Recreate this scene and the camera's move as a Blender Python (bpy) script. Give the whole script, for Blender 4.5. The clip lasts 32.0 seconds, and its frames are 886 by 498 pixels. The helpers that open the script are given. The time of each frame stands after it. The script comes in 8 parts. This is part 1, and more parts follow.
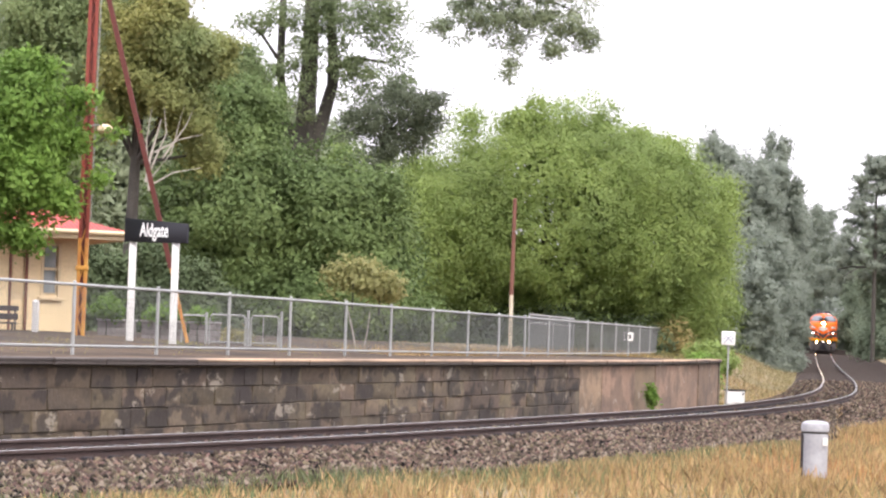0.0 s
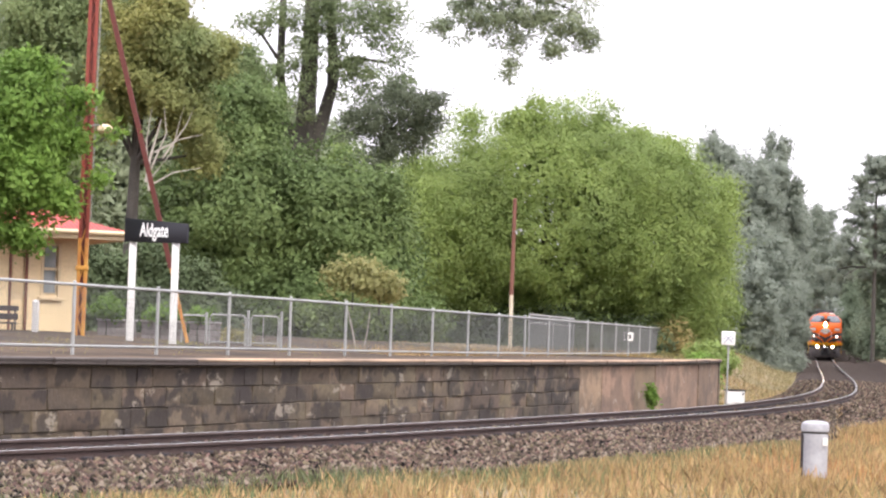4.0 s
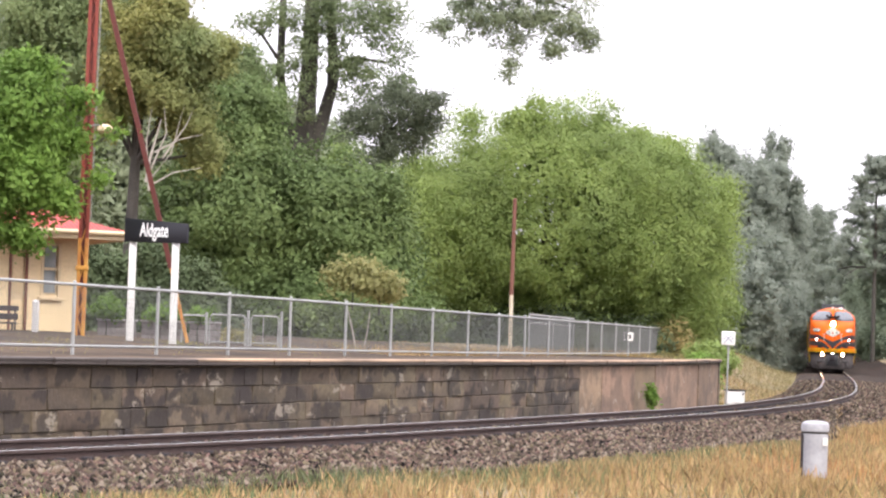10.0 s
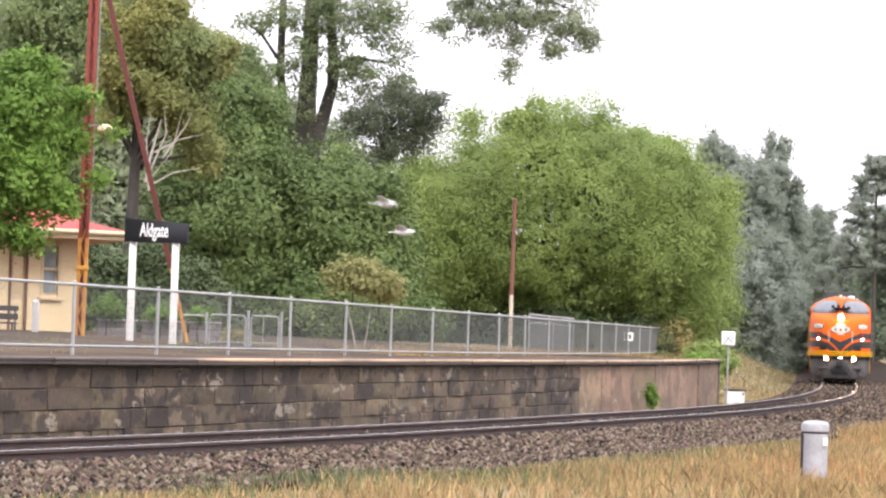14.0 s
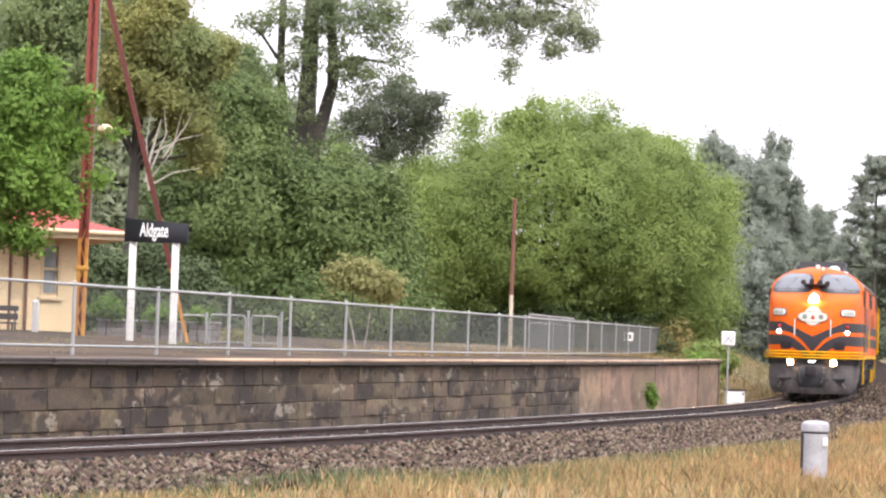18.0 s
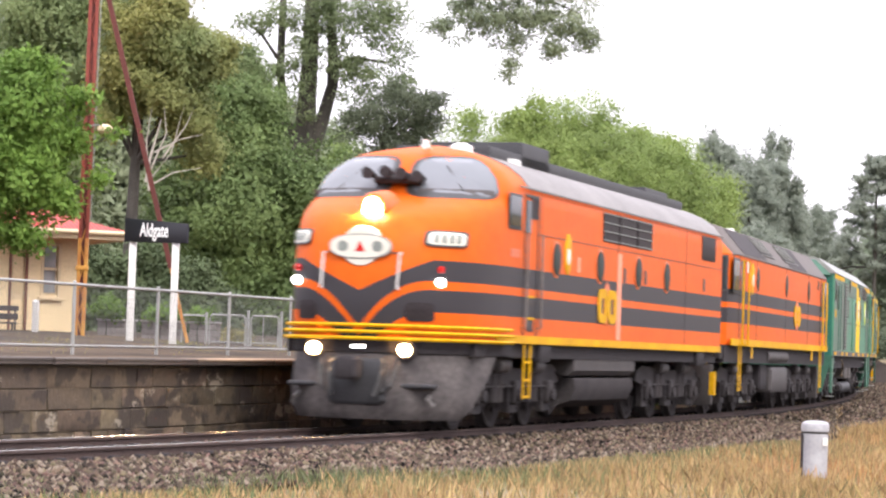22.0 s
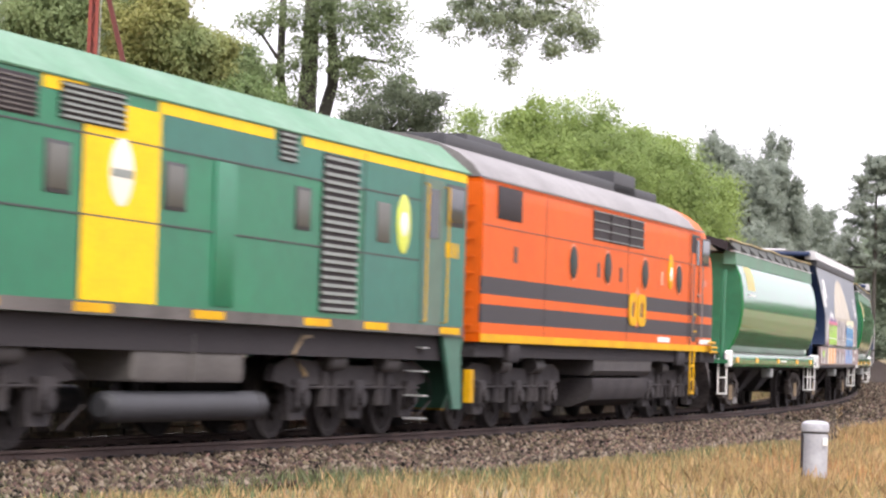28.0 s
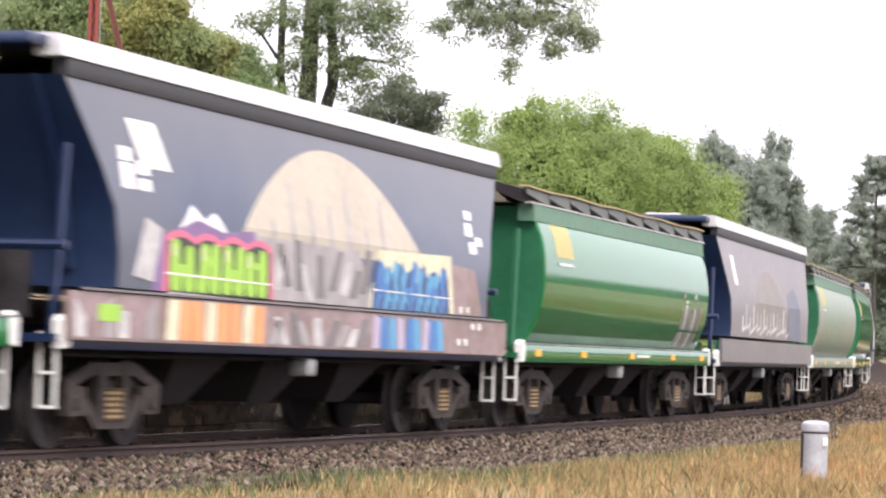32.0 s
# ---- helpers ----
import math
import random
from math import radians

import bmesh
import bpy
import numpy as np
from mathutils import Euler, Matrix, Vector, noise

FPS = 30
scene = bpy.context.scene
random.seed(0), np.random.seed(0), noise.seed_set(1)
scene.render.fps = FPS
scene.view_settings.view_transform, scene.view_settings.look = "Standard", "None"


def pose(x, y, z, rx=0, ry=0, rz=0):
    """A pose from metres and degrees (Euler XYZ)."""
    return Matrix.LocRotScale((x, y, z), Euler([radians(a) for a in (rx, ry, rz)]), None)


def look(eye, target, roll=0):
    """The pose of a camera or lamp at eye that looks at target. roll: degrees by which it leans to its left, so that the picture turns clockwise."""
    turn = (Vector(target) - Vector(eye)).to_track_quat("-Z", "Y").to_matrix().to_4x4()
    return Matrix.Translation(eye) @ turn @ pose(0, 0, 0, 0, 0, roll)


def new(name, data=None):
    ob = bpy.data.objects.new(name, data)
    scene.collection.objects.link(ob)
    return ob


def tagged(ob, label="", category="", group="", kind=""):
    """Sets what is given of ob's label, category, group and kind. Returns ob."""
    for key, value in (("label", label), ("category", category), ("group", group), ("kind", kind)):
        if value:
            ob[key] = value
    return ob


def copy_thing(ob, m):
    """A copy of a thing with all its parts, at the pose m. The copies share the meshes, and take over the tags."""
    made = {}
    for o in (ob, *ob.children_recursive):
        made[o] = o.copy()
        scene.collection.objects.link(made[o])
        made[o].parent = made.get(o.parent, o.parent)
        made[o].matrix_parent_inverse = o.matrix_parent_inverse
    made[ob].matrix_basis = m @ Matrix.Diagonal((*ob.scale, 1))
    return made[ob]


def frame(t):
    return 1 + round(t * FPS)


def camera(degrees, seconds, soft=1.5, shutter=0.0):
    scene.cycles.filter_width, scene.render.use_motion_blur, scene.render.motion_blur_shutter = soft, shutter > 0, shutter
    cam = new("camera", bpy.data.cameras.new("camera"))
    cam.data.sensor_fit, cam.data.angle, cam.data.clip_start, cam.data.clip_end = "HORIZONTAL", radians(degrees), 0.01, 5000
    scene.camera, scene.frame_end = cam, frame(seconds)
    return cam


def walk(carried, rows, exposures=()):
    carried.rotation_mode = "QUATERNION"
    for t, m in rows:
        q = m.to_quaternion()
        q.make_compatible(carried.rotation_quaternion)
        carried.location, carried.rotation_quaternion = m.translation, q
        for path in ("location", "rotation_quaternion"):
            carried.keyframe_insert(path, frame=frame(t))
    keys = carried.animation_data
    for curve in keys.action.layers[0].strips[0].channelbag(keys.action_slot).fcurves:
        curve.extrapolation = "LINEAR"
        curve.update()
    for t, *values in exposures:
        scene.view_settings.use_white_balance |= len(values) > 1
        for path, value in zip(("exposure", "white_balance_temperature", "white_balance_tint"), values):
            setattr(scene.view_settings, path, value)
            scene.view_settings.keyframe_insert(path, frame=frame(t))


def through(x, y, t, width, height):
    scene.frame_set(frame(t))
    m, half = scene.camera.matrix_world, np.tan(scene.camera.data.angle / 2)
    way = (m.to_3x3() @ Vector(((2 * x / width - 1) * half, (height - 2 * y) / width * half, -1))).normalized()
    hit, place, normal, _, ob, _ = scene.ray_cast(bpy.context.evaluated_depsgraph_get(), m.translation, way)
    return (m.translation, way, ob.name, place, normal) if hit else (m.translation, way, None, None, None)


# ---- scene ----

# ---------------------------------------------------------------- camera
EYE = (0.0, 0.0, 0.923)
cam = camera(18.24, 32.0, soft=2.3, shutter=0.5)
AIM = look(EYE, (0.0, 100.0, 0.923 + 100.0 * math.tan(radians(2.474))), 1.83)
walk(cam, [(0.0, AIM), (32.0, AIM)])

# ---------------------------------------------------------------- world, sun
EXPOSURE = 1.29
scene.view_settings.exposure = EXPOSURE
world = bpy.data.worlds.new("overcast_sky")
scene.world = world
world.use_nodes = True
wn, wl = world.node_tree.nodes, world.node_tree.links
wn.clear()
sky = wn.new("ShaderNodeTexSky")
sky.sky_type = "NISHITA"
sky.sun_disc = False
sky.sun_elevation = radians(52)
sky.sun_rotation = radians(150)
sky.air_density, sky.dust_density, sky.ozone_density = 1.0, 4.0, 1.0
grey = wn.new("ShaderNodeMix")
grey.data_type = "RGBA"
grey.inputs[0].default_value = 0.86
grey.inputs[7].default_value = (11.3, 10.7, 11.9, 1)
wl.new(sky.outputs[0], grey.inputs[6])
back = wn.new("ShaderNodeBackground")
back.inputs["Strength"].default_value = 0.1
# an overcast sky is brightest overhead
where = wn.new("ShaderNodeTexCoord")
height = wn.new("ShaderNodeSeparateXYZ")
wl.new(where.outputs["Generated"], height.inputs[0])
rise = wn.new("ShaderNodeMapRange")
rise.inputs["To Min"].default_value, rise.inputs["To Max"].default_value = 0.66, 1.45
wl.new(height.outputs["Z"], rise.inputs["Value"])
fade = wn.new("ShaderNodeVectorMath")
fade.operation = "SCALE"
wl.new(grey.outputs[2], fade.inputs[0]), wl.new(rise.outputs[0], fade.inputs["Scale"])
wl.new(fade.outputs[0], back.inputs["Color"])
wl.new(back.outputs[0], wn.new("ShaderNodeOutputWorld").inputs[0])

sun_data = bpy.data.lights.new("sun", "SUN")
sun_data.energy, sun_data.angle, sun_data.color = 1.2, radians(25), (1.0, 0.96, 0.9)
sun = new("sun", sun_data)
sun.matrix_world = look((40, -60, 110), (0, 40, 0))


# ---------------------------------------------------------------- materials
def mat(name, color, rough=0.6, metal=0.0, var=0.25, scale=3.0, bump=0.15, fine=40.0, second=None, amount=0.5, each=0.0, spec=0.5, island=False):
    """Base colour with stains at a large and a fine scale, and relief; each: how far single pieces differ."""
    m = bpy.data.materials.new(name)
    m.use_nodes = True
    n, l = m.node_tree.nodes, m.node_tree.links
    b = n["Principled BSDF"]
    b.inputs["Roughness"].default_value, b.inputs["Metallic"].default_value = rough, metal
    b.inputs["Specular IOR Level"].default_value = spec
    co = n.new("ShaderNodeTexCoord")
    big, small = n.new("ShaderNodeTexNoise"), n.new("ShaderNodeTexNoise")
    big.inputs["Scale"].default_value, small.inputs["Scale"].default_value = scale, fine
    big.inputs["Detail"].default_value, small.inputs["Detail"].default_value = 6, 4
    for t in (big, small):
        l.new(co.outputs["Object"], t.inputs["Vector"])
    ramp = n.new("ShaderNodeMapRange")
    ramp.inputs["From Min"].default_value, ramp.inputs["From Max"].default_value = 0.35, 0.68
    ramp.inputs["To Max"].default_value = amount
    l.new(big.outputs["Fac"], ramp.inputs["Value"])
    mix = n.new("ShaderNodeMix")
    mix.data_type = "RGBA"
    dark = second or tuple(c * (1 - var * 1.4) for c in color)
    mix.inputs[6].default_value, mix.inputs[7].default_value = (*color, 1), (*dark, 1)
    l.new(ramp.outputs[0], mix.inputs[0])
    hsv = n.new("ShaderNodeHueSaturation")
    l.new(mix.outputs[2], hsv.inputs["Color"])
    value = n.new("ShaderNodeMapRange")
    value.inputs["To Min"].default_value, value.inputs["To Max"].default_value = 1 - var * 0.6, 1 + var * 0.6
    value.inputs["From Min"].default_value, value.inputs["From Max"].default_value = 0.3, 0.7
    l.new(small.outputs["Fac"], value.inputs["Value"])
    out = value.outputs[0]
    if each:
        if island:
            rnd = n.new("ShaderNodeNewGeometry").outputs["Random Per Island"]
        else:
            rnd = n.new("ShaderNodeObjectInfo").outputs["Random"]
        own = n.new("ShaderNodeMapRange")
        own.inputs["To Min"].default_value, own.inputs["To Max"].default_value = 1 - each, 1 + each
        l.new(rnd, own.inputs["Value"])
        times = n.new("ShaderNodeMath")
        times.operation = "MULTIPLY"
        l.new(out, times.inputs[0]), l.new(own.outputs[0], times.inputs[1])
        out = times.outputs[0]
        hue = n.new("ShaderNodeMapRange")
        hue.inputs["To Min"].default_value, hue.inputs["To Max"].default_value = 0.5 - each * 0.04, 0.5 + each * 0.04
        shift = n.new("ShaderNodeMath")
        shift.operation = "FRACT"
        seven = n.new("ShaderNodeMath")
        seven.operation = "MULTIPLY"
        seven.inputs[1].default_value = 7.3
        l.new(rnd, seven.inputs[0]), l.new(seven.outputs[0], shift.inputs[0]), l.new(shift.outputs[0], hue.inputs["Value"])
        l.new(hue.outputs[0], hsv.inputs["Hue"])
    l.new(out, hsv.inputs["Value"])
    l.new(hsv.outputs[0], b.inputs["Base Color"])
    if bump:
        bp = n.new("ShaderNodeBump")
        bp.inputs["Strength"].default_value, bp.inputs["Distance"].default_value = bump, 0.02
        l.new(small.outputs["Fac"], bp.inputs["Height"])
        l.new(bp.outputs[0], b.inputs["Normal"])
    return m


def leafy(name, color, second, through=0.35, each=0.16):
    """Leaves: two greens mixed leaf by leaf, some light passing through them."""
    m = mat(name, color, 0.6, 0, 0.12, 0.35, 0, 8.0, second, 0.9, each, 0.18, True)
    n, l = m.node_tree.nodes, m.node_tree.links
    b = n["Principled BSDF"]
    tr = n.new("ShaderNodeBsdfTranslucent")
    l.new(b.inputs["Base Color"].links[0].from_socket, tr.inputs["Color"])
    mx = n.new("ShaderNodeMixShader")
    mx.inputs[0].default_value = through
    l.new(b.outputs[0], mx.inputs[1]), l.new(tr.outputs[0], mx.inputs[2])
    l.new(mx.outputs[0], n["Material Output"].inputs[0])
    return m


def glow(name, color, strength):
    m = bpy.data.materials.new(name)
    m.use_nodes = True
    b = m.node_tree.nodes["Principled BSDF"]
    b.inputs["Base Color"].default_value = (*color, 1)
    b.inputs["Emission Color"].default_value, b.inputs["Emission Strength"].default_value = (*color, 1), strength
    return m


def livery(name, base, stripe, bands, vee=False, half=0.95, rough=0.48):
    """Painted body with horizontal bands, which sweep down in a vee over the middle of the nose."""
    m = mat(name, base, rough, 0, 0.12, 0.7, 0.03, 5.0, tuple(c * 0.72 for c in base), 0.35, spec=0.10)
    n, l = m.node_tree.nodes, m.node_tree.links
    b = n["Principled BSDF"]
    old = b.inputs["Base Color"].links[0].from_socket
    co = n.new("ShaderNodeTexCoord")
    sep = n.new("ShaderNodeSeparateXYZ")
    l.new(co.outputs["Object"], sep.inputs[0])

    def op(kind, a, c):
        node = n.new("ShaderNodeMath")
        node.operation = kind
        for i, v in enumerate((a, c)):
            if isinstance(v, (int, float)):
                node.inputs[i].default_value = v
            else:
                l.new(v, node.inputs[i])
        return node.outputs[0]

    z = sep.outputs["Z"]
    low_z = high_z = z
    if vee:
        side = op("ABSOLUTE", sep.outputs["Y"], 0)
        v = op("DIVIDE", op("MAXIMUM", op("SUBTRACT", half, side), 0), half)
        v = op("MULTIPLY", v, op("GREATER_THAN", sep.outputs["X"], 5.0))
        low_z = op("ADD", z, op("MULTIPLY", op("MULTIPLY", v, v), 0.66))
        high_z = op("ADD", z, op("MULTIPLY", v, 0.44))
    mask = 0.0
    for k, (low, high) in enumerate(bands):
        inside = op("MULTIPLY", op("GREATER_THAN", low_z, low), op("LESS_THAN", low_z if k else high_z, high))
        mask = op("ADD", mask, inside)
    mx = n.new("ShaderNodeMix")
    mx.data_type = "RGBA"
    l.new(mask, mx.inputs[0]), l.new(old, mx.inputs[6])
    mx.inputs[7].default_value = (*stripe, 1)
    l.new(mx.outputs[2], b.inputs["Base Color"])
    return m


ORANGE = (0.60, 0.102, 0.008)
BLACKISH = (0.040, 0.037, 0.041)
m_gm = livery("orange_black_livery", ORANGE, BLACKISH, [(2.08, 2.37), (1.65, 1.96)], True)
m_hood = livery("orange_black_hood_livery", ORANGE, BLACKISH, [(2.31, 2.58), (1.89, 2.20)])
m_gm_end = livery("orange_black_livery_worn", (0.58, 0.092, 0.004), BLACKISH, [(1.94, 2.19), (1.54, 1.80)], True)
m_orange = mat("orange_paint", ORANGE, 0.35, 0, 0.12, 0.8, 0.03, 6)
m_yellow = mat("yellow_paint", (0.76, 0.48, 0.004), 0.5, 0, 0.15, 2.0, 0.05, 20, (0.5, 0.3, 0.012), 0.35, spec=0.12)
m_gold = mat("dirty_golden_yellow_paint", (0.62, 0.345, 0.004), 0.55, 0, 0.25, 1.6, 0.05, 16, (0.42, 0.22, 0.01), 0.6, spec=0.1)
m_loco_green = mat("loco_green_paint", (0.012, 0.146, 0.066), 0.4, 0, 0.15, 0.6, 0.03, 5, (0.014, 0.095, 0.058), 0.6, spec=0.26)
m_teal = mat("teal_repaint", (0.020, 0.125, 0.088), 0.45, 0, 0.15, 0.6, 0.03, 5, (0.022, 0.100, 0.078), 0.6, spec=0.3)
m_mid_green = mat("mid_green_paint", (0.030, 0.165, 0.090), 0.45, 0, 0.18, 0.6, 0.03, 5, (0.055, 0.15, 0.10), 0.7, spec=0.3)
m_loco_dull = mat("faded_green_paint", (0.080, 0.135, 0.100), 0.55, 0, 0.18, 0.6, 0.03, 5, (0.10, 0.125, 0.10), 0.7, spec=0.3)
m_pale_green = mat("pale_weathered_green_roof", (0.060, 0.165, 0.088), 0.55, 0, 0.25, 0.8, 0.04, 9, (0.13, 0.225, 0.155), 0.75, spec=0.3)
m_white_roof = mat("weathered_white_roof", (0.26, 0.265, 0.255), 0.5, 0, 0.25, 0.6, 0.04, 9, (0.15, 0.155, 0.145), 0.8, spec=0.3)
m_wagon_white = mat("white_wagon_roof_edge", (0.50, 0.49, 0.49), 0.5, 0, 0.15, 0.8, 0.04, 9, (0.38, 0.37, 0.37), 0.6)
m_grey_roof = mat("grey_roof_paint", (0.105, 0.088, 0.080), 0.6, 0, 0.15, 1.0, 0.04, 12, (0.080, 0.070, 0.065), 0.6, spec=0.2)
m_silver_roof = mat("silver_roof_paint", (0.185, 0.172, 0.165), 0.5, 0.1, 0.25, 0.9, 0.04, 12, (0.105, 0.096, 0.09), 0.75)
m_soot = mat("sooty_black_steel", (0.030, 0.030, 0.034), 0.65, 0, 0.3, 2.0, 0.1, 25)
m_louvre = mat("dark_louvre", (0.032, 0.026, 0.028), 0.6, 0, 0.3, 2.0, 0.05, 25, spec=0.12)
m_slat = mat("louvre_slat_grey", (0.20, 0.22, 0.20), 0.5, 0, 0.2, 2.0, 0.05, 25)
m_sill = mat("grimy_grey_sill", (0.12, 0.108, 0.10), 0.7, 0, 0.3, 1.5, 0.1, 20, (0.06, 0.054, 0.05), 0.8, spec=0.2)
m_under = mat("grimy_underframe", (0.034, 0.030, 0.032), 0.9, 0, 0.35, 2.5, 0.2, 25, (0.029, 0.026, 0.028), 0.7, spec=0.2)
m_bogie = mat("grimy_bogie_steel", (0.046, 0.040, 0.040), 0.8, 0.0, 0.35, 2.0, 0.2, 18, (0.025, 0.022, 0.024), 0.85, spec=0.2)
m_tank = mat("grimy_grey_tank", (0.068, 0.061, 0.061), 0.65, 0, 0.25, 1.5, 0.1, 20, (0.045, 0.041, 0.041), 0.7, spec=0.25)
m_pilot = mat("scuffed_grey_pilot", (0.105, 0.094, 0.091), 0.75, 0, 0.4, 2.2, 0.15, 14, (0.046, 0.041, 0.042), 0.9, spec=0.15)
m_truss = mat("dark_cast_bogie_steel", (0.064, 0.053, 0.048), 0.85, 0, 0.35, 2.0, 0.2, 18, (0.034, 0.029, 0.027), 0.8, spec=0.15)
m_guard = mat("dirty_yellow_guard", (0.27, 0.165, 0.022), 0.7, 0, 0.3, 2.0, 0.05, 14, (0.10, 0.07, 0.03), 0.8, spec=0.1)
m_box = mat("dusty_grey_box", (0.115, 0.105, 0.098), 0.7, 0, 0.25, 1.5, 0.1, 18, (0.075, 0.068, 0.064), 0.7, spec=0.2)
m_cab_green = mat("dull_cab_green_paint", (0.040, 0.118, 0.080), 0.5, 0, 0.2, 0.9, 0.03, 6, (0.065, 0.12, 0.092), 0.6, spec=0.3)
m_wheel = mat("worn_wheel_steel", (0.050, 0.044, 0.044), 0.8, 0.0, 0.3, 3, 0.1, 20, spec=0.12)
m_glass = mat("cab_glass", (0.125, 0.135, 0.15), 0.10, 0, 0.05, 1, 0, 4, spec=0.62)
m_dark_glass = mat("dark_window_glass", (0.016, 0.018, 0.02), 0.2, 0, 0.05, 1, 0, 4, spec=0.3)
m_port = mat("porthole_glass", (0.024, 0.032, 0.029), 0.45, 0, 0.05, 1, 0, 4, spec=0.06)
# Pale grey panes: the sky's reflection is put into their colour.
m_station_pane = mat("sky_pale_pane", (0.34, 0.37, 0.38), 0.12, 0, 0.1, 2, 0, 4, (0.10, 0.11, 0.12), 0.8, spec=0.6)
m_grey_pane = mat("dusty_grey_window", (0.090, 0.088, 0.076), 0.4, 0, 0.1, 1, 0, 4, spec=0.15)
m_rubber = mat("black_rubber", (0.034, 0.034, 0.035), 0.6, 0, 0.1)
m_white = mat("white_paint", (0.72, 0.71, 0.68), 0.45, 0, 0.1, 2, 0.03, 20, (0.5, 0.48, 0.45), 0.4)
m_cream = mat("number_panel_cream", (0.62, 0.60, 0.52), 0.4, 0, 0.05)
m_ink = mat("dark_lettering", (0.03, 0.03, 0.035), 0.5, 0, 0.05)
m_red = mat("red_lens", (0.45, 0.015, 0.012), 0.2, 0, 0.05)
m_lamp = glow("headlight_glow", (1.0, 0.72, 0.42), 300.0)
m_ditch = glow("ditch_light_glow", (1.0, 0.60, 0.26), 50.0)
m_marker = glow("marker_light_glow", (1.0, 0.97, 0.92), 4.0)
m_wagon_green = mat("wagon_green_paint", (0.010, 0.138, 0.040), 0.075, 0, 0.10, 0.5, 0.0, 4, (0.013, 0.104, 0.034), 0.6, spec=0.5)
m_wagon_band = mat("dull_green_wagon_band", (0.070, 0.165, 0.100), 0.6, 0, 0.2, 1.2, 0.03, 8, (0.090, 0.140, 0.095), 0.6)
m_flap = mat("grey_green_roof_flap", (0.060, 0.070, 0.062), 0.6, 0, 0.25, 1.5, 0.04, 10, (0.090, 0.085, 0.070), 0.6)
m_tan_edge = mat("tan_dusty_roof_edge", (0.42, 0.34, 0.17), 0.8, 0, 0.25, 2, 0.08, 18, (0.30, 0.24, 0.14), 0.6)
m_dim_slat = mat("dim_louvre_slat", (0.155, 0.158, 0.145), 0.6, 0, 0.2, 2.0, 0.05, 25, spec=0.2)
m_wagon_end = mat("wagon_end_green_paint", (0.018, 0.12, 0.055), 0.4, 0, 0.2, 1.0, 0.03, 8)
m_navy = mat("navy_wagon_paint", (0.010, 0.021, 0.062), 0.35, 0, 0.2, 0.8, 0.03, 6, (0.022, 0.036, 0.082), 0.6)
m_navy_side = mat("sky_paled_navy_side", (0.030, 0.046, 0.088), 0.28, 0, 0.15, 0.35, 0.0, 5, (0.080, 0.085, 0.108), 0.75, spec=0.45)


def sky_paled(m, pale, low, high):
    """Paint paled towards the roof to imitate the sky mirrored in it."""
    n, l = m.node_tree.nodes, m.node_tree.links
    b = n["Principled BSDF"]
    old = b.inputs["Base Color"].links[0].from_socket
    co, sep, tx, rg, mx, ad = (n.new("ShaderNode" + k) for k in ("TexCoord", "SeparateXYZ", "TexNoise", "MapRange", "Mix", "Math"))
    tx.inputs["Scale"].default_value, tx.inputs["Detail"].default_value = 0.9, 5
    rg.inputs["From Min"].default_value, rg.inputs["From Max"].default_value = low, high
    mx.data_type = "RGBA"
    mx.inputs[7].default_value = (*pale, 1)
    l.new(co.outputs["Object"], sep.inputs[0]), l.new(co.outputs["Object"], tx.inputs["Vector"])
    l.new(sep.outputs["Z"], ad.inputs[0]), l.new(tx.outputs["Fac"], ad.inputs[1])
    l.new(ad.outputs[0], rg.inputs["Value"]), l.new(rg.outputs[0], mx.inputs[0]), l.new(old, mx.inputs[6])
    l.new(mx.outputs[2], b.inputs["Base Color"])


sky_paled(m_navy_side, (0.090, 0.092, 0.106), 3.1, 4.3)
m_lilac = mat("dusty_grey_wagon_paint", (0.165, 0.145, 0.145), 0.4, 0, 0.2, 0.5, 0.03, 6, (0.125, 0.115, 0.125), 0.7)
m_grate = mat("rusty_dark_roof_grating", (0.115, 0.105, 0.085), 0.7, 0.1, 0.3, 2, 0.1, 20, (0.165, 0.128, 0.085), 0.7)
m_reflector = mat("amber_reflector", (0.85, 0.40, 0.02), 0.3, 0, 0.05)
m_spring = mat("bogie_spring_rust", (0.20, 0.135, 0.065), 0.6, 0, 0.3, 5, 0.1, 30)

m_ballast = mat("ballast_bed", (0.044, 0.033, 0.026), 0.95, 0, 0.5, 9.0, 0.6, 35, (0.024, 0.018, 0.015), 0.8, spec=0.1)
m_stone = mat("ballast_stone", (0.086, 0.062, 0.043), 0.9, 0, 0.3, 3.0, 0.3, 30, (0.026, 0.020, 0.016), 0.85, 1.0, 0.15, True)


def flecked(m, pale, share):
    """A share of the loose pieces in a paler colour."""
    n, l = m.node_tree.nodes, m.node_tree.links
    b = n["Principled BSDF"]
    old = b.inputs["Base Color"].links[0].from_socket
    own, many, part_of, pick, mx = (n.new("ShaderNode" + k) for k in ("NewGeometry", "Math", "Math", "Math", "Mix"))
    many.operation, part_of.operation, pick.operation = "MULTIPLY", "FRACT", "LESS_THAN"
    many.inputs[1].default_value, pick.inputs[1].default_value = 37.7, share
    mx.data_type = "RGBA"
    mx.inputs[7].default_value = (*pale, 1)
    l.new(own.outputs["Random Per Island"], many.inputs[0]), l.new(many.outputs[0], part_of.inputs[0]), l.new(part_of.outputs[0], pick.inputs[0])
    l.new(pick.outputs[0], mx.inputs[0]), l.new(old, mx.inputs[6]), l.new(mx.outputs[2], b.inputs["Base Color"])


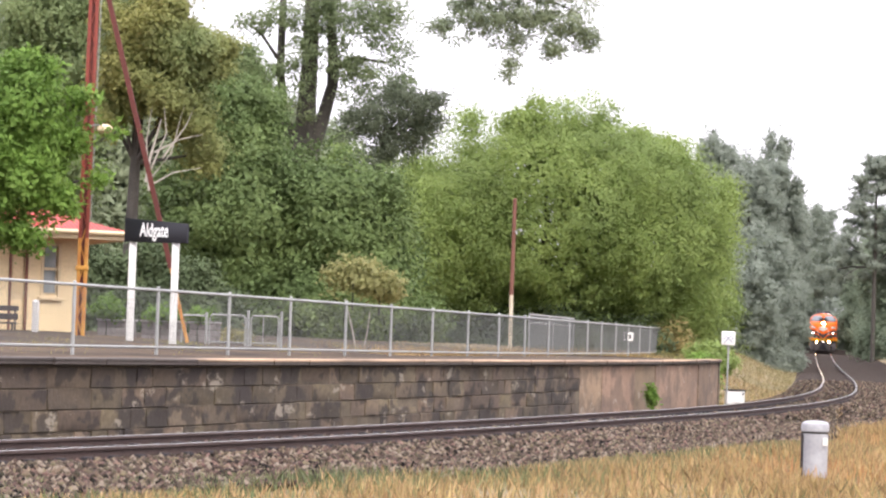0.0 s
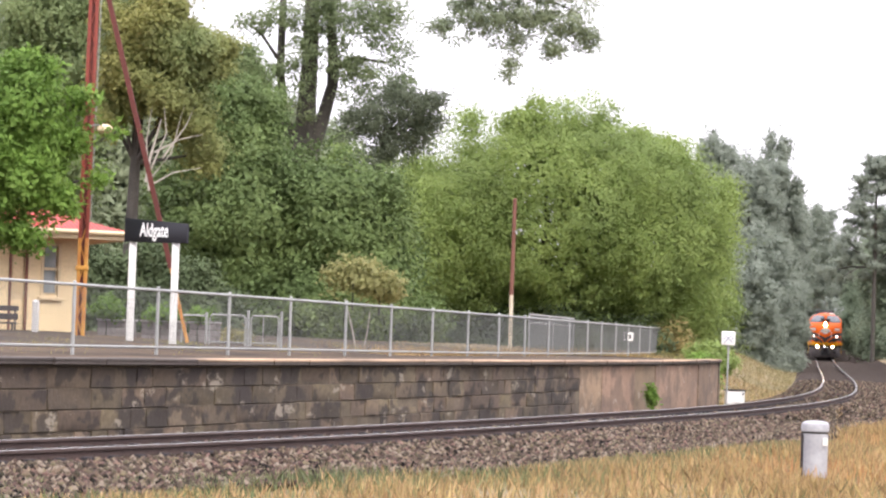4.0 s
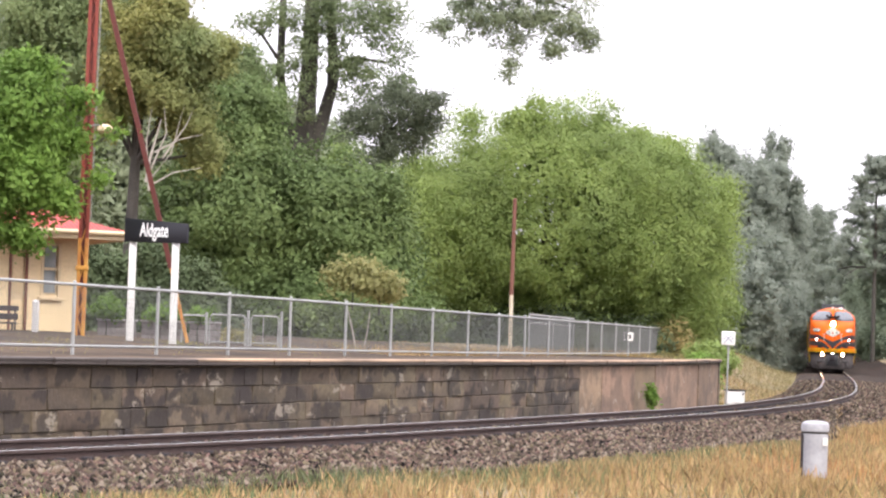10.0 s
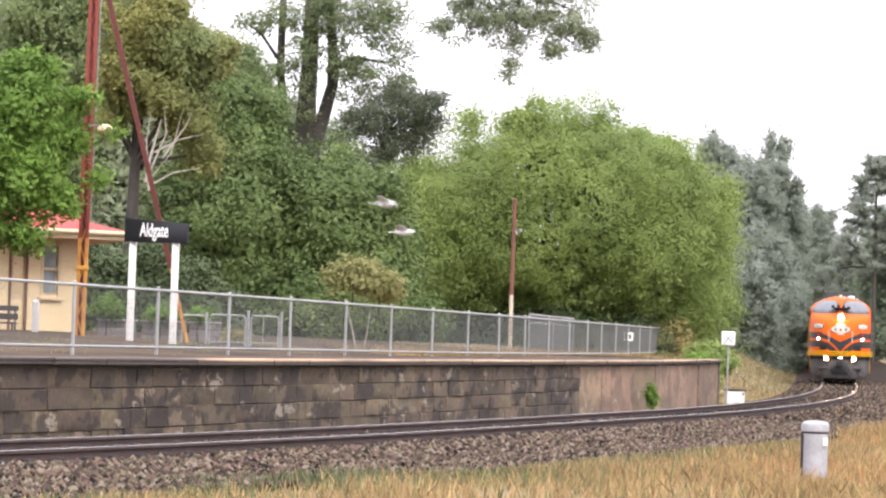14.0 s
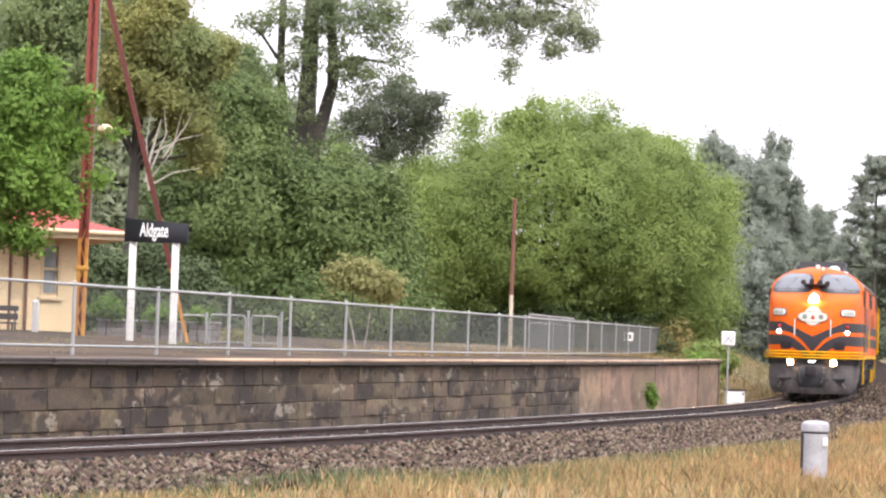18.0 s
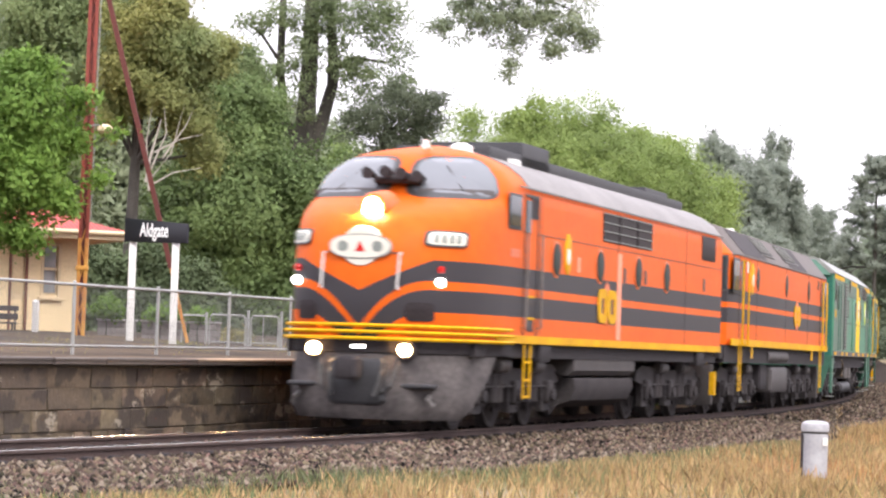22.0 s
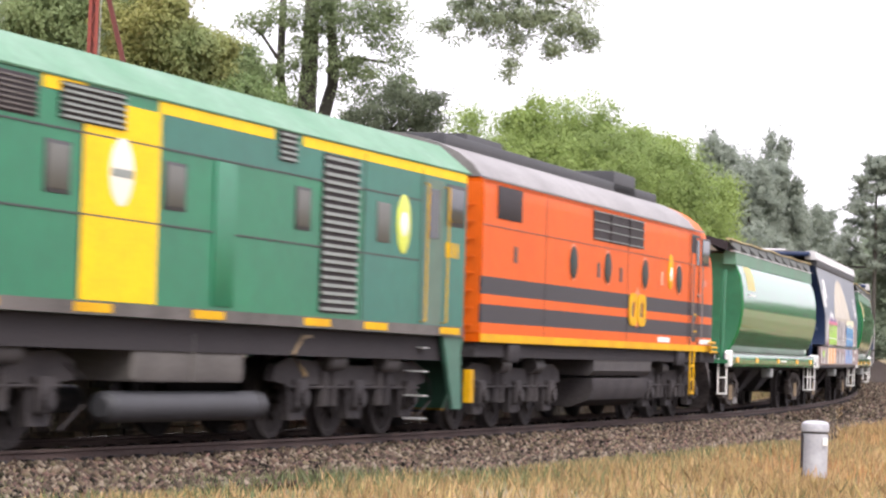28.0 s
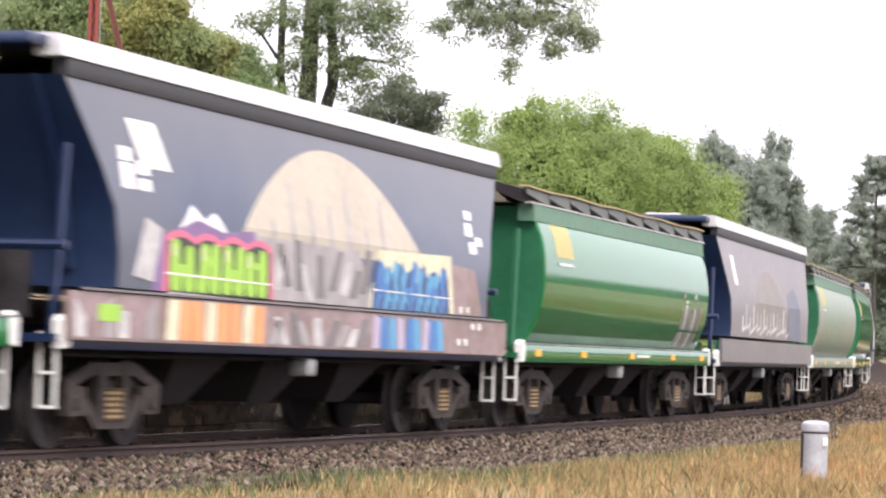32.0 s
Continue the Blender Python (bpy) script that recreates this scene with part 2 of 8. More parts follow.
flecked(m_stone, (0.17, 0.138, 0.105), 0.11)
m_rail_top = mat("polished_rail_head", (0.42, 0.40, 0.38), 0.20, 0.95, 0.1, 2, 0.0, 20)
m_rail_side = mat("rusty_rail_web", (0.075, 0.052, 0.046), 0.85, 0.0, 0.3, 2, 0.15, 30, (0.050, 0.036, 0.034), 0.7, spec=0.2)
m_sleeper = mat("weathered_timber_sleeper", (0.10, 0.080, 0.068), 0.9, 0, 0.3, 3, 0.3, 25, each=0.3)
m_block = mat("stained_sandstone_block", (0.135, 0.100, 0.062), 0.9, 0, 0.35, 1.8, 0.5, 14, (0.070, 0.053, 0.038), 0.85, 0.36)


def streaked(m, dark, amount):
    """Rain streaks and soot that run down over all the blocks of a wall."""
    n, l = m.node_tree.nodes, m.node_tree.links
    b = n["Principled BSDF"]
    old = b.inputs["Base Color"].links[0].from_socket
    geo = n.new("ShaderNodeNewGeometry")
    out = old
    for size, low, high, share in (((0.1, 0.30, 0.55), 0.46, 0.62, amount * .6), ((0.4, 1.0, 1.5), 0.51, 0.56, amount), ((0.5, 1.9, 2.4), 0.55, 0.59, amount * .85)):
        mp = n.new("ShaderNodeMapping")
        mp.inputs["Scale"].default_value = size
        tx = n.new("ShaderNodeTexNoise")
        tx.inputs["Scale"].default_value, tx.inputs["Detail"].default_value = 1.0, 7
        rg = n.new("ShaderNodeMapRange")
        rg.inputs["From Min"].default_value, rg.inputs["From Max"].default_value, rg.inputs["To Max"].default_value = low, high, share
        mx = n.new("ShaderNodeMix")
        mx.data_type = "RGBA"
        l.new(geo.outputs["Position"], mp.inputs[0]), l.new(mp.outputs[0], tx.inputs["Vector"]), l.new(tx.outputs["Fac"], rg.inputs["Value"])
        l.new(rg.outputs[0], mx.inputs[0]), l.new(out, mx.inputs[6])
        mx.inputs[7].default_value = (*dark, 1)
        out = mx.outputs[2]
    # pale lichen and lime runs
    mp = n.new("ShaderNodeMapping")
    mp.inputs["Scale"].default_value = (0.5, 1.5, 2.8)
    tx = n.new("ShaderNodeTexNoise")
    tx.inputs["Scale"].default_value, tx.inputs["Detail"].default_value, tx.inputs["Roughness"].default_value = 1.0, 9, 0.7
    rg = n.new("ShaderNodeMapRange")
    rg.inputs["From Min"].default_value, rg.inputs["From Max"].default_value, rg.inputs["To Max"].default_value = 0.60, 0.64, 0.6
    mx = n.new("ShaderNodeMix")
    mx.data_type = "RGBA"
    l.new(geo.outputs["Position"], mp.inputs[0]), l.new(mp.outputs[0], tx.inputs["Vector"]), l.new(tx.outputs["Fac"], rg.inputs["Value"])
    l.new(rg.outputs[0], mx.inputs[0]), l.new(out, mx.inputs[6])
    mx.inputs[7].default_value = (0.34, 0.295, 0.23, 1)
    l.new(mx.outputs[2], b.inputs["Base Color"])


streaked(m_block, (0.027, 0.020, 0.017), 0.86)
m_mortar = mat("crumbling_mortar", (0.13, 0.102, 0.068), 0.95, 0, 0.4, 0.9, 0.3, 20, (0.040, 0.031, 0.024), 0.95)
m_patch = mat("brown_cement_patch", (0.235, 0.160, 0.100), 0.9, 0, 0.25, 1.0, 0.2, 12, (0.165, 0.112, 0.075), 0.8, 0.3)
streaked(m_patch, (0.075, 0.055, 0.042), 0.45)
# Weathered coping, darkened in colour to imitate the shadow line below the lip.
m_coping = mat("shade_dark_weathered_coping", (0.085, 0.066, 0.054), 0.9, 0, 0.3, 0.5, 0.3, 15, (0.045, 0.036, 0.032), 0.9, 0.25)
m_lip = mat("dusty_platform_lip", (0.42, 0.29, 0.185), 0.95, 0, 0.3, 0.35, 0.3, 15, (0.07, 0.054, 0.044), 0.95)
m_platform = mat("old_bitumen_platform", (0.044, 0.037, 0.032), 0.95, 0, 0.3, 0.45, 0.3, 18, (0.135, 0.092, 0.055), 0.7, spec=0.12)
m_ground = mat("dry_grass_ground", (0.20, 0.150, 0.080), 1.0, 0, 0.35, 0.35, 0.4, 6, (0.12, 0.110, 0.05), 0.7)
m_dry = leafy("dry_grass_blades", (0.43, 0.305, 0.155), (0.27, 0.19, 0.085), 0.3, 0.5)
m_bank = leafy("dull_bank_grass", (0.27, 0.215, 0.115), (0.17, 0.165, 0.075), 0.3, 0.45)
m_seed = leafy("reddish_seed_grass", (0.34, 0.17, 0.075), (0.42, 0.26, 0.12), 0.3, 0.45)
m_green_blade = leafy("green_grass_blades", (0.115, 0.150, 0.070), (0.20, 0.20, 0.10), 0.25, 0.45)
m_galv = mat("galvanised_steel", (0.33, 0.335, 0.325), 0.5, 0.2, 0.15, 3, 0.04, 30, (0.24, 0.245, 0.235), 0.6)
m_wire = mat("galvanised_wire", (0.125, 0.130, 0.125), 0.6, 0.2, 0.1)
m_sign = mat("black_sign_enamel", (0.012, 0.012, 0.017), 0.4, 0, 0.1)
m_cream_wall = mat("cream_painted_render", (0.76, 0.60, 0.36), 0.8, 0, 0.12, 0.8, 0.1, 15, (0.55, 0.43, 0.27), 0.5)
m_cream_trim = mat("cream_trim", (0.66, 0.52, 0.33), 0.6, 0, 0.12, 2, 0.05, 15)
m_red_roof = mat("red_corrugated_iron", (0.50, 0.055, 0.045), 0.5, 0.1, 0.15, 0.8, 0.05, 12, (0.40, 0.09, 0.07), 0.6)
m_mast = mat("oxide_red_mast", (0.21, 0.034, 0.019), 0.6, 0, 0.25, 1.5, 0.08, 20, (0.15, 0.03, 0.02), 0.7)
m_mast_low = mat("flaking_yellow_mast_base", (0.58, 0.29, 0.055), 0.6, 0, 0.25, 2.5, 0.08, 20, (0.36, 0.09, 0.035), 0.75)
m_pole = mat("brown_timber_pole", (0.16, 0.065, 0.045), 0.8, 0, 0.25, 2, 0.1, 20)
m_cream_foot = mat("cream_painted_timber", (0.52, 0.46, 0.35), 0.7, 0, 0.2, 2, 0.05, 15, (0.40, 0.33, 0.23), 0.6)
m_planter = mat("grey_concrete_planter", (0.225, 0.200, 0.195), 0.9, 0, 0.25, 2, 0.2, 15, (0.155, 0.138, 0.135), 0.7, 0.2)
m_planter_cap = mat("pale_planter_coping", (0.42, 0.40, 0.39), 0.9, 0, 0.2, 2, 0.2, 15)
m_bollard = mat("grey_steel_pillar", (0.36, 0.36, 0.38), 0.55, 0.1, 0.15, 4, 0.05, 25, (0.26, 0.26, 0.28), 0.6)
m_bench = mat("dark_timber_bench", (0.06, 0.05, 0.05), 0.6)

m_bush = leafy("willow_leaves", (0.262, 0.338, 0.104), (0.190, 0.256, 0.086), 0.45)
m_bright = leafy("bright_maple_leaves", (0.175, 0.285, 0.056), (0.110, 0.190, 0.040), 0.40)
m_oak = leafy("dark_broad_leaves", (0.205, 0.250, 0.128), (0.145, 0.185, 0.095), 0.45)
m_garden = leafy("mid_green_garden_leaves", (0.158, 0.215, 0.074), (0.092, 0.138, 0.052), 0.34)
m_gum = leafy("olive_gum_leaves", (0.190, 0.232, 0.095), (0.265, 0.260, 0.085), 0.38)
m_wattle = leafy("dark_wattle_leaves", (0.190, 0.245, 0.108), (0.138, 0.185, 0.085), 0.35)
m_left = leafy("dull_green_leaves", (0.215, 0.270, 0.120), (0.160, 0.210, 0.100), 0.4)
# Greens of the farther trees, paled in the colour to imitate haze.
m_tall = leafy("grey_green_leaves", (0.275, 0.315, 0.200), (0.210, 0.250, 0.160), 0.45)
m_haze_pine = leafy("haze_pale_pine_needles", (0.282, 0.318, 0.262), (0.262, 0.296, 0.243), 0.55, 0.03)
m_haze_green = leafy("haze_pale_green_leaves", (0.200, 0.245, 0.165), (0.175, 0.215, 0.145), 0.42, 0.05)
m_yellowing = leafy("yellowing_shrub_leaves", (0.265, 0.275, 0.115), (0.335, 0.265, 0.115), 0.42)
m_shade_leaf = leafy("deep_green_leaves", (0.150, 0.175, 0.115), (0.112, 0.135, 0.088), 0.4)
m_dark_leaf = leafy("dark_bush_leaves", (0.105, 0.138, 0.066), (0.072, 0.102, 0.050), 0.25)
m_bark = mat("dark_bark", (0.064, 0.057, 0.048), 0.95, 0, 0.4, 3, 0.6, 18)
m_pale_bark = mat("pale_dead_wood", (0.36, 0.33, 0.28), 0.9, 0, 0.2, 3, 0.3, 18)
m_bird = mat("white_feathers", (0.80, 0.80, 0.78), 0.7, 0, 0.05)


# ---------------------------------------------------------------- mesh helpers
class Shape:
    """Vertices and faces gathered piece by piece."""

    def __init__(self):
        self.v, self.f = [], []

    def add(self, verts, faces):
        k = len(self.v)
        self.v += [tuple(p) for p in verts]
        self.f += [tuple(i + k for i in f) for f in faces]
        return self

    def box(self, x0, x1, y0, y1, z0, z1, b=0.0):
        """A box; b: chamfer of the edges along all three ways."""
        if b <= 0:
            p = [(x, y, z) for x in (x0, x1) for y in (y0, y1) for z in (z0, z1)]
            return self.add(p, [(0, 1, 3, 2), (4, 6, 7, 5), (0, 4, 5, 1), (2, 3, 7, 6), (0, 2, 6, 4), (1, 5, 7, 3)])
        ring = lambda i, z: [(x0 + b + i, y0 + i, z), (x1 - b - i, y0 + i, z), (x1 - i, y0 + b + i, z), (x1 - i, y1 - b - i, z), (x1 - b - i, y1 - i, z), (x0 + b + i, y1 - i, z), (x0 + i, y1 - b - i, z), (x0 + i, y0 + b + i, z)]
        return self.rings([ring(b * 0.7, z0), ring(0, z0 + b), ring(0, z1 - b), ring(b * 0.7, z1)])

    def rings(self, rings, cap=True, closed=True):
        n = len(rings[0])
        faces = []
        for k in range(len(rings) - 1):
            for i in range(n if closed else n - 1):
                j = (i + 1) % n
                faces.append((k * n + i, k * n + j, k * n + n + j, k * n + n + i))
        if cap:
            faces += [tuple(reversed(range(n))), tuple(range((len(rings) - 1) * n, len(rings) * n))]
        return self.add([p for r in rings for p in r], faces)

    def tube(self, points, radii, n=8):
        """A round bar along points; radii: one number or one each."""
        points = [Vector(p) for p in points]
        if isinstance(radii, (int, float)):
            radii = [radii] * len(points)
        rings = []
        for i, p in enumerate(points):
            d = (points[min(i + 1, len(points) - 1)] - points[max(i - 1, 0)]).normalized()
            a = d.cross(Vector((0, 0, 1)) if abs(d.z) < 0.9 else Vector((1, 0, 0))).normalized()
            c = d.cross(a)
            rings.append([p + (a * math.cos(q) + c * math.sin(q)) * radii[i] for q in (2 * math.pi * k / n for k in range(n))])
        return self.rings(rings)

    def prism(self, outline, axis, a, b):
        """An outline (pairs) drawn out along axis 'x', 'y' or 'z' from a to b."""
        put = {"x": lambda p, q: (q, p[0], p[1]), "y": lambda p, q: (p[0], q, p[1]), "z": lambda p, q: (p[0], p[1], q)}[axis]
        return self.rings([[put(p, a) for p in outline], [put(p, b) for p in outline]])

    def disc(self, centre, axis, r, depth, n=20, rz=None):
        """A flat round or oval plate, proud along axis."""
        rz = rz or r
        o = [(math.cos(2 * math.pi * k / n), math.sin(2 * math.pi * k / n)) for k in range(n)]
        x, y, z = centre
        if axis == "y":
            return self.rings([[(x + r * s * p, y + d, z + rz * s * q) for p, q in o] for s, d in ((1, 0), (1, depth * 0.6), (0.9, depth))])
        if axis == "x":
            return self.rings([[(x + d, y + r * s * p, z + rz * s * q) for p, q in o] for s, d in ((1, 0), (1, depth * 0.6), (0.9, depth))])
        return self.rings([[(x + r * s * p, y + rz * s * q, z + d) for p, q in o] for s, d in ((1, 0), (1, depth * 0.6), (0.9, depth))])


def mesh_of(name, shape, material, smooth=35):
    me = bpy.data.meshes.new(name)
    me.from_pydata(shape.v, [], shape.f)
    bm = bmesh.new()
    bm.from_mesh(me)
    bmesh.ops.recalc_face_normals(bm, faces=bm.faces)
    bm.to_mesh(me)
    bm.free()
    if smooth:
        me.shade_smooth()
        me.set_sharp_from_angle(angle=radians(smooth))
    me.materials.append(material)
    return me


def part(name, shape, material, parent, label="", smooth=35):
    ob = new(name, mesh_of(name, shape, material, smooth))
    ob.parent = parent
    if label:
        ob["label"] = label
    return ob


def solid(name, shape, material, label, category, group="", kind="", smooth=35):
    return tagged(new(name, mesh_of(name, shape, material, smooth)), label, category, group, kind)


def thing(name, label, category, m=None, group="", kind=""):
    ob = tagged(new(name), label, category, group, kind)
    ob.matrix_world = m or Matrix()
    return ob


def bulk(name, verts, corners, material):
    """One mesh from arrays: corners is an array of rows of vertex numbers, all of one length."""
    me = bpy.data.meshes.new(name)
    count, width = corners.shape
    me.vertices.add(len(verts))
    me.vertices.foreach_set("co", verts.astype(np.float32).ravel())
    me.loops.add(count * width)
    me.loops.foreach_set("vertex_index", corners.astype(np.int32).ravel())
    me.polygons.add(count)
    me.polygons.foreach_set("loop_start", np.arange(0, count * width, width, dtype=np.int32))
    me.update(calc_edges=True)
    me.materials.append(material)
    return me


# ---------------------------------------------------------------- the railway's line
RANGE = np.arange(-170.0, 620.0, 0.5)
BENDS = [-170, -25, 0, 20, 40, 60, 80, 100, 130, 180, 320, 620]
CURVE = [0, -0.00117, -0.00117, -0.00176, -0.00247, -0.00248, -0.00179, -0.00063, -0.00027, 0.00009, -0.00008, 0]
GRADE = [0, -0.0009, -0.0009, 0.0062, 0.0054, 0.0078, 0.0090, 0.0133, 0.0126, 0.0182, 0.0265, 0.02]


def summed(v):
    total = np.concatenate([[0], np.cumsum((v[1:] + v[:-1]) / 2 * 0.5)])
    return total - total[340]


TURN = 0.33633 + summed(np.interp(RANGE, BENDS, CURVE))
LINE_X = -6.494 + summed(np.sin(TURN))
LINE_Y = 22.174 + summed(np.cos(TURN))
LINE_Z = summed(np.interp(RANGE, BENDS, GRADE))


def track(s, off=0.0, z=0.0):
    """The place at s metres along the line, off metres to its camera side, z above the rails."""
    th = np.interp(s, RANGE, TURN)
    return Vector((float(np.interp(s, RANGE, LINE_X) + off * math.cos(th)), float(np.interp(s, RANGE, LINE_Y) - off * math.sin(th)), float(np.interp(s, RANGE, LINE_Z) + z)))


def tracks(s, off, z):
    """The same for arrays."""
    th = np.interp(s, RANGE, TURN)
    return np.stack([np.interp(s, RANGE, LINE_X) + off * np.cos(th), np.interp(s, RANGE, LINE_Y) - off * np.sin(th), np.interp(s, RANGE, LINE_Z) + z], -1)


def standing(s, off, z=0.0):
    """A pose at that place whose x runs along the line away from the camera and whose y points away from the platform's track side."""
    p = track(s, off, z)
    th = float(np.interp(s, RANGE, TURN))
    return Matrix.Translation(p) @ Matrix.Rotation(math.pi / 2 - th, 4, "Z")


def ease(v, a, b):
    k = np.clip((v - a) / (b - a), 0, 1)
    return k * k * (3 - 2 * k)


def platform_height(s, off):
    return 0.795 + 0.005 * np.clip(s, -10, 62) + 0.0004 * np.clip(s - 62, 0, 33) + 0.042 * np.clip(-off - 6.5, 0, 8)


def ground_height(s, off):
    """Height of the ground over the rails' level, from the platform's bank over the ballast to the grass."""
    left = -0.30 + ease(-off, 2.6, 7.0) * (platform_height(s, off) - 0.05 + 0.30)
    right = -0.25 + ease(off, 3.0, 6.0) * (0.05 + 0.38 * ease(s, 14, 40) + 0.3 * ease(s, 50, 110))
    bed = -0.19 + 0 * s
    h = np.where(off < 0, left, right)
    k = ease(np.abs(off), 1.55, 2.35)
    return bed * (1 - k) + h * k


# ---------------------------------------------------------------- ground, ballast, rails
def grid(name, s_values, off_values, height, material, bend=None):
    s, o = np.meshgrid(np.array(s_values, float), np.array(off_values, float), indexing="ij")
    v = tracks(s.ravel(), (bend(s, o) if bend else o).ravel(), height(s, o).ravel())
    n = len(off_values)
    i = np.arange(len(s_values) - 1)[:, None] * n + np.arange(n - 1)[None]
    me = bulk(name, v, np.stack([i, i + 1, i + n + 1, i + n], -1).reshape(-1, 4), material)
    me.shade_smooth()
    return new(name, me)


def apron(s):
    """How far the crushed stone reaches towards the grass."""
    return np.interp(s, [0, 4, 6, 8, 11, 13.5, 16, 18, 22, 46], [3.1, 3.7, 4.3, 4.5, 4.85, 4.65, 4.7, 4.8, 5.3, 4.8])


OFFS = [-400, -200, -90, -50, -30, -20, -14, -10, -8, -7, -6, -5, -4.2, -3.5, -2.9, -2.5, -2.2, -1.9, -1.7, -1.5, -1.2, -0.6, 0, 0.6, 1.2, 1.5, 1.7, 1.9, 2.2, 2.5, 3, 3.6, 4.4, 5.2, 6.2, 8, 11, 16, 25, 45, 90, 200, 400]
tagged(grid("ground", np.concatenate([np.arange(-160, 0, 8.0), np.arange(0, 110, 1.5), np.arange(110, 615, 8.0)]), OFFS, ground_height, m_ground),
       "dry yellow grass on level ground beside the line", "ground", kind="structure")
def widened(s, off):
    return np.where(off > 1.7, 1.7 + (off - 1.7) / 1.3 * (apron(s) + 0.3 - 1.7), off)


tagged(grid("ballast_bed", np.concatenate([np.arange(-160, 0, 8.0), np.arange(0, 110, 1.5), np.arange(110, 615, 8.0)]), [-2.3, -2.0, -1.7, -1.4, -0.7, 0, 0.7, 1.4, 1.7, 2.0, 2.35, 2.7, 3.0],
            lambda s, o: ground_height(s, widened(s, o)) + 0.02 - 0.06 * ease(np.abs(o), 2.7, 3.0), m_ballast, widened),
       "brown crushed-stone ballast under the track", "ballast", kind="structure")


def ballast_stones():
    rng = np.random.default_rng(5)
    n = 88000
    s = np.concatenate([rng.uniform(0.5, 40, 66000), rng.uniform(40, 130, n - 66000)])
    off = np.where(rng.random(n) < 0.82, 0.85 + rng.random(n) * (apron(s) + 0.12 + 0.15 * np.sin(s * 0.9) - 0.85), rng.uniform(-2.2, 0.9, n))
    size = rng.uniform(0.020, 0.066, n)
    c = tracks(s, off, ground_height(s, off) + 0.01 + size * 0.6)
    base = np.array([(1, 0, 0), (0, 1, 0), (-1, 0, 0), (0, -1, 0), (0, 0, 0.8), (0, 0, -0.8)], float)
    v = base[None] * rng.uniform(0.6, 1.25, (n, 6, 1)) + rng.normal(0, 0.12, (n, 6, 3))
    a = rng.uniform(0, 6.28, n)
    ca, sa = np.cos(a)[:, None], np.sin(a)[:, None]
    v = np.stack([v[..., 0] * ca - v[..., 1] * sa, v[..., 0] * sa + v[..., 1] * ca, v[..., 2]], -1)
    v = v * size[:, None, None] + c[:, None]
    tri = np.array([(0, 1, 4), (1, 2, 4), (2, 3, 4), (3, 0, 4), (1, 0, 5), (2, 1, 5), (3, 2, 5), (0, 3, 5)])
    faces = (np.arange(n)[:, None, None] * 6 + tri[None]).reshape(-1, 3)
    tagged(new("ballast_stones", bulk("ballast_stones", v.reshape(-1, 3), faces, m_stone)),
           "loose brown and grey crushed ballast stones", "ballast", kind="stuff")


ballast_stones()

RAIL = [(-0.07, -0.16), (0.07, -0.16), (0.07, -0.145), (0.012, -0.125), (0.010, -0.045), (0.036, -0.035), (0.036, -0.004)]
RAIL = RAIL + [(-y, z) for y, z in reversed(RAIL[2:])]


def rail(off, label):
    ob = thing("rail", label, "rail", group="running rails")
    steps = list(np.concatenate([np.arange(-160, 0, 6.0), np.arange(0, 120, 1.0), np.arange(120, 610, 4.0)]))
    part("rail_web", Shape().rings([[track(s, off + y, z) for y, z in RAIL] for s in steps]), m_rail_side, ob, "rusty brown rail web and foot")
    head = [(-0.034, -0.0035), (0.034, -0.0035), (0.030, 0.001), (-0.030, 0.001)]
    part("rail_head", Shape().rings([[track(s, off + y, z) for y, z in head] for s in steps]), m_rail_top, ob, "polished bright rail head")


rail(-0.7525, "steel rail with polished head on the platform side")
rail(0.7525, "steel rail with polished head and rusty web")

sleeper = solid("sleeper", Shape().box(-0.12, 0.12, -1.25, 1.25, -0.30, -0.158, 0.015), m_sleeper, "weathered dark timber sleeper set in ballast", "sleeper", "sleepers")
sleeper.matrix_world = standing(-4.0, 0)
clip_mesh = mesh_of("rail_clip", Shape().box(-0.07, 0.07, -0.06, 0.06, -0.158, -0.09, 0.02), m_under)
for y in (-0.87, -0.63, 0.63, 0.88):
    clip = new("rail_clip", clip_mesh)
    clip.parent = sleeper
    clip.location = (0, y, 0)
for k in range(1, 125):
    copy_thing(sleeper, standing(-4.0 + 0.62 * k, 0))


# ---------------------------------------------------------------- platform
END = 61.5


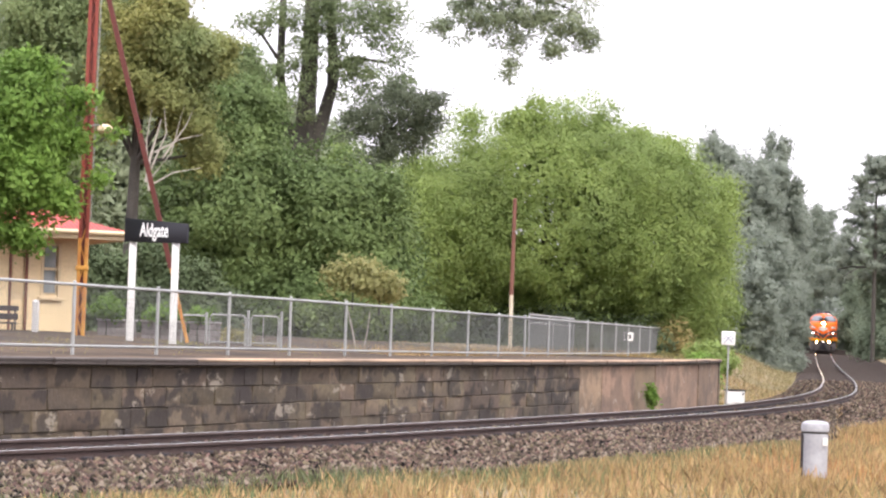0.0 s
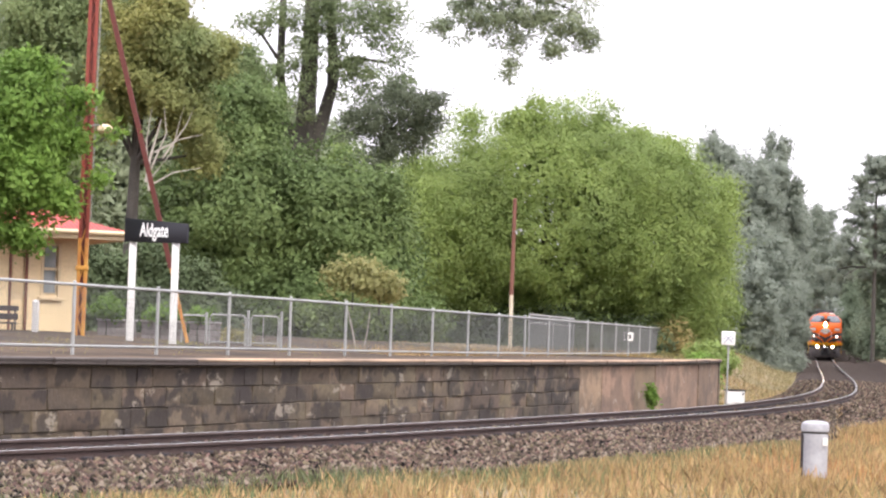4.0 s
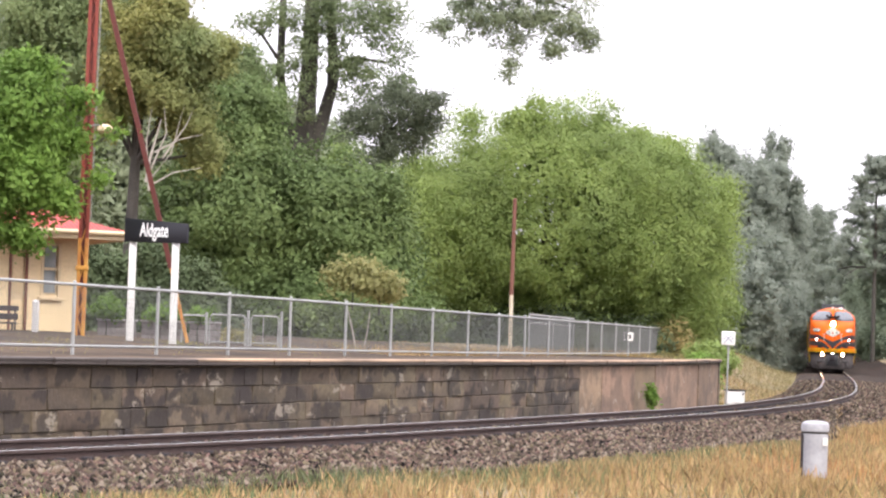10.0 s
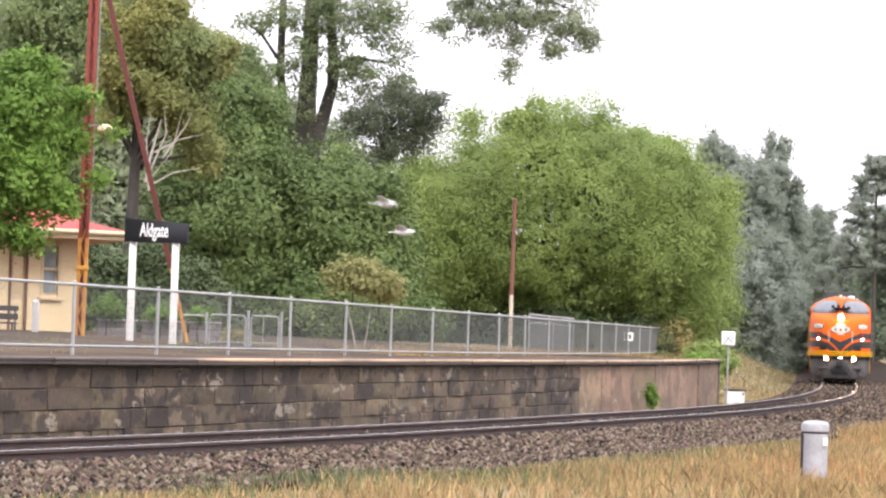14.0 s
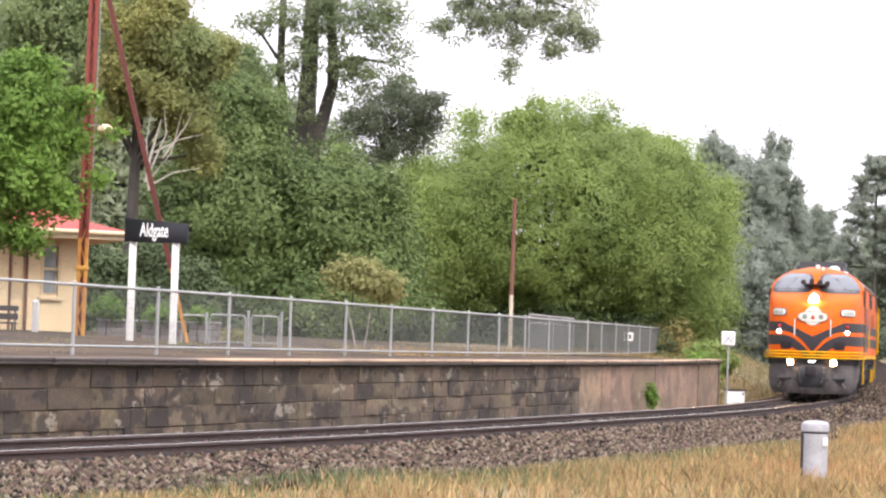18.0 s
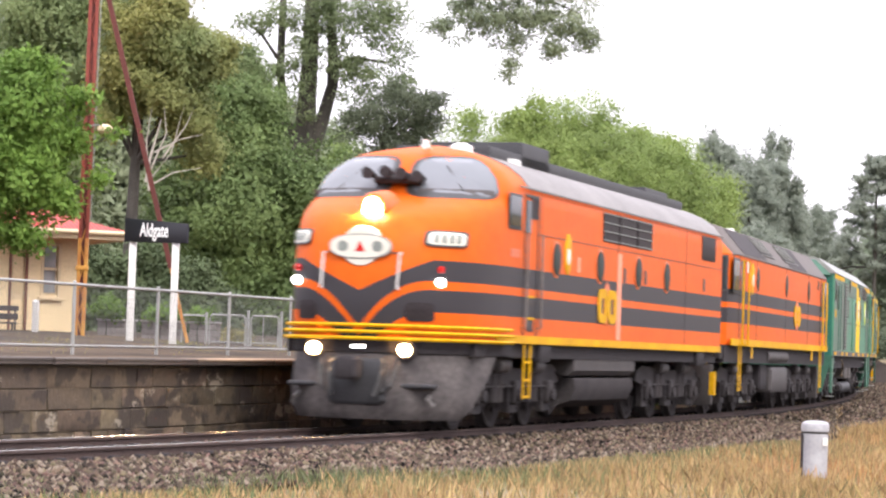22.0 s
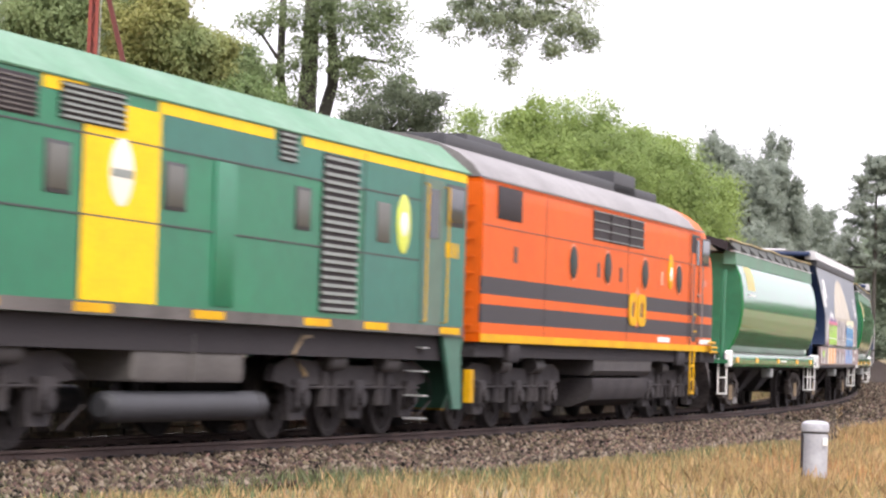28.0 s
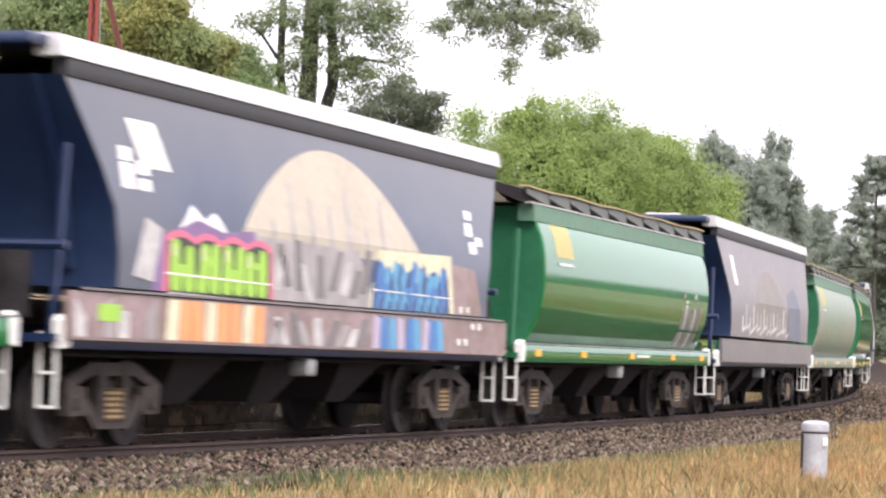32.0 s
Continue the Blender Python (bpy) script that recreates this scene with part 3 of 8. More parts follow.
def build_platform():
    s_values = np.concatenate([np.arange(-12, END, 1.5), [END]])
    top = grid("platform", s_values, [-2.36, -3, -4, -5, -6, -7.5, -9, -11, -13, -16, -20, -26, -34], platform_height, m_platform)
    tagged(top, "old dark bitumen platform surface with dry edges", "platform", kind="structure")
    wall = thing("platform_wall", "stained stone block platform face beside the track", "wall", kind="structure")
    s_values = list(np.arange(-12, END, 1.5)) + [END]
    core = Shape().rings([[track(s, -2.405, -0.6), track(s, -2.405, float(platform_height(s, -2.3)) - 0.055), track(s, -2.9, float(platform_height(s, -2.3)) - 0.055), track(s, -2.9, -0.6)] for s in s_values])
    part("wall_core", core, m_mortar, wall, "dark recessed mortar", 0)
    for k in range(len(s_values) - 1):
        a, b = s_values[k], s_values[k + 1]
        slab = Shape()
        ring = lambda s, i: [track(s, o, float(platform_height(s, -2.3)) + z) for o, z in ((-2.30 + i, -0.06), (-2.27 + i, -0.05), (-2.27 + i, -0.005), (-2.30 + i, -0.002), (-2.80, -0.002), (-2.80, -0.06))]
        wob = random.uniform(-0.025, 0.02)
        part("coping_stone", slab.rings([ring(a + 0.008, wob), ring(b - 0.008, wob)]), m_coping, wall)
        lip = lambda s: [track(s, o + wob, float(platform_height(s, -2.3)) + z) for o, z in ((-2.262, 0.0), (-2.262, 0.022), (-2.285, 0.034), (-2.78, 0.034), (-2.78, 0.0))]
        part("edge_lip", Shape().rings([lip(a), lip(b)]), m_lip if a > 15 else m_coping, wall, "dusty tan edge of the platform surface" if a > 15 else "")
    blocks = []
    rng = random.Random(11)
    for length in (0.50, 0.72, 0.95, 1.25):
        for v in range(2):
            sh = Shape()
            hl, hh = length / 2 - 0.008, 0.130
            pts = lambda i, y: [(x * (hl - i) + rng.uniform(-.006, .006), y + rng.uniform(-.012, .008), z * (hh - i) + rng.uniform(-.004, .004)) for x, z in ((-1, -1), (0, -1), (1, -1), (1, 0), (1, 1), (0, 1), (-1, 1), (-1, 0))]
            sh.rings([pts(0, 0.10), pts(0, 0.0), pts(0.008, -0.010)])
            blocks.append((length, mesh_of("block", sh, m_block, 30)))
    for row in range(4):
        s = 6.0 + rng.uniform(0, 0.3)
        while s < END - 0.5:
            length, me = blocks[rng.randrange(8)]
            if row == 3 and s < 9:
                s += length
                continue
            mid = s + length / 2
            if mid < 39.4:
                z = float(platform_height(mid, -2.3)) - 0.225 - 0.272 * row
                ob = new("block", me)
                ob.parent = wall
                ob.matrix_world = standing(mid, -2.40 + rng.uniform(-0.012, 0.012), z)
            s += length
    s = 39.6
    while s < END - .3:
        e = min(s + rng.uniform(1.7, 3.0), END)
        o = rng.uniform(-.02, .015)
        sh = Shape().rings([[track(q, -2.385 + o, -0.5), track(q, -2.385 + o, float(platform_height(q, -2.3)) - 0.11), track(q, -2.5, float(platform_height(q, -2.3)) - 0.11), track(q, -2.5, -0.5)] for q in (s + .012, (s + e) / 2, e - .012)])
        part("cement_slab", sh, m_patch, wall, "smooth brown cement slab", 0)
        s = e
    sh = Shape()
    h = float(platform_height(END, -2.3))
    sh.rings([[track(END + o, -2.36 - w, z) for z, w, o in ((-0.4, 0, 0.0), (h - 0.02, 0, 0.0), (h - 0.02, 0, 0.3), (-0.4, 0, 0.3))], [track(END + o, -8.5, z) for z, o in ((-0.4, 0.0), (h + 0.08, 0.0), (h + 0.08, 0.3), (-0.4, 0.3))]])
    part("end_wall", sh, m_block, wall, "stone end wall of the platform")


build_platform()


# ---------------------------------------------------------------- fence
def fence_off(s):
    return -6.01 - 1.27 * (s - 20.4) / 73.7


def build_fence():
    fence = thing("chain_link_fence", "galvanised chain-link fence with pipe rails along the platform", "fence")
    stops = [16.9, 20.4, 23.9, 27.4, 30.9, 34.6, 38.1, 41.8, 45.5, 49.2, 52.8, 56.6, 60.4, 64.4, 67.9, 72.1, 76.5, 81.2, 86.4, 94.1]
    base = lambda s: 0.865 + 0.0034 * (s - 20.4)
    at = lambda s, z: track(s, fence_off(s), base(s) + z)
    for i, s in enumerate(stops):
        part("fence_post", Shape().tube([at(s, -0.3), at(s, 1.165)], 0.030, 10), m_galv, fence)
        part("post_cap", Shape().tube([at(s, 1.165), at(s, 1.18), at(s, 1.20)], [0.036, 0.034, 0.012], 10), m_galv, fence)
        if i + 1 == len(stops):
            break
        e = stops[i + 1]
        part("top_rail", Shape().tube([at(s, 1.135), at(e, 1.135)], 0.024, 8), m_galv, fence)
        part("bottom_rail", Shape().tube([at(s, 0.17), at(e, 0.17)], 0.022, 8), m_galv, fence)
        net = Shape()
        step, low, high = 0.075, 0.18, 1.12
        for way in (0, 1):
            x = s - (high - low)
            while x < e:
                a, b = max(x, s), min(x + high - low, e)
                if b - a > 0.02:
                    za, zb = low + (a - x), low + (b - x)
                    if way:
                        za, zb = low + high - za, low + high - zb
                    p, q = at(a, za), at(b, zb)
                    w = 0.0021
                    net.rings([[p + Vector((0, 0, w)), p + Vector((w, -w, -w)), p + Vector((-w, w, -w))], [q + Vector((0, 0, w)), q + Vector((w, -w, -w)), q + Vector((-w, w, -w))]], False)
                x += step
        part("chain_link", net, m_wire, fence, "grey chain-link netting", 0)
    # return of the fence at its far end
    p, q = at(94.1, 0), track(94.1, -11.5, base(94.1))
    up = Vector((0, 0, 1))
    for k in (0.5, 1.0):
        r = p.lerp(q, k)
        part("fence_post", Shape().tube([r - up * 0.3, r + up * 1.18], 0.03, 10), m_galv, fence)
    part("top_rail", Shape().tube([p + up * 1.135, q + up * 1.135], 0.024), m_galv, fence)
    return at


fence_at = build_fence()


def bars(name, p, q, heights, parent, r=0.018):
    for z in heights:
        part(name, Shape().tube([p + Vector((0, 0, z)), q + Vector((0, 0, z))], r), m_galv, parent)


def build_gates():
    """Two tubular gates and the short screen behind the fence."""
    up = Vector((0, 0, 1))
    for a, b, rails in (((-5.02, 60.0), (-4.24, 60.0), ()), ((-4.12, 60.0), (-3.52, 60.0), (.45,))):
        gate = thing("tubular_gate", "small galvanised tubular gate behind the platform fence", "gate", group="platform gates")
        p, q = Vector((*a, 1.24)), Vector((*b, 1.24))
        bow = (q - p) * .07
        part("gate_frame", Shape().tube([p + up * 0.02, p + up * 0.60, p + up * 0.66 + bow * .4, p + up * 0.69 + bow, q + up * 0.69 - bow, q + up * 0.66 - bow * .4, q + up * 0.60, q + up * 0.02], 0.02), m_galv, gate)
        for k in rails:
            part("gate_bar", Shape().tube([p.lerp(q, k) + up * .05, p.lerp(q, k) + up * .68], 0.012), m_galv, gate)
        part("gate_rail", Shape().tube([p + up * .10, q + up * .10], 0.015), m_galv, gate)
        wires = Shape()
        for k in range(1, 15):
            wires.tube([p.lerp(q, k / 15) + up * .10, p.lerp(q, k / 15) + up * .68], 0.003, 4)
        for k in range(1, 9):
            wires.tube([p + up * (.10 + .065 * k), q + up * (.10 + .065 * k)], 0.003, 4)
        part("wire_mesh", wires, m_wire, gate, "grey welded wire mesh", 0)
        post = part("gate_post", Shape().tube([q + Vector((.06, 0, -.1)), q + Vector((.06, 0, .80))], 0.033), m_galv, gate)
        for z in (.16, .52):
            part("hinge", Shape().tube([q + up * z, q + Vector((.06, 0, z))], .028, 8), m_galv, post)
    short = thing("pipe_barrier", "short galvanised pipe barrier beside the gates", "barrier")
    part("barrier_rail", Shape().tube([(-5.62, 60.0, 1.90), (-5.09, 60.0, 1.90)], .022, 8), m_galv, short)
    part("barrier_post", Shape().tube([(-5.09, 60.0, 1.15), (-5.09, 60.0, 1.98)], .03, 8), m_galv, short)
    part("barrier_post", Shape().tube([(-5.62, 60.0, 1.15), (-5.62, 60.0, 1.92)], .026, 8), m_galv, short)
    screen = thing("wire_mesh_gate", "long galvanised wire-mesh gate standing behind the fence", "gate")
    p, q = track(61.5, -8.1, 0), track(74.0, -8.6, 0)
    p.z = q.z = 0
    p.z, q.z = 1.38, 1.52
    for k in (0, 0.5, 1):
        r = p.lerp(q, k)
        part("gate_post", Shape().tube([r - up * .2, r + up * 1.28], 0.03), m_galv, screen)
    bars("gate_rail", p, q, (0.15, 1.0, 1.25), screen, 0.025)
    net = Shape()
    d = q - p
    for k in range(0, 150):
        a = p + d * (k / 150)
        net.rings([[a + up * .15 + Vector(o) for o in ((.006, 0, 0), (-.003, .004, 0), (-.003, -.004, 0))], [a + up * 1.25 + Vector(o) for o in ((.006, 0, 0), (-.003, .004, 0), (-.003, -.004, 0))]], False)
    for k in range(0, 14):
        a = up * (.15 + k * .08)
        net.rings([[p + a + Vector(o) for o in ((0, 0, .004), (0, .004, -.002), (0, -.004, -.002))], [q + a + Vector(o) for o in ((0, 0, .004), (0, .004, -.002), (0, -.004, -.002))]], False)
    part("wire_mesh", net, m_wire, screen, "grey welded wire mesh", 0)
    note = thing("small_white_notice", "small white notice plate fixed on the fence", "sign")
    c = fence_at(76.5, 0.75)
    part("plate", Shape().box(c.x - .17, c.x + .17, c.y - .08, c.y - .05, c.z - .15, c.z + .15, .006), m_white, note)
    for dx in (-.08, .06):
        part("printed_bar", Shape().box(c.x + dx - .04, c.x + dx + .04, c.y - .085, c.y - .08, c.z - .07, c.z + .07), m_ink, note)


build_gates()


# ---------------------------------------------------------------- station name board
m_text = mat("white_lettering_enamel", (0.88, 0.88, 0.87), 0.4, 0, 0.03)


def build_name_board():
    sign = thing("station_name_board", "black station name board with white lettering on two white posts", "sign")
    a, b = Vector((-6.52, 58.0, 0)), Vector((-5.57, 57.5, 0))
    for p in (a, b):
        part("post", Shape().box(p.x - .075, p.x + .075, p.y - .05, p.y + .05, 1.0, 3.45, .012), m_white, sign, "white painted post")
    d = (b - a).normalized()
    left, right = a - d * .18, b + d * .36
    n = Vector((d.y, -d.x, 0))
    up = Vector((0, 0, 1))
    sh = Shape()
    rim = lambda k, i: [left + d * i + n * k + up * (3.36 + i), right - d * i + n * k + up * (3.33 + i), right - d * i + n * k + up * (3.76 - i), left + d * i + n * k + up * (3.88 - i)]
    sh.rings([rim(.055, .008), rim(.06, .02), rim(.10, .02), rim(.105, .03)])
    part("board", sh, m_sign, sign, "black enamelled board")
    cu = bpy.data.curves.new("name_text", "FONT")
    cu.body, cu.size, cu.align_x, cu.align_y, cu.extrude, cu.offset = "Aldgate", 0.40, "CENTER", "CENTER", 0.004, 0.0055
    ob = bpy.data.objects.new("name_text", cu)
    scene.collection.objects.link(ob)
    me = bpy.data.meshes.new_from_object(ob.evaluated_get(bpy.context.evaluated_depsgraph_get()))
    bpy.data.objects.remove(ob)
    me.materials.clear()
    me.materials.append(m_text)
    text = new("name_lettering", me)
    text.parent = sign
    text["label"] = "white station name lettering"
    c = left.lerp(right, 0.48) + n * .112 + up * 3.60
    turn = Matrix((d, up, n)).transposed().to_4x4()
    text.matrix_world = Matrix.Translation(c) @ turn @ Matrix.Rotation(radians(-1.5), 4, "Z") @ Matrix.Diagonal((0.58, 1, 1, 1))


build_name_board()


# ---------------------------------------------------------------- mast, pole, lamps
m_mast_dark = mat("dark_rust_web", (0.105, 0.024, 0.018), 0.8, 0, 0.3, 2, 0.1, 20)


def build_mast():
    mast = thing("steel_signal_mast", "tall oxide-red lattice steel mast with a raking brace", "mast")
    up = Vector((0, 0, 1))
    foot = Vector((-7.84, 60.0, 1.3))
    top = Vector((-7.76, 60.0, 12.0))
    for name, z0, z1, m in (("mast_base", 0.0, 0.206, m_mast_low), ("mast_leg", 0.206, 1.0, m_mast)):
        for y in (-.075, .075):
            rings = []
            for z in (z0, z1):
                c = foot.lerp(top, z) + Vector((y, 0, 0))
                rings.append([c + Vector((sx * .035, sy * .06, 0)) for sx, sy in ((-1, -1), (1, -1), (1, 1), (-1, 1))])
            part(name, Shape().rings(rings), m, mast, "flaking yellow painted foot" if z0 == 0 else "")
    for k in range(26):
        a = foot.lerp(top, (k + .2) / 27) + Vector((-.06 if k % 2 else .06, -.03, 0))
        b = foot.lerp(top, (k + 1.2) / 27) + Vector((.06 if k % 2 else -.06, -.03, 0))
        part("lacing_bar", Shape().tube([a, b], .016, 5), m_mast if k > 5 else m_mast_low, mast)
    part("mast_web", Shape().rings([[foot.lerp(top, z) + Vector((sx * .05, sy * .01, 0)) for sx, sy in ((-1, -1), (1, -1), (1, 1), (-1, 1))] for z in (0, 1)]), m_mast_dark, mast, "dark rusty web between the legs")
    part("collar", Shape().box(foot.x - .13, foot.x + .14, 59.92, 60.08, 2.80, 2.90, .01), m_mast_low, mast, "riveted collar")
    part("ladder_rail", Shape().tube([foot + Vector((.17, -.08, 2.6)), top + Vector((.17, -.08, 0))], .009, 6), m_galv, mast, "pale conduit pipe")
    a, b, c = Vector((-5.46, 60.0, 1.2)), Vector((-5.90, 60.0, 2.9)), Vector((-7.62, 60.0, 9.3))
    for name, p, q, m in (("brace_foot", a, b, m_mast_low), ("brace", b, c, m_mast_dark)):
        part(name, Shape().rings([[r + Vector((sx * (.032 if name == "brace_foot" else .055), sy * .05, 0)) for sx, sy in ((-1, -1), (1, -1), (1, 1), (-1, 1))] for r in (p, q)]), m, mast)
    lamp = thing("platform_lamp", "round cream lamp bracket below the mast's leaves", "lamp")
    part("lamp_arm", Shape().tube([(-7.75, 59.9, 5.95), (-7.45, 59.8, 5.98)], .015, 6), m_galv, lamp)
    part("shade", Shape().rings([[(-7.42 + r * math.cos(q), 59.8 + r * math.sin(q), z) for q in (k * math.pi / 8 for k in range(16))] for r, z in ((.05, 5.98), (.16, 5.93), (.17, 5.84), (.13, 5.80))]), m_cream_trim, lamp)


build_mast()
far_pole = thing("timber_signal_pole", "slim brown pole with a cream-painted foot behind the fence", "pole")
part("pole", Shape().tube([(2.23, 88, 3.33), (2.25, 88, 6.35)], [.066, .060], 12), m_pole, far_pole)
part("pole_foot", Shape().tube([(2.23, 88, 1.2), (2.23, 88, 3.33)], [.064, .064], 12), m_cream_foot, far_pole, "cream painted foot")
part("lamp_bracket", Shape().tube([(2.25, 87.9, 5.35), (2.42, 87.8, 5.42), (2.5, 87.8, 5.36)], [.015, .015, .05], 8), m_galv, far_pole)
part("pole_cap", Shape().tube([(2.25, 88, 6.35), (2.25, 88, 6.42)], [.08, .03], 12), m_pole, far_pole)


# ---------------------------------------------------------------- station building
def build_station():
    house = thing("station_building", "cream rendered station building with a red iron roof", "building")
    o = Matrix.Translation((-8.72, 66.0, 1.22)) @ Matrix.Rotation(radians(24), 4, "Z")
    house.matrix_world = o
    # local: x to the right (0 is the right corner), y away, z up
    wall = Shape()
    for x0, x1, z0, z1 in ((-9, -1.62, 0, 2.95), (-1.62, -1.28, 2.35, 2.95), (-1.28, -0.86, 0, 2.95), (-0.86, -0.46, 0, 1.15), (-0.86, -0.46, 2.35, 2.95), (-0.46, 0, 0, 2.95)):
        wall.box(x0, x1, 0, .22, z0, z1)
    part("front_wall", wall, m_cream_wall, house, "cream rendered front wall", 0)
    part("side_wall", Shape().box(-.22, 0, .22, 5, 0, 2.95), m_cream_wall, house, "", 0)
    part("back_wall", Shape().box(-9, 0, 5, 5.2, 0, 2.95), m_cream_wall, house, "", 0)
    win = part("window", Shape().box(-.86, -.46, .10, .14, 1.15, 2.35), m_cream_trim, house, "tall sash window with pale frame")
    for z0, z1 in ((1.20, 1.74), (1.80, 2.31)):
        part("pane", Shape().box(-.80, -.52, .075, .095, z0, z1), m_station_pane, win)
    part("window_frame", Shape().box(-.90, -.84, -.03, .05, 1.1, 2.4).box(-.48, -.42, -.03, .05, 1.1, 2.4).box(-.84, -.48, -.03, .05, 2.34, 2.4).box(-.84, -.48, -.01, .08, 1.74, 1.80), m_cream_trim, win)
    part("window_sill", Shape().box(-.96, -.36, -.10, .05, 1.02, 1.10, .01), m_cream_trim, win)
    door = part("door", Shape().box(-1.62, -1.28, .08, .13, 0, 2.35), m_cream_trim, house, "cream panelled door")
    part("door_panel", Shape().box(-1.57, -1.33, .06, .08, .15, 1.0, .008).box(-1.57, -1.33, .06, .08, 1.15, 2.2, .008), m_cream_wall, door)
    part("door_frame", Shape().box(-1.68, -1.62, -.03, .1, 0, 2.4).box(-1.28, -1.22, -.03, .1, 0, 2.4), m_pole, house)
    part("plinth", Shape().box(-9, .02, -.025, .0, 0, .14), m_planter, house)
    part("fascia", Shape().box(-9.4, .92, -1.04, -.98, 2.48, 2.68).box(.86, .92, -.98, 5.6, 2.48, 2.68), m_cream_trim, house, "cream fascia board")
    roof = Shape()
    roof.add([(-9.4, -1.1, 2.66), (.98, -1.1, 2.66), (.98, 5.7, 2.66), (-9.4, 5.7, 2.66), (-9.4, 2.3, 3.72), (-2.4, 2.3, 3.72)], [(0, 1, 5, 4), (1, 2, 5), (2, 3, 4, 5), (0, 4, 3), (0, 3, 2, 1)])
    part("roof", roof, m_red_roof, house, "red corrugated iron hip roof", 0)
    ribs = Shape()
    for k in range(0, 60):
        x = -5 + k * .1
        top = min(1.0, (.98 - x) / 3.38)
        ribs.tube([(x, -1.1, 2.672), (x, -1.1 + 3.4 * top, 2.672 + 1.06 * top)], .016, 4)
    part("roof_ribs", ribs, m_red_roof, house)
    part("gutter", Shape().tube([(-9.4, -1.14, 2.64), (1.02, -1.14, 2.64)], .05, 8), m_cream_trim, house)


build_station()
post = thing("white_marker_post", "short white post in front of the station wall", "post")
part("post", Shape().tube([(-9.1, 62.0, 1.1), (-9.1, 62.0, 2.12)], .08, 10), m_white, post)
part("post_cap", Shape().tube([(-9.1, 62.0, 2.12), (-9.1, 62.0, 2.17)], [.085, .04], 10), m_white, post)
bench = thing("platform_bench", "dark slatted bench against the station wall", "bench")
part("seat", Shape().box(-10.6, -9.65, 62.6, 62.75, 1.62, 1.66, .008).box(-10.6, -9.65, 62.8, 62.95, 1.62, 1.66, .008), m_bench, bench)
part("backrest", Shape().box(-10.6, -9.65, 63.05, 63.08, 1.72, 1.86, .008).box(-10.6, -9.65, 63.08, 63.11, 1.92, 2.04, .008), m_bench, bench)
for x in (-10.5, -9.72):
    part("leg", Shape().tube([(x, 62.6, 1.18), (x, 62.7, 1.62)], .025), m_bench, bench)
    part("leg", Shape().tube([(x, 63.1, 1.18), (x, 63.05, 2.0)], .025), m_bench, bench)


def build_planters():
    rng = random.Random(4)
    for x0, x1, y in ((-7.75, -6.9, 62.5), (-6.72, -5.72, 62.2), (-5.62, -4.95, 62.0)):
        bed = thing("raised_planter", "low grey block planter behind the name board", "planter", group="planters")
        for row in range(4):
            x = x0 - .15 * (row % 2)
            while x < x1:
                part("block", Shape().box(max(x, x0), min(x + .36, x1), y - .12, y + .12, 1.16 + .15 * row, 1.30 + .15 * row, .012), m_planter, bed)
                x += .37
        part("planter_cap", Shape().box(x0 - .03, x1 + .03, y - .16, y + .16, 1.757, 1.80, .01), m_planter_cap, bed)


build_planters()


# ---------------------------------------------------------------- lineside things
m_lilac_grey = mat("faded_sign_grey", (0.34, 0.36, 0.42), 0.6, 0, 0.1)


def build_lineside():
    cross = thing("white_cross_board", "small white square board with a pale cross on a thin post", "sign")
    c = track(60.4, -2.0, 0)
    p = Vector((c.x, c.y, c.z))
    part("post", Shape().tube([p + Vector((0, 0, -.4)), p + Vector((.03, 0, 1.9))], .026, 8), m_galv, cross)
    part("board", Shape().box(p.x - .19, p.x + .21, p.y - .06, p.y - .03, p.z + 1.56, p.z + 1.96, .006), m_white, cross)
    for w in (1, -1):
        part("cross_bar", Shape().rings([[Vector((p.x + .01 + .13 * k, p.y - .064, p.z + 1.76 + w * k * .13)) + Vector((a * .012, b * .003, -w * a * .012)) for a, b in ((-1, -1), (1, -1), (1, 1), (-1, 1))] for k in (-1, 1)]), m_lilac_grey, cross)
    for a in (-1, 1):
        part("board_mark", Shape().box(p.x + .01 + a * .12 - .03, p.x + .01 + a * .12 + .03, p.y - .066, p.y - .06, p.z + 1.73, p.z + 1.79), m_lilac_grey, cross)
    box = thing("white_lineside_box", "low white equipment box with a dark lid beside the track", "box")
    q = track(63.0, -2.05, 0)
    part("body", Shape().box(q.x - .25, q.x + .29, q.y - .3, q.y + .3, q.z - .35, q.z + .20, .015), m_white, box)
    part("lid", Shape().box(q.x - .28, q.x + .32, q.y - .33, q.y + .33, q.z + .20, q.z + .25, .012), m_under, box, "dark lid")
    part("latch", Shape().box(q.x + .22, q.x + .26, q.y - .33, q.y - .3, q.z + .08, q.z + .14), m_ink, box)
    pillar = thing("cable_pillar", "grey steel cable pillar with a domed cap standing in dry grass", "pillar")
    x, y = 4.10, 30.0
    ring = lambda r, z: [(x + r * math.cos(k * math.pi / 14), y + r * math.sin(k * math.pi / 14), z) for k in range(28)]
    part("body", Shape().rings([ring(.14, -.35), ring(.14, .385)]), m_bollard, pillar)
    part("cap", Shape().rings([ring(.142, .365), ring(.152, .37), ring(.152, .43), ring(.145, .455), ring(.115, .475), ring(.05, .485)]), m_bollard, pillar, "domed steel cap")
    part("collar", Shape().rings([ring(.143, .345), ring(.143, .362)]), m_under, pillar)
    part("label_plate", Shape().box(x + .07, x + .12, y - .142, y - .105, .22, .30), m_white, pillar, "small worn white label")
    part("hinge_strip", Shape().box(x - .15, x - .125, y - .05, y + .02, -.3, .34), m_under, pillar)


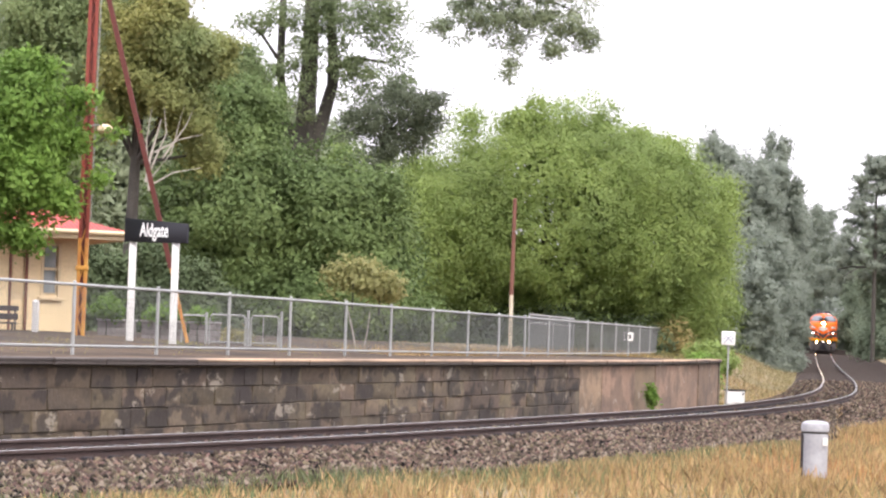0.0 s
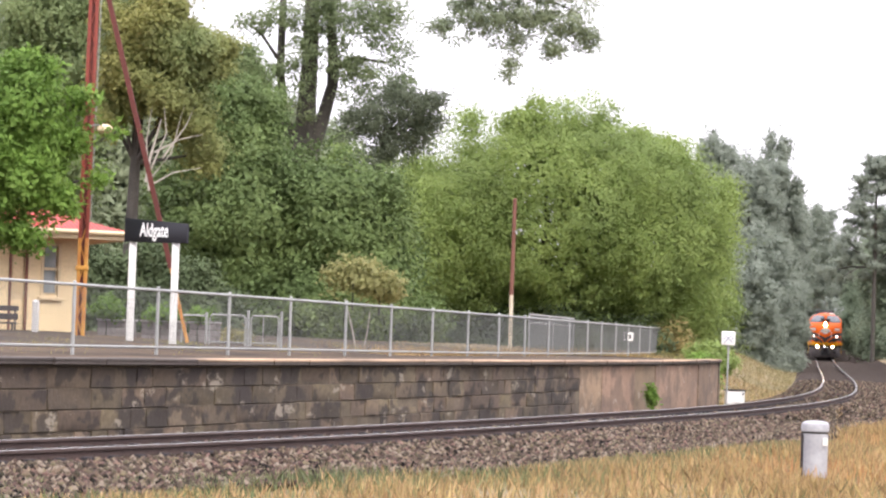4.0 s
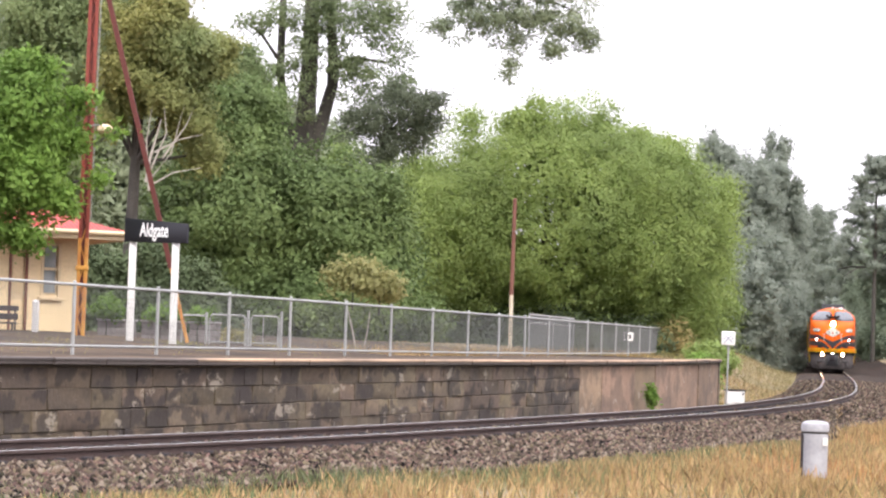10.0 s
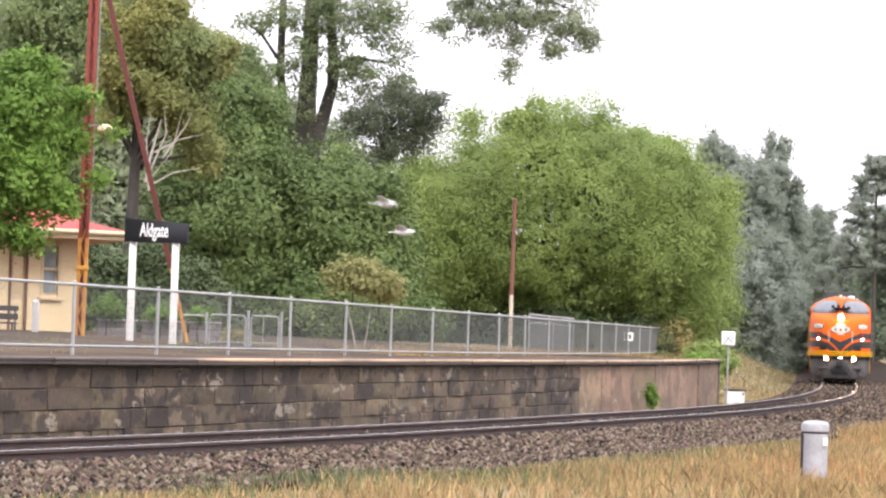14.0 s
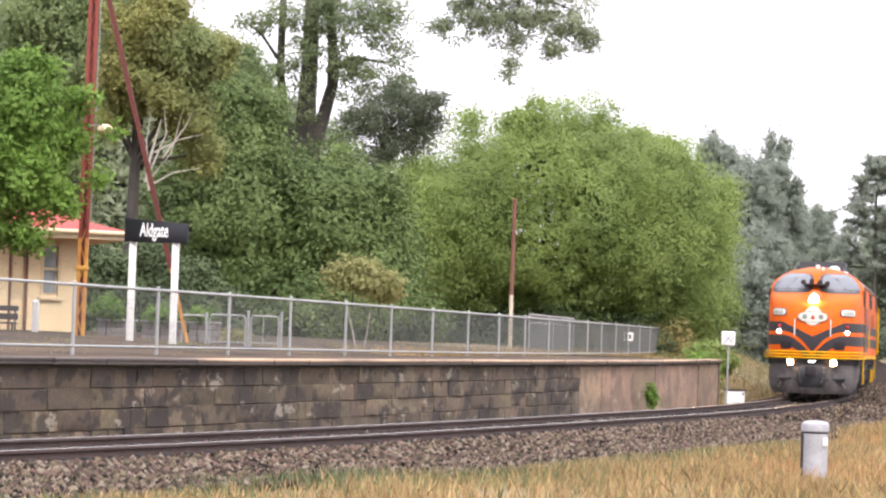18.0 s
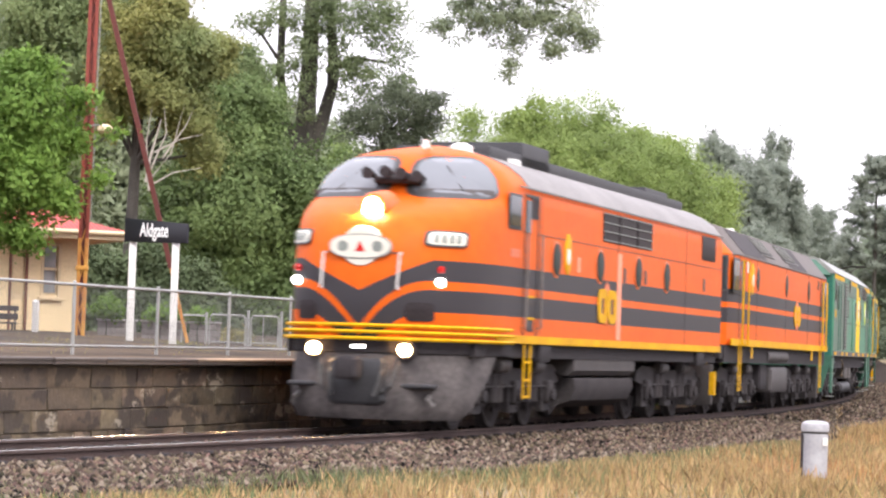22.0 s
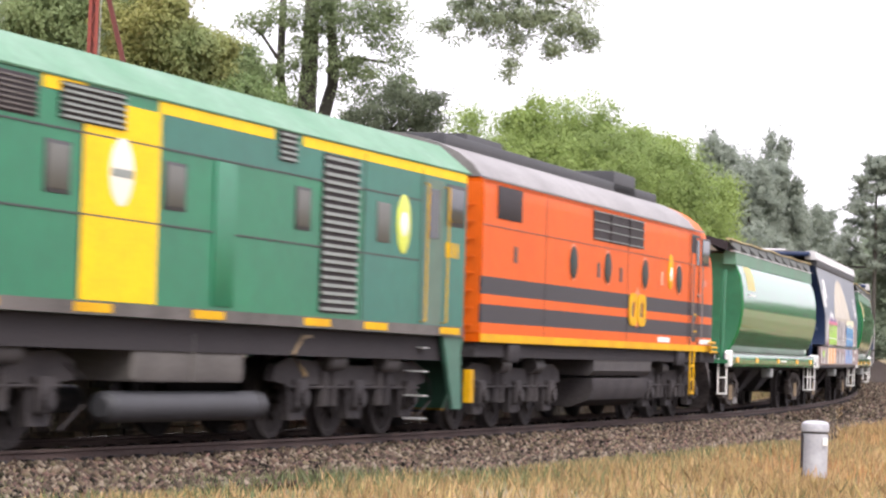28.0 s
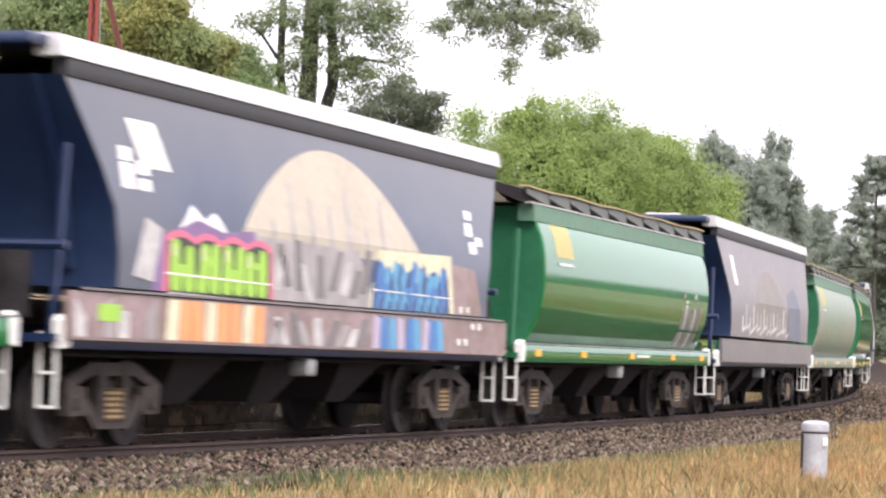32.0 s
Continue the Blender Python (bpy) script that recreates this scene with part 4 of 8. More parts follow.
build_lineside()


# ---------------------------------------------------------------- plants
def leaves(points, normals, size, rng, long=1.5):
    """Four-cornered leaves at points, roughly across their normals."""
    n = len(points)
    d = normals + rng.normal(0, 0.42, (n, 3))
    d /= np.linalg.norm(d, axis=1, keepdims=True) + 1e-9
    a = np.cross(d, rng.normal(0, 1, (n, 3)))
    a /= np.linalg.norm(a, axis=1, keepdims=True) + 1e-9
    b = np.cross(d, a)
    s = (size * rng.uniform(0.6, 1.4, n))[:, None]
    v = np.stack([points + a * s * long, points + b * s * 0.55 + d * s * .15, points - a * s * long * .7, points - b * s * 0.55 + d * s * .15], 1)
    return v.reshape(-1, 3), np.arange(n * 4).reshape(n, 4)


def crown(blobs, count, size, seed, clump=0.5, shell=0.75, droop=0.0, per=26):
    """Leaves gathered in clumps near the outside of overlapping ellipsoids (x, y, z, rx, ry, rz)."""
    rng = np.random.default_rng(seed)
    blobs = np.array(blobs, float)
    area = (blobs[:, 3] * blobs[:, 4] + blobs[:, 3] * blobs[:, 5] + blobs[:, 4] * blobs[:, 5])
    m = count // per
    tries = m * 3 if shell >= 0.5 else m
    which = rng.choice(len(blobs), tries, p=area / area.sum())
    d = rng.normal(0, 1, (tries, 3))
    d /= np.linalg.norm(d, axis=1, keepdims=True)
    r = (shell + (1.06 - shell) * rng.random(tries) ** 0.7)[:, None]
    bumpy = 1 + 0.17 * np.sin(d[:, :1] * 8 + which[:, None]) * np.cos(d[:, 2:] * 7 + which[:, None] * 2)
    c = blobs[which, :3] + d * r * bumpy * blobs[which, 3:]
    if shell >= 0.5:
        # leave out the clumps that lie deep inside another part of the crown
        deep = np.full(tries, 9.0)
        for q in blobs:
            deep = np.minimum(deep, (((c - q[:3]) / q[3:]) ** 2).sum(1))
        keep = np.nonzero(deep > (shell * 0.9) ** 2)[0][:m]
        c, d = c[keep], d[keep]
    m = len(c)
    p = np.repeat(c, per, 0) + rng.normal(0, clump, (m * per, 3)) * np.array([1, 1, .75])
    nrm = np.repeat(d, per, 0) * 0.8 + np.array([0, -0.08, 0.34 - droop])
    v, f = leaves(p, nrm, size, rng)
    if shell >= 0.5:
        # larger inner leaves close the crown
        n = max(1200, count // 4)
        big = blobs[:, 3:].min(1) > clump * 2.2
        if big.any():
            pick = rng.choice(np.nonzero(big)[0], n, p=area[big] / area[big].sum())
            e = rng.normal(0, 1, (n, 3))
            e /= np.linalg.norm(e, axis=1, keepdims=True)
            inner = blobs[pick, :3] + e * blobs[pick, 3:] * rng.uniform(.55, .80, n)[:, None]
            v2, f2 = leaves(inner, e, size * 2.3, rng, 1.1)
            v, f = np.concatenate([v, v2]), np.concatenate([f, f2 + len(v)])
    return v, f


def tufted(blobs, count, low, high, seed, flat=0.8):
    """The blobs and small tufts scattered over their upper outsides, for an uneven outline."""
    rng = random.Random(seed)
    out = list(blobs)
    for k in range(count):
        x, y, z, rx, ry, rz = rng.choice(blobs)
        a, e = rng.uniform(0, 6.283), rng.uniform(-.3, 1.5)
        r = rng.uniform(low, high)
        out.append((x + rx * math.cos(a) * math.cos(e), y + ry * math.sin(a) * math.cos(e), z + rz * math.sin(e), r, r, r * flat))
    return out


def tree(name, label, limbs, blobs, count, size, material, bark, seed, clump=0.5, shell=0.75, group="", per=26, category="tree"):
    """A tree: limbs are (points, radii); the first is the trunk."""
    ob = thing(name, label, category, group=group)
    for i, (pts, radii) in enumerate(limbs):
        part("trunk" if i == 0 else "limb", Shape().tube(pts, radii, 9), bark, ob)
    v, f = crown(blobs, count, size, seed, clump, shell, per=per)
    c = new("crown", bulk("crown", v, f, material))
    c.parent = ob
    return ob


def twigs(base, blobs, seed, bark_r=0.12):
    """Limbs that run from a fork into each part of the crown."""
    rng = random.Random(seed)
    out = []
    for x, y, z, rx, ry, rz in blobs:
        p, q = Vector(base), Vector((x, y, z))
        mid = p.lerp(q, .5) + Vector((rng.uniform(-.3, .3), rng.uniform(-.3, .3), rng.uniform(0, .4)))
        out.append(([p, mid, q], [bark_r, bark_r * .7, bark_r * .3]))
    return out


def plant_trees():
    # broad round willow-like tree behind the fence
    blobs = [(4.4, 114.5, 7.6, 6.4, 6, 4.3), (-0.6, 114, 5.9, 4.1, 5, 3.2), (8.7, 115.5, 6.7, 3.6, 5, 3.9), (4.2, 117.5, 3.2, 8.0, 4, 3.0), (10.7, 117, 4.2, 1.6, 4, 2.6), (-2.8, 114, 4.8, 2.2, 4, 2.2),
             (1.4, 113, 7.7, 2.2, 3, 2.0), (6.3, 114, 9.2, 2.7, 3, 1.9), (8.2, 115, 8.7, 2.3, 3, 1.9), (4.3, 114, 10.0, 2.0, 2.5, 1.5), (4.4, 119, 5, 6, 3, 4), (1.0, 118, 5, 4, 3, 3.5), (8.0, 119, 5, 4, 3, 4)]
    tree("spreading_willow", "large rounded light-green willow behind the platform fence", [([(4.5, 117, 0.5), (4.4, 117, 3), (4.4, 117, 6)], [.55, .42, .2])] + twigs((4.4, 117, 3), blobs, 1),
         tufted(blobs, 170, .30, .60, 5, 1.5), 300000, 0.050, m_bush, m_bark, 21, 0.20, 0.74, per=18)
    blobs = [(-2.6, 117, 8.4, 1.8, 2, 1.5), (-1.0, 117, 8.8, 1.3, 2, 1.0), (-4.0, 117, 8.9, 1.3, 2, 1.2), (-3.4, 117, 6.6, 1.6, 2, 1.5)]
    tree("light_green_sapling_tree", "airy light-green young tree beside the willow", [([(-2.5, 117, .8), (-2.5, 117, 5), (-2.2, 117, 7.6)], [.12, .09, .03])] + twigs((-2.5, 117, 4.5), blobs, 6, .04), tufted(blobs, 14, .3, .6, 6, 1.2), 14000, .075, m_bush, m_bark, 29, .2, .3)
    # bright maple that hangs over the station
    blobs = [(-9.7, 57.5, 5.4, 1.1, 1.4, 1.2), (-8.8, 57.2, 6.1, .8, 1, .9), (-9.0, 57.4, 4.6, 1.0, 1.2, .8), (-10.2, 58, 6.6, .9, 1.2, .7), (-8.3, 57.8, 5.2, .42, .6, .5), (-8.3, 57.6, 4.1, .6, .6, .4), (-7.7, 57.8, 5.5, .2, .3, .2), (-7.35, 58, 4.75, .16, .2, .2), (-6.98, 58.2, 5.7, .10, .12, .14), (-9.2, 57.2, 3.5, .7, .6, .35), (-8.6, 57.2, 3.35, .35, .4, .25), (-7.75, 57.8, 6.3, .3, .4, .3)]
    tree("bright_maple", "bright green leafy maple overhanging the station roof", [([(-11.0, 58, 1.0), (-10.9, 58, 3), (-10.2, 58, 5)], [.2, .16, .08])] + twigs((-10.9, 58, 3), blobs, 2, .06),
         tufted(blobs[:5], 40, .12, .3, 12) + blobs[5:], 42000, 0.055, m_bright, m_bark, 22, 0.14, 0.35)
    # tall old oak with a forked trunk
    trunk = [([(-5.52, 105, 0.8), (-5.52, 105, 6), (-5.42, 105, 9.4)], [.75, .62, .55]),
             ([(-5.42, 105, 9.0), (-5.37, 105, 11.0), (-5.30, 105, 13), (-5.27, 105, 19)], [.46, .36, .31, .2]),
             ([(-5.22, 105, 9.0), (-4.77, 105, 10.2), (-4.42, 105, 11.6), (-4.44, 105, 12.8), (-4.72, 105, 16)], [.36, .27, .22, .20, .15]),
             ([(-5.62, 105, 9.0), (-6.17, 104.9, 10.2), (-6.42, 104.8, 12), (-6.37, 104.8, 17)], [.3, .19, .16, .12]),
             ([(-4.42, 105, 12.2), (-3.62, 104.5, 12.6), (-2.30, 104, 12.4)], [.12, .08, .04]),
             ([(-6.52, 104.5, 12.5), (-7.1, 104, 13.3), (-7.6, 104, 13.7)], [.08, .05, .02]),
             ([(-4.12, 105, 17), (0.00, 104, 17.2), (4.50, 104, 15.6)], [.16, .12, .05])]
    blobs = [(-3.5, 104, 13.9, 2.0, 1.6, 1.0), (-2.0, 104, 12.9, .9, 1, 1.0), (-2.6, 104, 14.4, 1.4, 1.4, .9), (-4.8, 104, 14.4, 1.4, 1.2, .8), (-6.5, 103.5, 14.0, 1.0, 1, .7), (-7.5, 103.5, 13.75, .7, .6, .4), (-8.1, 103.5, 13.5, .4, .4, .2), (-5.9, 103.5, 12.3, .4, .6, 1.2), (-2.9, 103.5, 11.9, .7, .8, .5), (-6.1, 103.5, 10.6, .35, .5, .6), (-4.2, 103.5, 12.6, .6, .6, .5), (-4.6, 105, 17.5, 4.6, 3, 2.2)]
    rng = random.Random(17)
    scattered = [(rng.uniform(-7.6, -1.3), 104, rng.uniform(11.0, 14.6), rng.uniform(.25, .55), .5, rng.uniform(.2, .45)) for k in range(34)] + [(rng.uniform(-7.0, -5.2), 104, rng.uniform(10.0, 12.6), rng.uniform(.18, .36), .4, rng.uniform(.14, .3)) for k in range(16)] + [(rng.uniform(-4.2, -2.6), 104, rng.uniform(10.6, 12.4), rng.uniform(.16, .34), .4, rng.uniform(.14, .3)) for k in range(12)]
    tree("old_oak", "tall old oak with a thick forked dark trunk", trunk, blobs + scattered, 34000, 0.052, m_oak, m_bark, 23, 0.15, 0.2, per=16)
    blobs = [(-2.2, 101, 10.9, .9, 1, .55), (-1.3, 101, 10.3, 1.1, 1, .6), (-.7, 101, 10.6, .55, .6, .35), (-2.9, 101, 10.3, .8, 1, .6), (-1.9, 101, 9.7, 1.1, 1, .5), (-3.3, 101, 9.6, .6, .8, .5), (-.55, 101, 9.9, .4, .5, .3), (-1.9, 101, 9.0, 1.1, .9, .6), (-1.1, 101, 9.3, .7, .8, .5), (-2.6, 101, 8.4, .8, .8, .5)]
    tree("dark_holly_oak", "dark dense evergreen crown beside the oak's trunk", [([(-2.9, 101.5, .8), (-2.9, 101.5, 6), (-2.2, 101, 10)], [.16, .12, .05])] + twigs((-2.5, 101.3, 9.3), blobs, 3, .03),
         tufted(blobs, 60, .15, .38, 8), 18000, 0.05, m_shade_leaf, m_bark, 24, 0.17, 0.3)
    blobs = [(.7, 96, 13.3, .9, .8, .5), (1.9, 96, 13.1, .9, .8, .6), (3.06, 96, 13.2, 1.0, .9, .9), (4.25, 96, 13.1, .95, .9, .95), (2.3, 96, 12.2, .45, .5, .3), (3.55, 96, 12.1, .5, .5, .3), (4.8, 96, 12.4, .4, .4, .3), (2.15, 96, 11.25, .36, .4, .42), (-.3, 96, 12.8, .45, .5, .22), (2.6, 96, 14.6, 2.6, 1.5, .8)]
    rng = random.Random(31)
    loose = [(rng.uniform(-.3, 5.1), 96, rng.uniform(12.3, 14.2), rng.uniform(.12, .26), .25, rng.uniform(.08, .18)) for k in range(46)]
    tree("overhanging_branch", "leafy branch tips of a tall tree reaching over the line", [([(-1.5, 98, 15.2), (2, 96.5, 14.6), (4.6, 96, 13.4)], [.10, .06, .02]), ([(2.3, 96.3, 14.2), (2.3, 96, 12.6), (2.15, 96, 11.2)], [.03, .018, .008])],
         tufted(blobs, 60, .12, .32, 9) + loose, 24000, 0.046, m_tall, m_bark, 25, 0.13, 0.15, per=14)
    # dense garden trees behind the station and name board
    blobs = [(-4.2, 96, 5.9, 2.5, 3, 2.6), (-6.9, 95, 5.6, 2.0, 3, 3.4), (-3.2, 97, 4.4, 2.6, 3, 2.6), (-8.6, 96, 4.6, 2.2, 3, 3.2), (-7.0, 95, 8.2, 1.5, 2, 1.8), (-4.8, 95, 2.8, 4.5, 3, 1.6), (-7.6, 96, 9.2, 1.6, 2, 1.4)]
    tree("garden_tree", "dense mid-green garden tree behind the name board", [([(-5.6, 96, .8), (-5.6, 96, 3), (-5.4, 96, 6)], [.3, .25, .1])] + twigs((-5.6, 96, 3), blobs, 4, .09),
         tufted(blobs, 40, .4, .8, 10), 95000, 0.07, m_garden, m_bark, 26, 0.24, 0.6)
    blobs = [(-9.45, 85, 10.9, 1.3, 1.5, 1.2), (-8.1, 85, 10.1, 1.1, 1.4, 1.0), (-10.1, 85, 9.7, .95, 1.3, 1.0), (-8.7, 85, 9.0, 1.2, 1.4, .75), (-8.9, 85, 11.8, 1.0, 1.2, .7), (-7.6, 85, 10.3, .75, 1.0, .65), (-10.5, 85.5, 8.4, .7, 1.0, .7), (-8.0, 85.5, 8.3, 1.0, 1.0, .6), (-7.5, 86, 7.4, .8, 1.0, .7)]
    limbs = [([(-9.9, 86, .9), (-9.75, 86, 5), (-9.6, 86, 11)], [.24, .2, .1])] + twigs((-9.7, 86, 7), blobs, 5, .07)
    tree("olive_gum_tree", "olive and yellowish gum tree behind the mast", limbs, tufted(blobs, 50, .25, .55, 11), 34000, 0.055, m_gum, m_bark, 27, 0.18, 0.5)
    blobs = [(-7.62, 99.50, 11.30, 1.07, 1.20, 0.96), (-7.96, 99.50, 10.17, 1.24, 1.20, 1.02), (-7.00, 99.50, 10.39, 0.62, 1.00, 0.90), (-8.64, 99.50, 9.26, 1.13, 1.20, 0.90), (-8.53, 99.50, 11.86, 0.68, 0.90, 0.57), (-7.96, 99.50, 8.25, 1.47, 1.20, 1.13), (-9.09, 99.50, 7.12, 1.36, 1.20, 1.13), (-6.94, 99.50, 8.81, 0.90, 1.00, 0.90)]
    tree("dark_wattle_tree", "dark green wattle between the gum and the old oak", [([(-7.6, 100, .9), (-7.5, 100, 5.5), (-7.3, 99.7, 10.5)], [.17, .14, .05])] + twigs((-7.5, 99.9, 7.2), blobs, 15, .05), tufted(blobs, 50, .22, .5, 13), 28000, 0.058, m_wattle, m_bark, 33, 0.18, 0.5)
    blobs = [(-13.4, 92, 12.3, 2.0, 2, 1.8), (-12.3, 92, 10.2, 1.5, 2, 1.6), (-14.2, 92, 9.6, 1.6, 2, 1.8), (-11.8, 92, 12.8, 1.2, 1.6, 1.2), (-13.0, 92, 7.4, 1.9, 2, 2.0), (-14.6, 92, 5, 1.9, 2, 2.2)]
    tree("dull_green_tree", "tall dull-green tree behind the station roof", [([(-13.6, 93, .9), (-13.5, 93, 6), (-13.3, 93, 12)], [.3, .22, .08])] + twigs((-13.5, 93, 6.5), blobs, 16, .07), tufted(blobs, 60, .3, .7, 14), 42000, 0.065, m_left, m_bark, 34, 0.22, 0.6)
    for k, (x, h) in enumerate(((-10.9, 3.4), (-9.6, 2.6), (-8.3, 3.2), (-7.0, 2.4))):
        tree("undergrowth_bush", "dark undergrowth bush behind the planters", [([(x, 80, .6), (x, 80, 2)], [.06, .03])], tufted([(x, 80, 1.0 + h * .5, 1.0, .8, h * .55), (x + .6, 80.4, 1.0 + h * .3, .8, .7, h * .5)], 14, .2, .4, 90 + k), 8000, .055, m_dark_leaf, m_bark, 220 + k, .16, .5, "undergrowth behind the station", 14, "bush")
    # grey dead limbs beside it
    dead = thing("dead_tree", "bare pale dead branches among the trees", "tree")
    rng = random.Random(9)
    part("trunk", Shape().tube([(-9.12, 84, 6.3), (-9.05, 84, 6.9), (-8.72, 84, 8.24)], [.05, .045, .02]), m_pale_bark, dead)
    for a, b, c in (((-9.02, 84, 6.37), (-8.38, 84, 7.22), (-8.04, 84, 8.67)), ((-8.98, 84, 6.71), (-8.55, 84, 7.81), (-8.68, 84, 8.92)), ((-8.89, 84, 7.22), (-8.13, 84, 7.64), (-7.45, 84, 7.81)), ((-8.98, 84, 6.20), (-8.30, 84, 6.62), (-7.45, 84, 6.79)), ((-9.02, 84, 6.03), (-9.15, 84, 7.56), (-9.02, 84, 8.58)), ((-8.64, 84, 7.05), (-7.96, 84, 8.07), (-7.71, 84, 8.67))):
        part("limb", Shape().tube([a, b, c], [.034, .024, .008], 6), m_pale_bark, dead)
    # screen of tall trees far behind on the left
    for k, (x, y, h, w) in enumerate(((-24, 132, 21, 5), (-17.5, 126, 20, 5), (-15.6, 130, 19.0, 3.8), (-8, 134, 12.5, 3.6), (-3.4, 136, 9.6, 3.2), (0.5, 138, 9.0, 3))):
        blobs = [(x, y, h * .72, w, 3, h * .26), (x - w * .4, y, h * .45, w * .9, 3, h * .28), (x + w * .5, y, h * .42, w * .8, 3, h * .28), (x, y - 1, h * .22, w * 1.1, 3, h * .2)]
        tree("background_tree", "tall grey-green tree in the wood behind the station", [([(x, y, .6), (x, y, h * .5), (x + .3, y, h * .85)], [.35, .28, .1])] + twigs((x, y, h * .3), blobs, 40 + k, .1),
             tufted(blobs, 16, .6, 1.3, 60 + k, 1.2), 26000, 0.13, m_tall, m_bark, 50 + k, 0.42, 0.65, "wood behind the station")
    # low shrubs along the back of the platform
    for k, (x, y, z, r, h, n, m, lab) in enumerate(((-2.7, 84, 3.70, .92, .60, 1500, m_yellowing, "yellowing open shrub behind the fence"), (-1.9, 84.5, 3.45, .72, .48, 1000, m_yellowing, "yellowing open shrub behind the fence"),
                                                 (-7.55, 62.4, 2.05, .30, .22, 1500, m_bright, "leafy green plants in the planter"), (-6.30, 62.1, 1.93, .36, .11, 600, m_bright, "leafy green plants in the planter"), (-5.45, 61.9, 1.92, .26, .10, 420, m_bright, "leafy green plants in the planter"),
                                                 (-4.75, 64, 1.42, .32, .26, 1500, m_yellowing, "low yellow-green shrub by the gates"))):
        tree("shrub", lab, [([(x, y, max(z - h - .5, .9)), (x, y, z)], [.03, .015])], [(x, y, z, r, r * .8, h), (x + r * .4, y, z - h * .2, r * .6, r * .6, h * .8)], n, .05 if y < 70 else .07, m, m_bark, 70 + k, .1 if y < 70 else .16, .3, "", 12, "shrub")
    # Dark bushes added to imitate the shade under the willow's skirt.
    rng = random.Random(44)
    for k in range(8):
        x = -3.2 + 1.6 * k + rng.uniform(-.4, .4)
        h = rng.uniform(1.1, 1.9)
        tree("undergrowth_bush", "dark green bush added for the shade below the willow", [([(x, 112, .4), (x, 112, 1.6)], [.05, .03])], [(x, 112, .9 + h * .6, 1.3, .9, h), (x + .5, 112, .9 + h * .3, 1.0, .8, h * .8), (x - .6, 112.3, 1.0 + h, .8, .7, h * .6)], 7000, .075, m_dark_leaf, m_bark, 200 + k, .2, .5, "undergrowth below the willow", 14, "bush")
    sapling = thing("staked_sapling", "thin pale sapling stems behind the fence", "sapling")
    part("stem", Shape().tube([(-2.1, 70, 1.2), (-2.25, 70, 1.9), (-2.45, 70, 2.6)], [.03, .025, .012], 6), m_pale_bark, sapling)
    part("stem", Shape().tube([(-1.95, 70, 1.2), (-1.85, 70, 1.8), (-1.8, 70, 2.3)], [.025, .02, .01], 6), m_pale_bark, sapling)
    weed = track(46.3, -2.0, 0.12)
    tree("weed", "bright green weed growing at the foot of the platform wall", [([weed - Vector((0, 0, .5)), weed], [.015, .008])], [(weed.x, weed.y, weed.z + .08, .13, .12, .34)], 700, .035, m_bright, m_bark, 81, .05, .2, "", 10, "weed")
    b = track(68, -3.6, .7)
    tree("lineside_bush", "green bush beyond the end of the platform", [([b - Vector((0, 0, 1)), b], [.05, .03])], [(b.x, b.y, b.z, .45, .5, .6), (b.x + .25, b.y, b.z - .3, .3, .4, .5)], 3000, .06, m_bright, m_bark, 82, .12, .4, "", 14, "bush")
    for k, (s, off, r, h) in enumerate(((92, -6.8, 1.1, 1.2), (98, -6.4, 1.0, .9), (82, -4.6, .8, .5))):
        b = track(s, off, 1.0)
        tree("lineside_bush", "mixed green and dry bush at the foot of the willow", [([b - Vector((0, 0, 1)), b], [.05, .03])], [(b.x, b.y, b.z + h * .3, r, r, h), (b.x + r * .5, b.y, b.z, r * .7, r, h * .7)], 4500, .07, m_bush if k else m_yellowing, m_bark, 84 + k, .16, .4, "", 14, "bush")


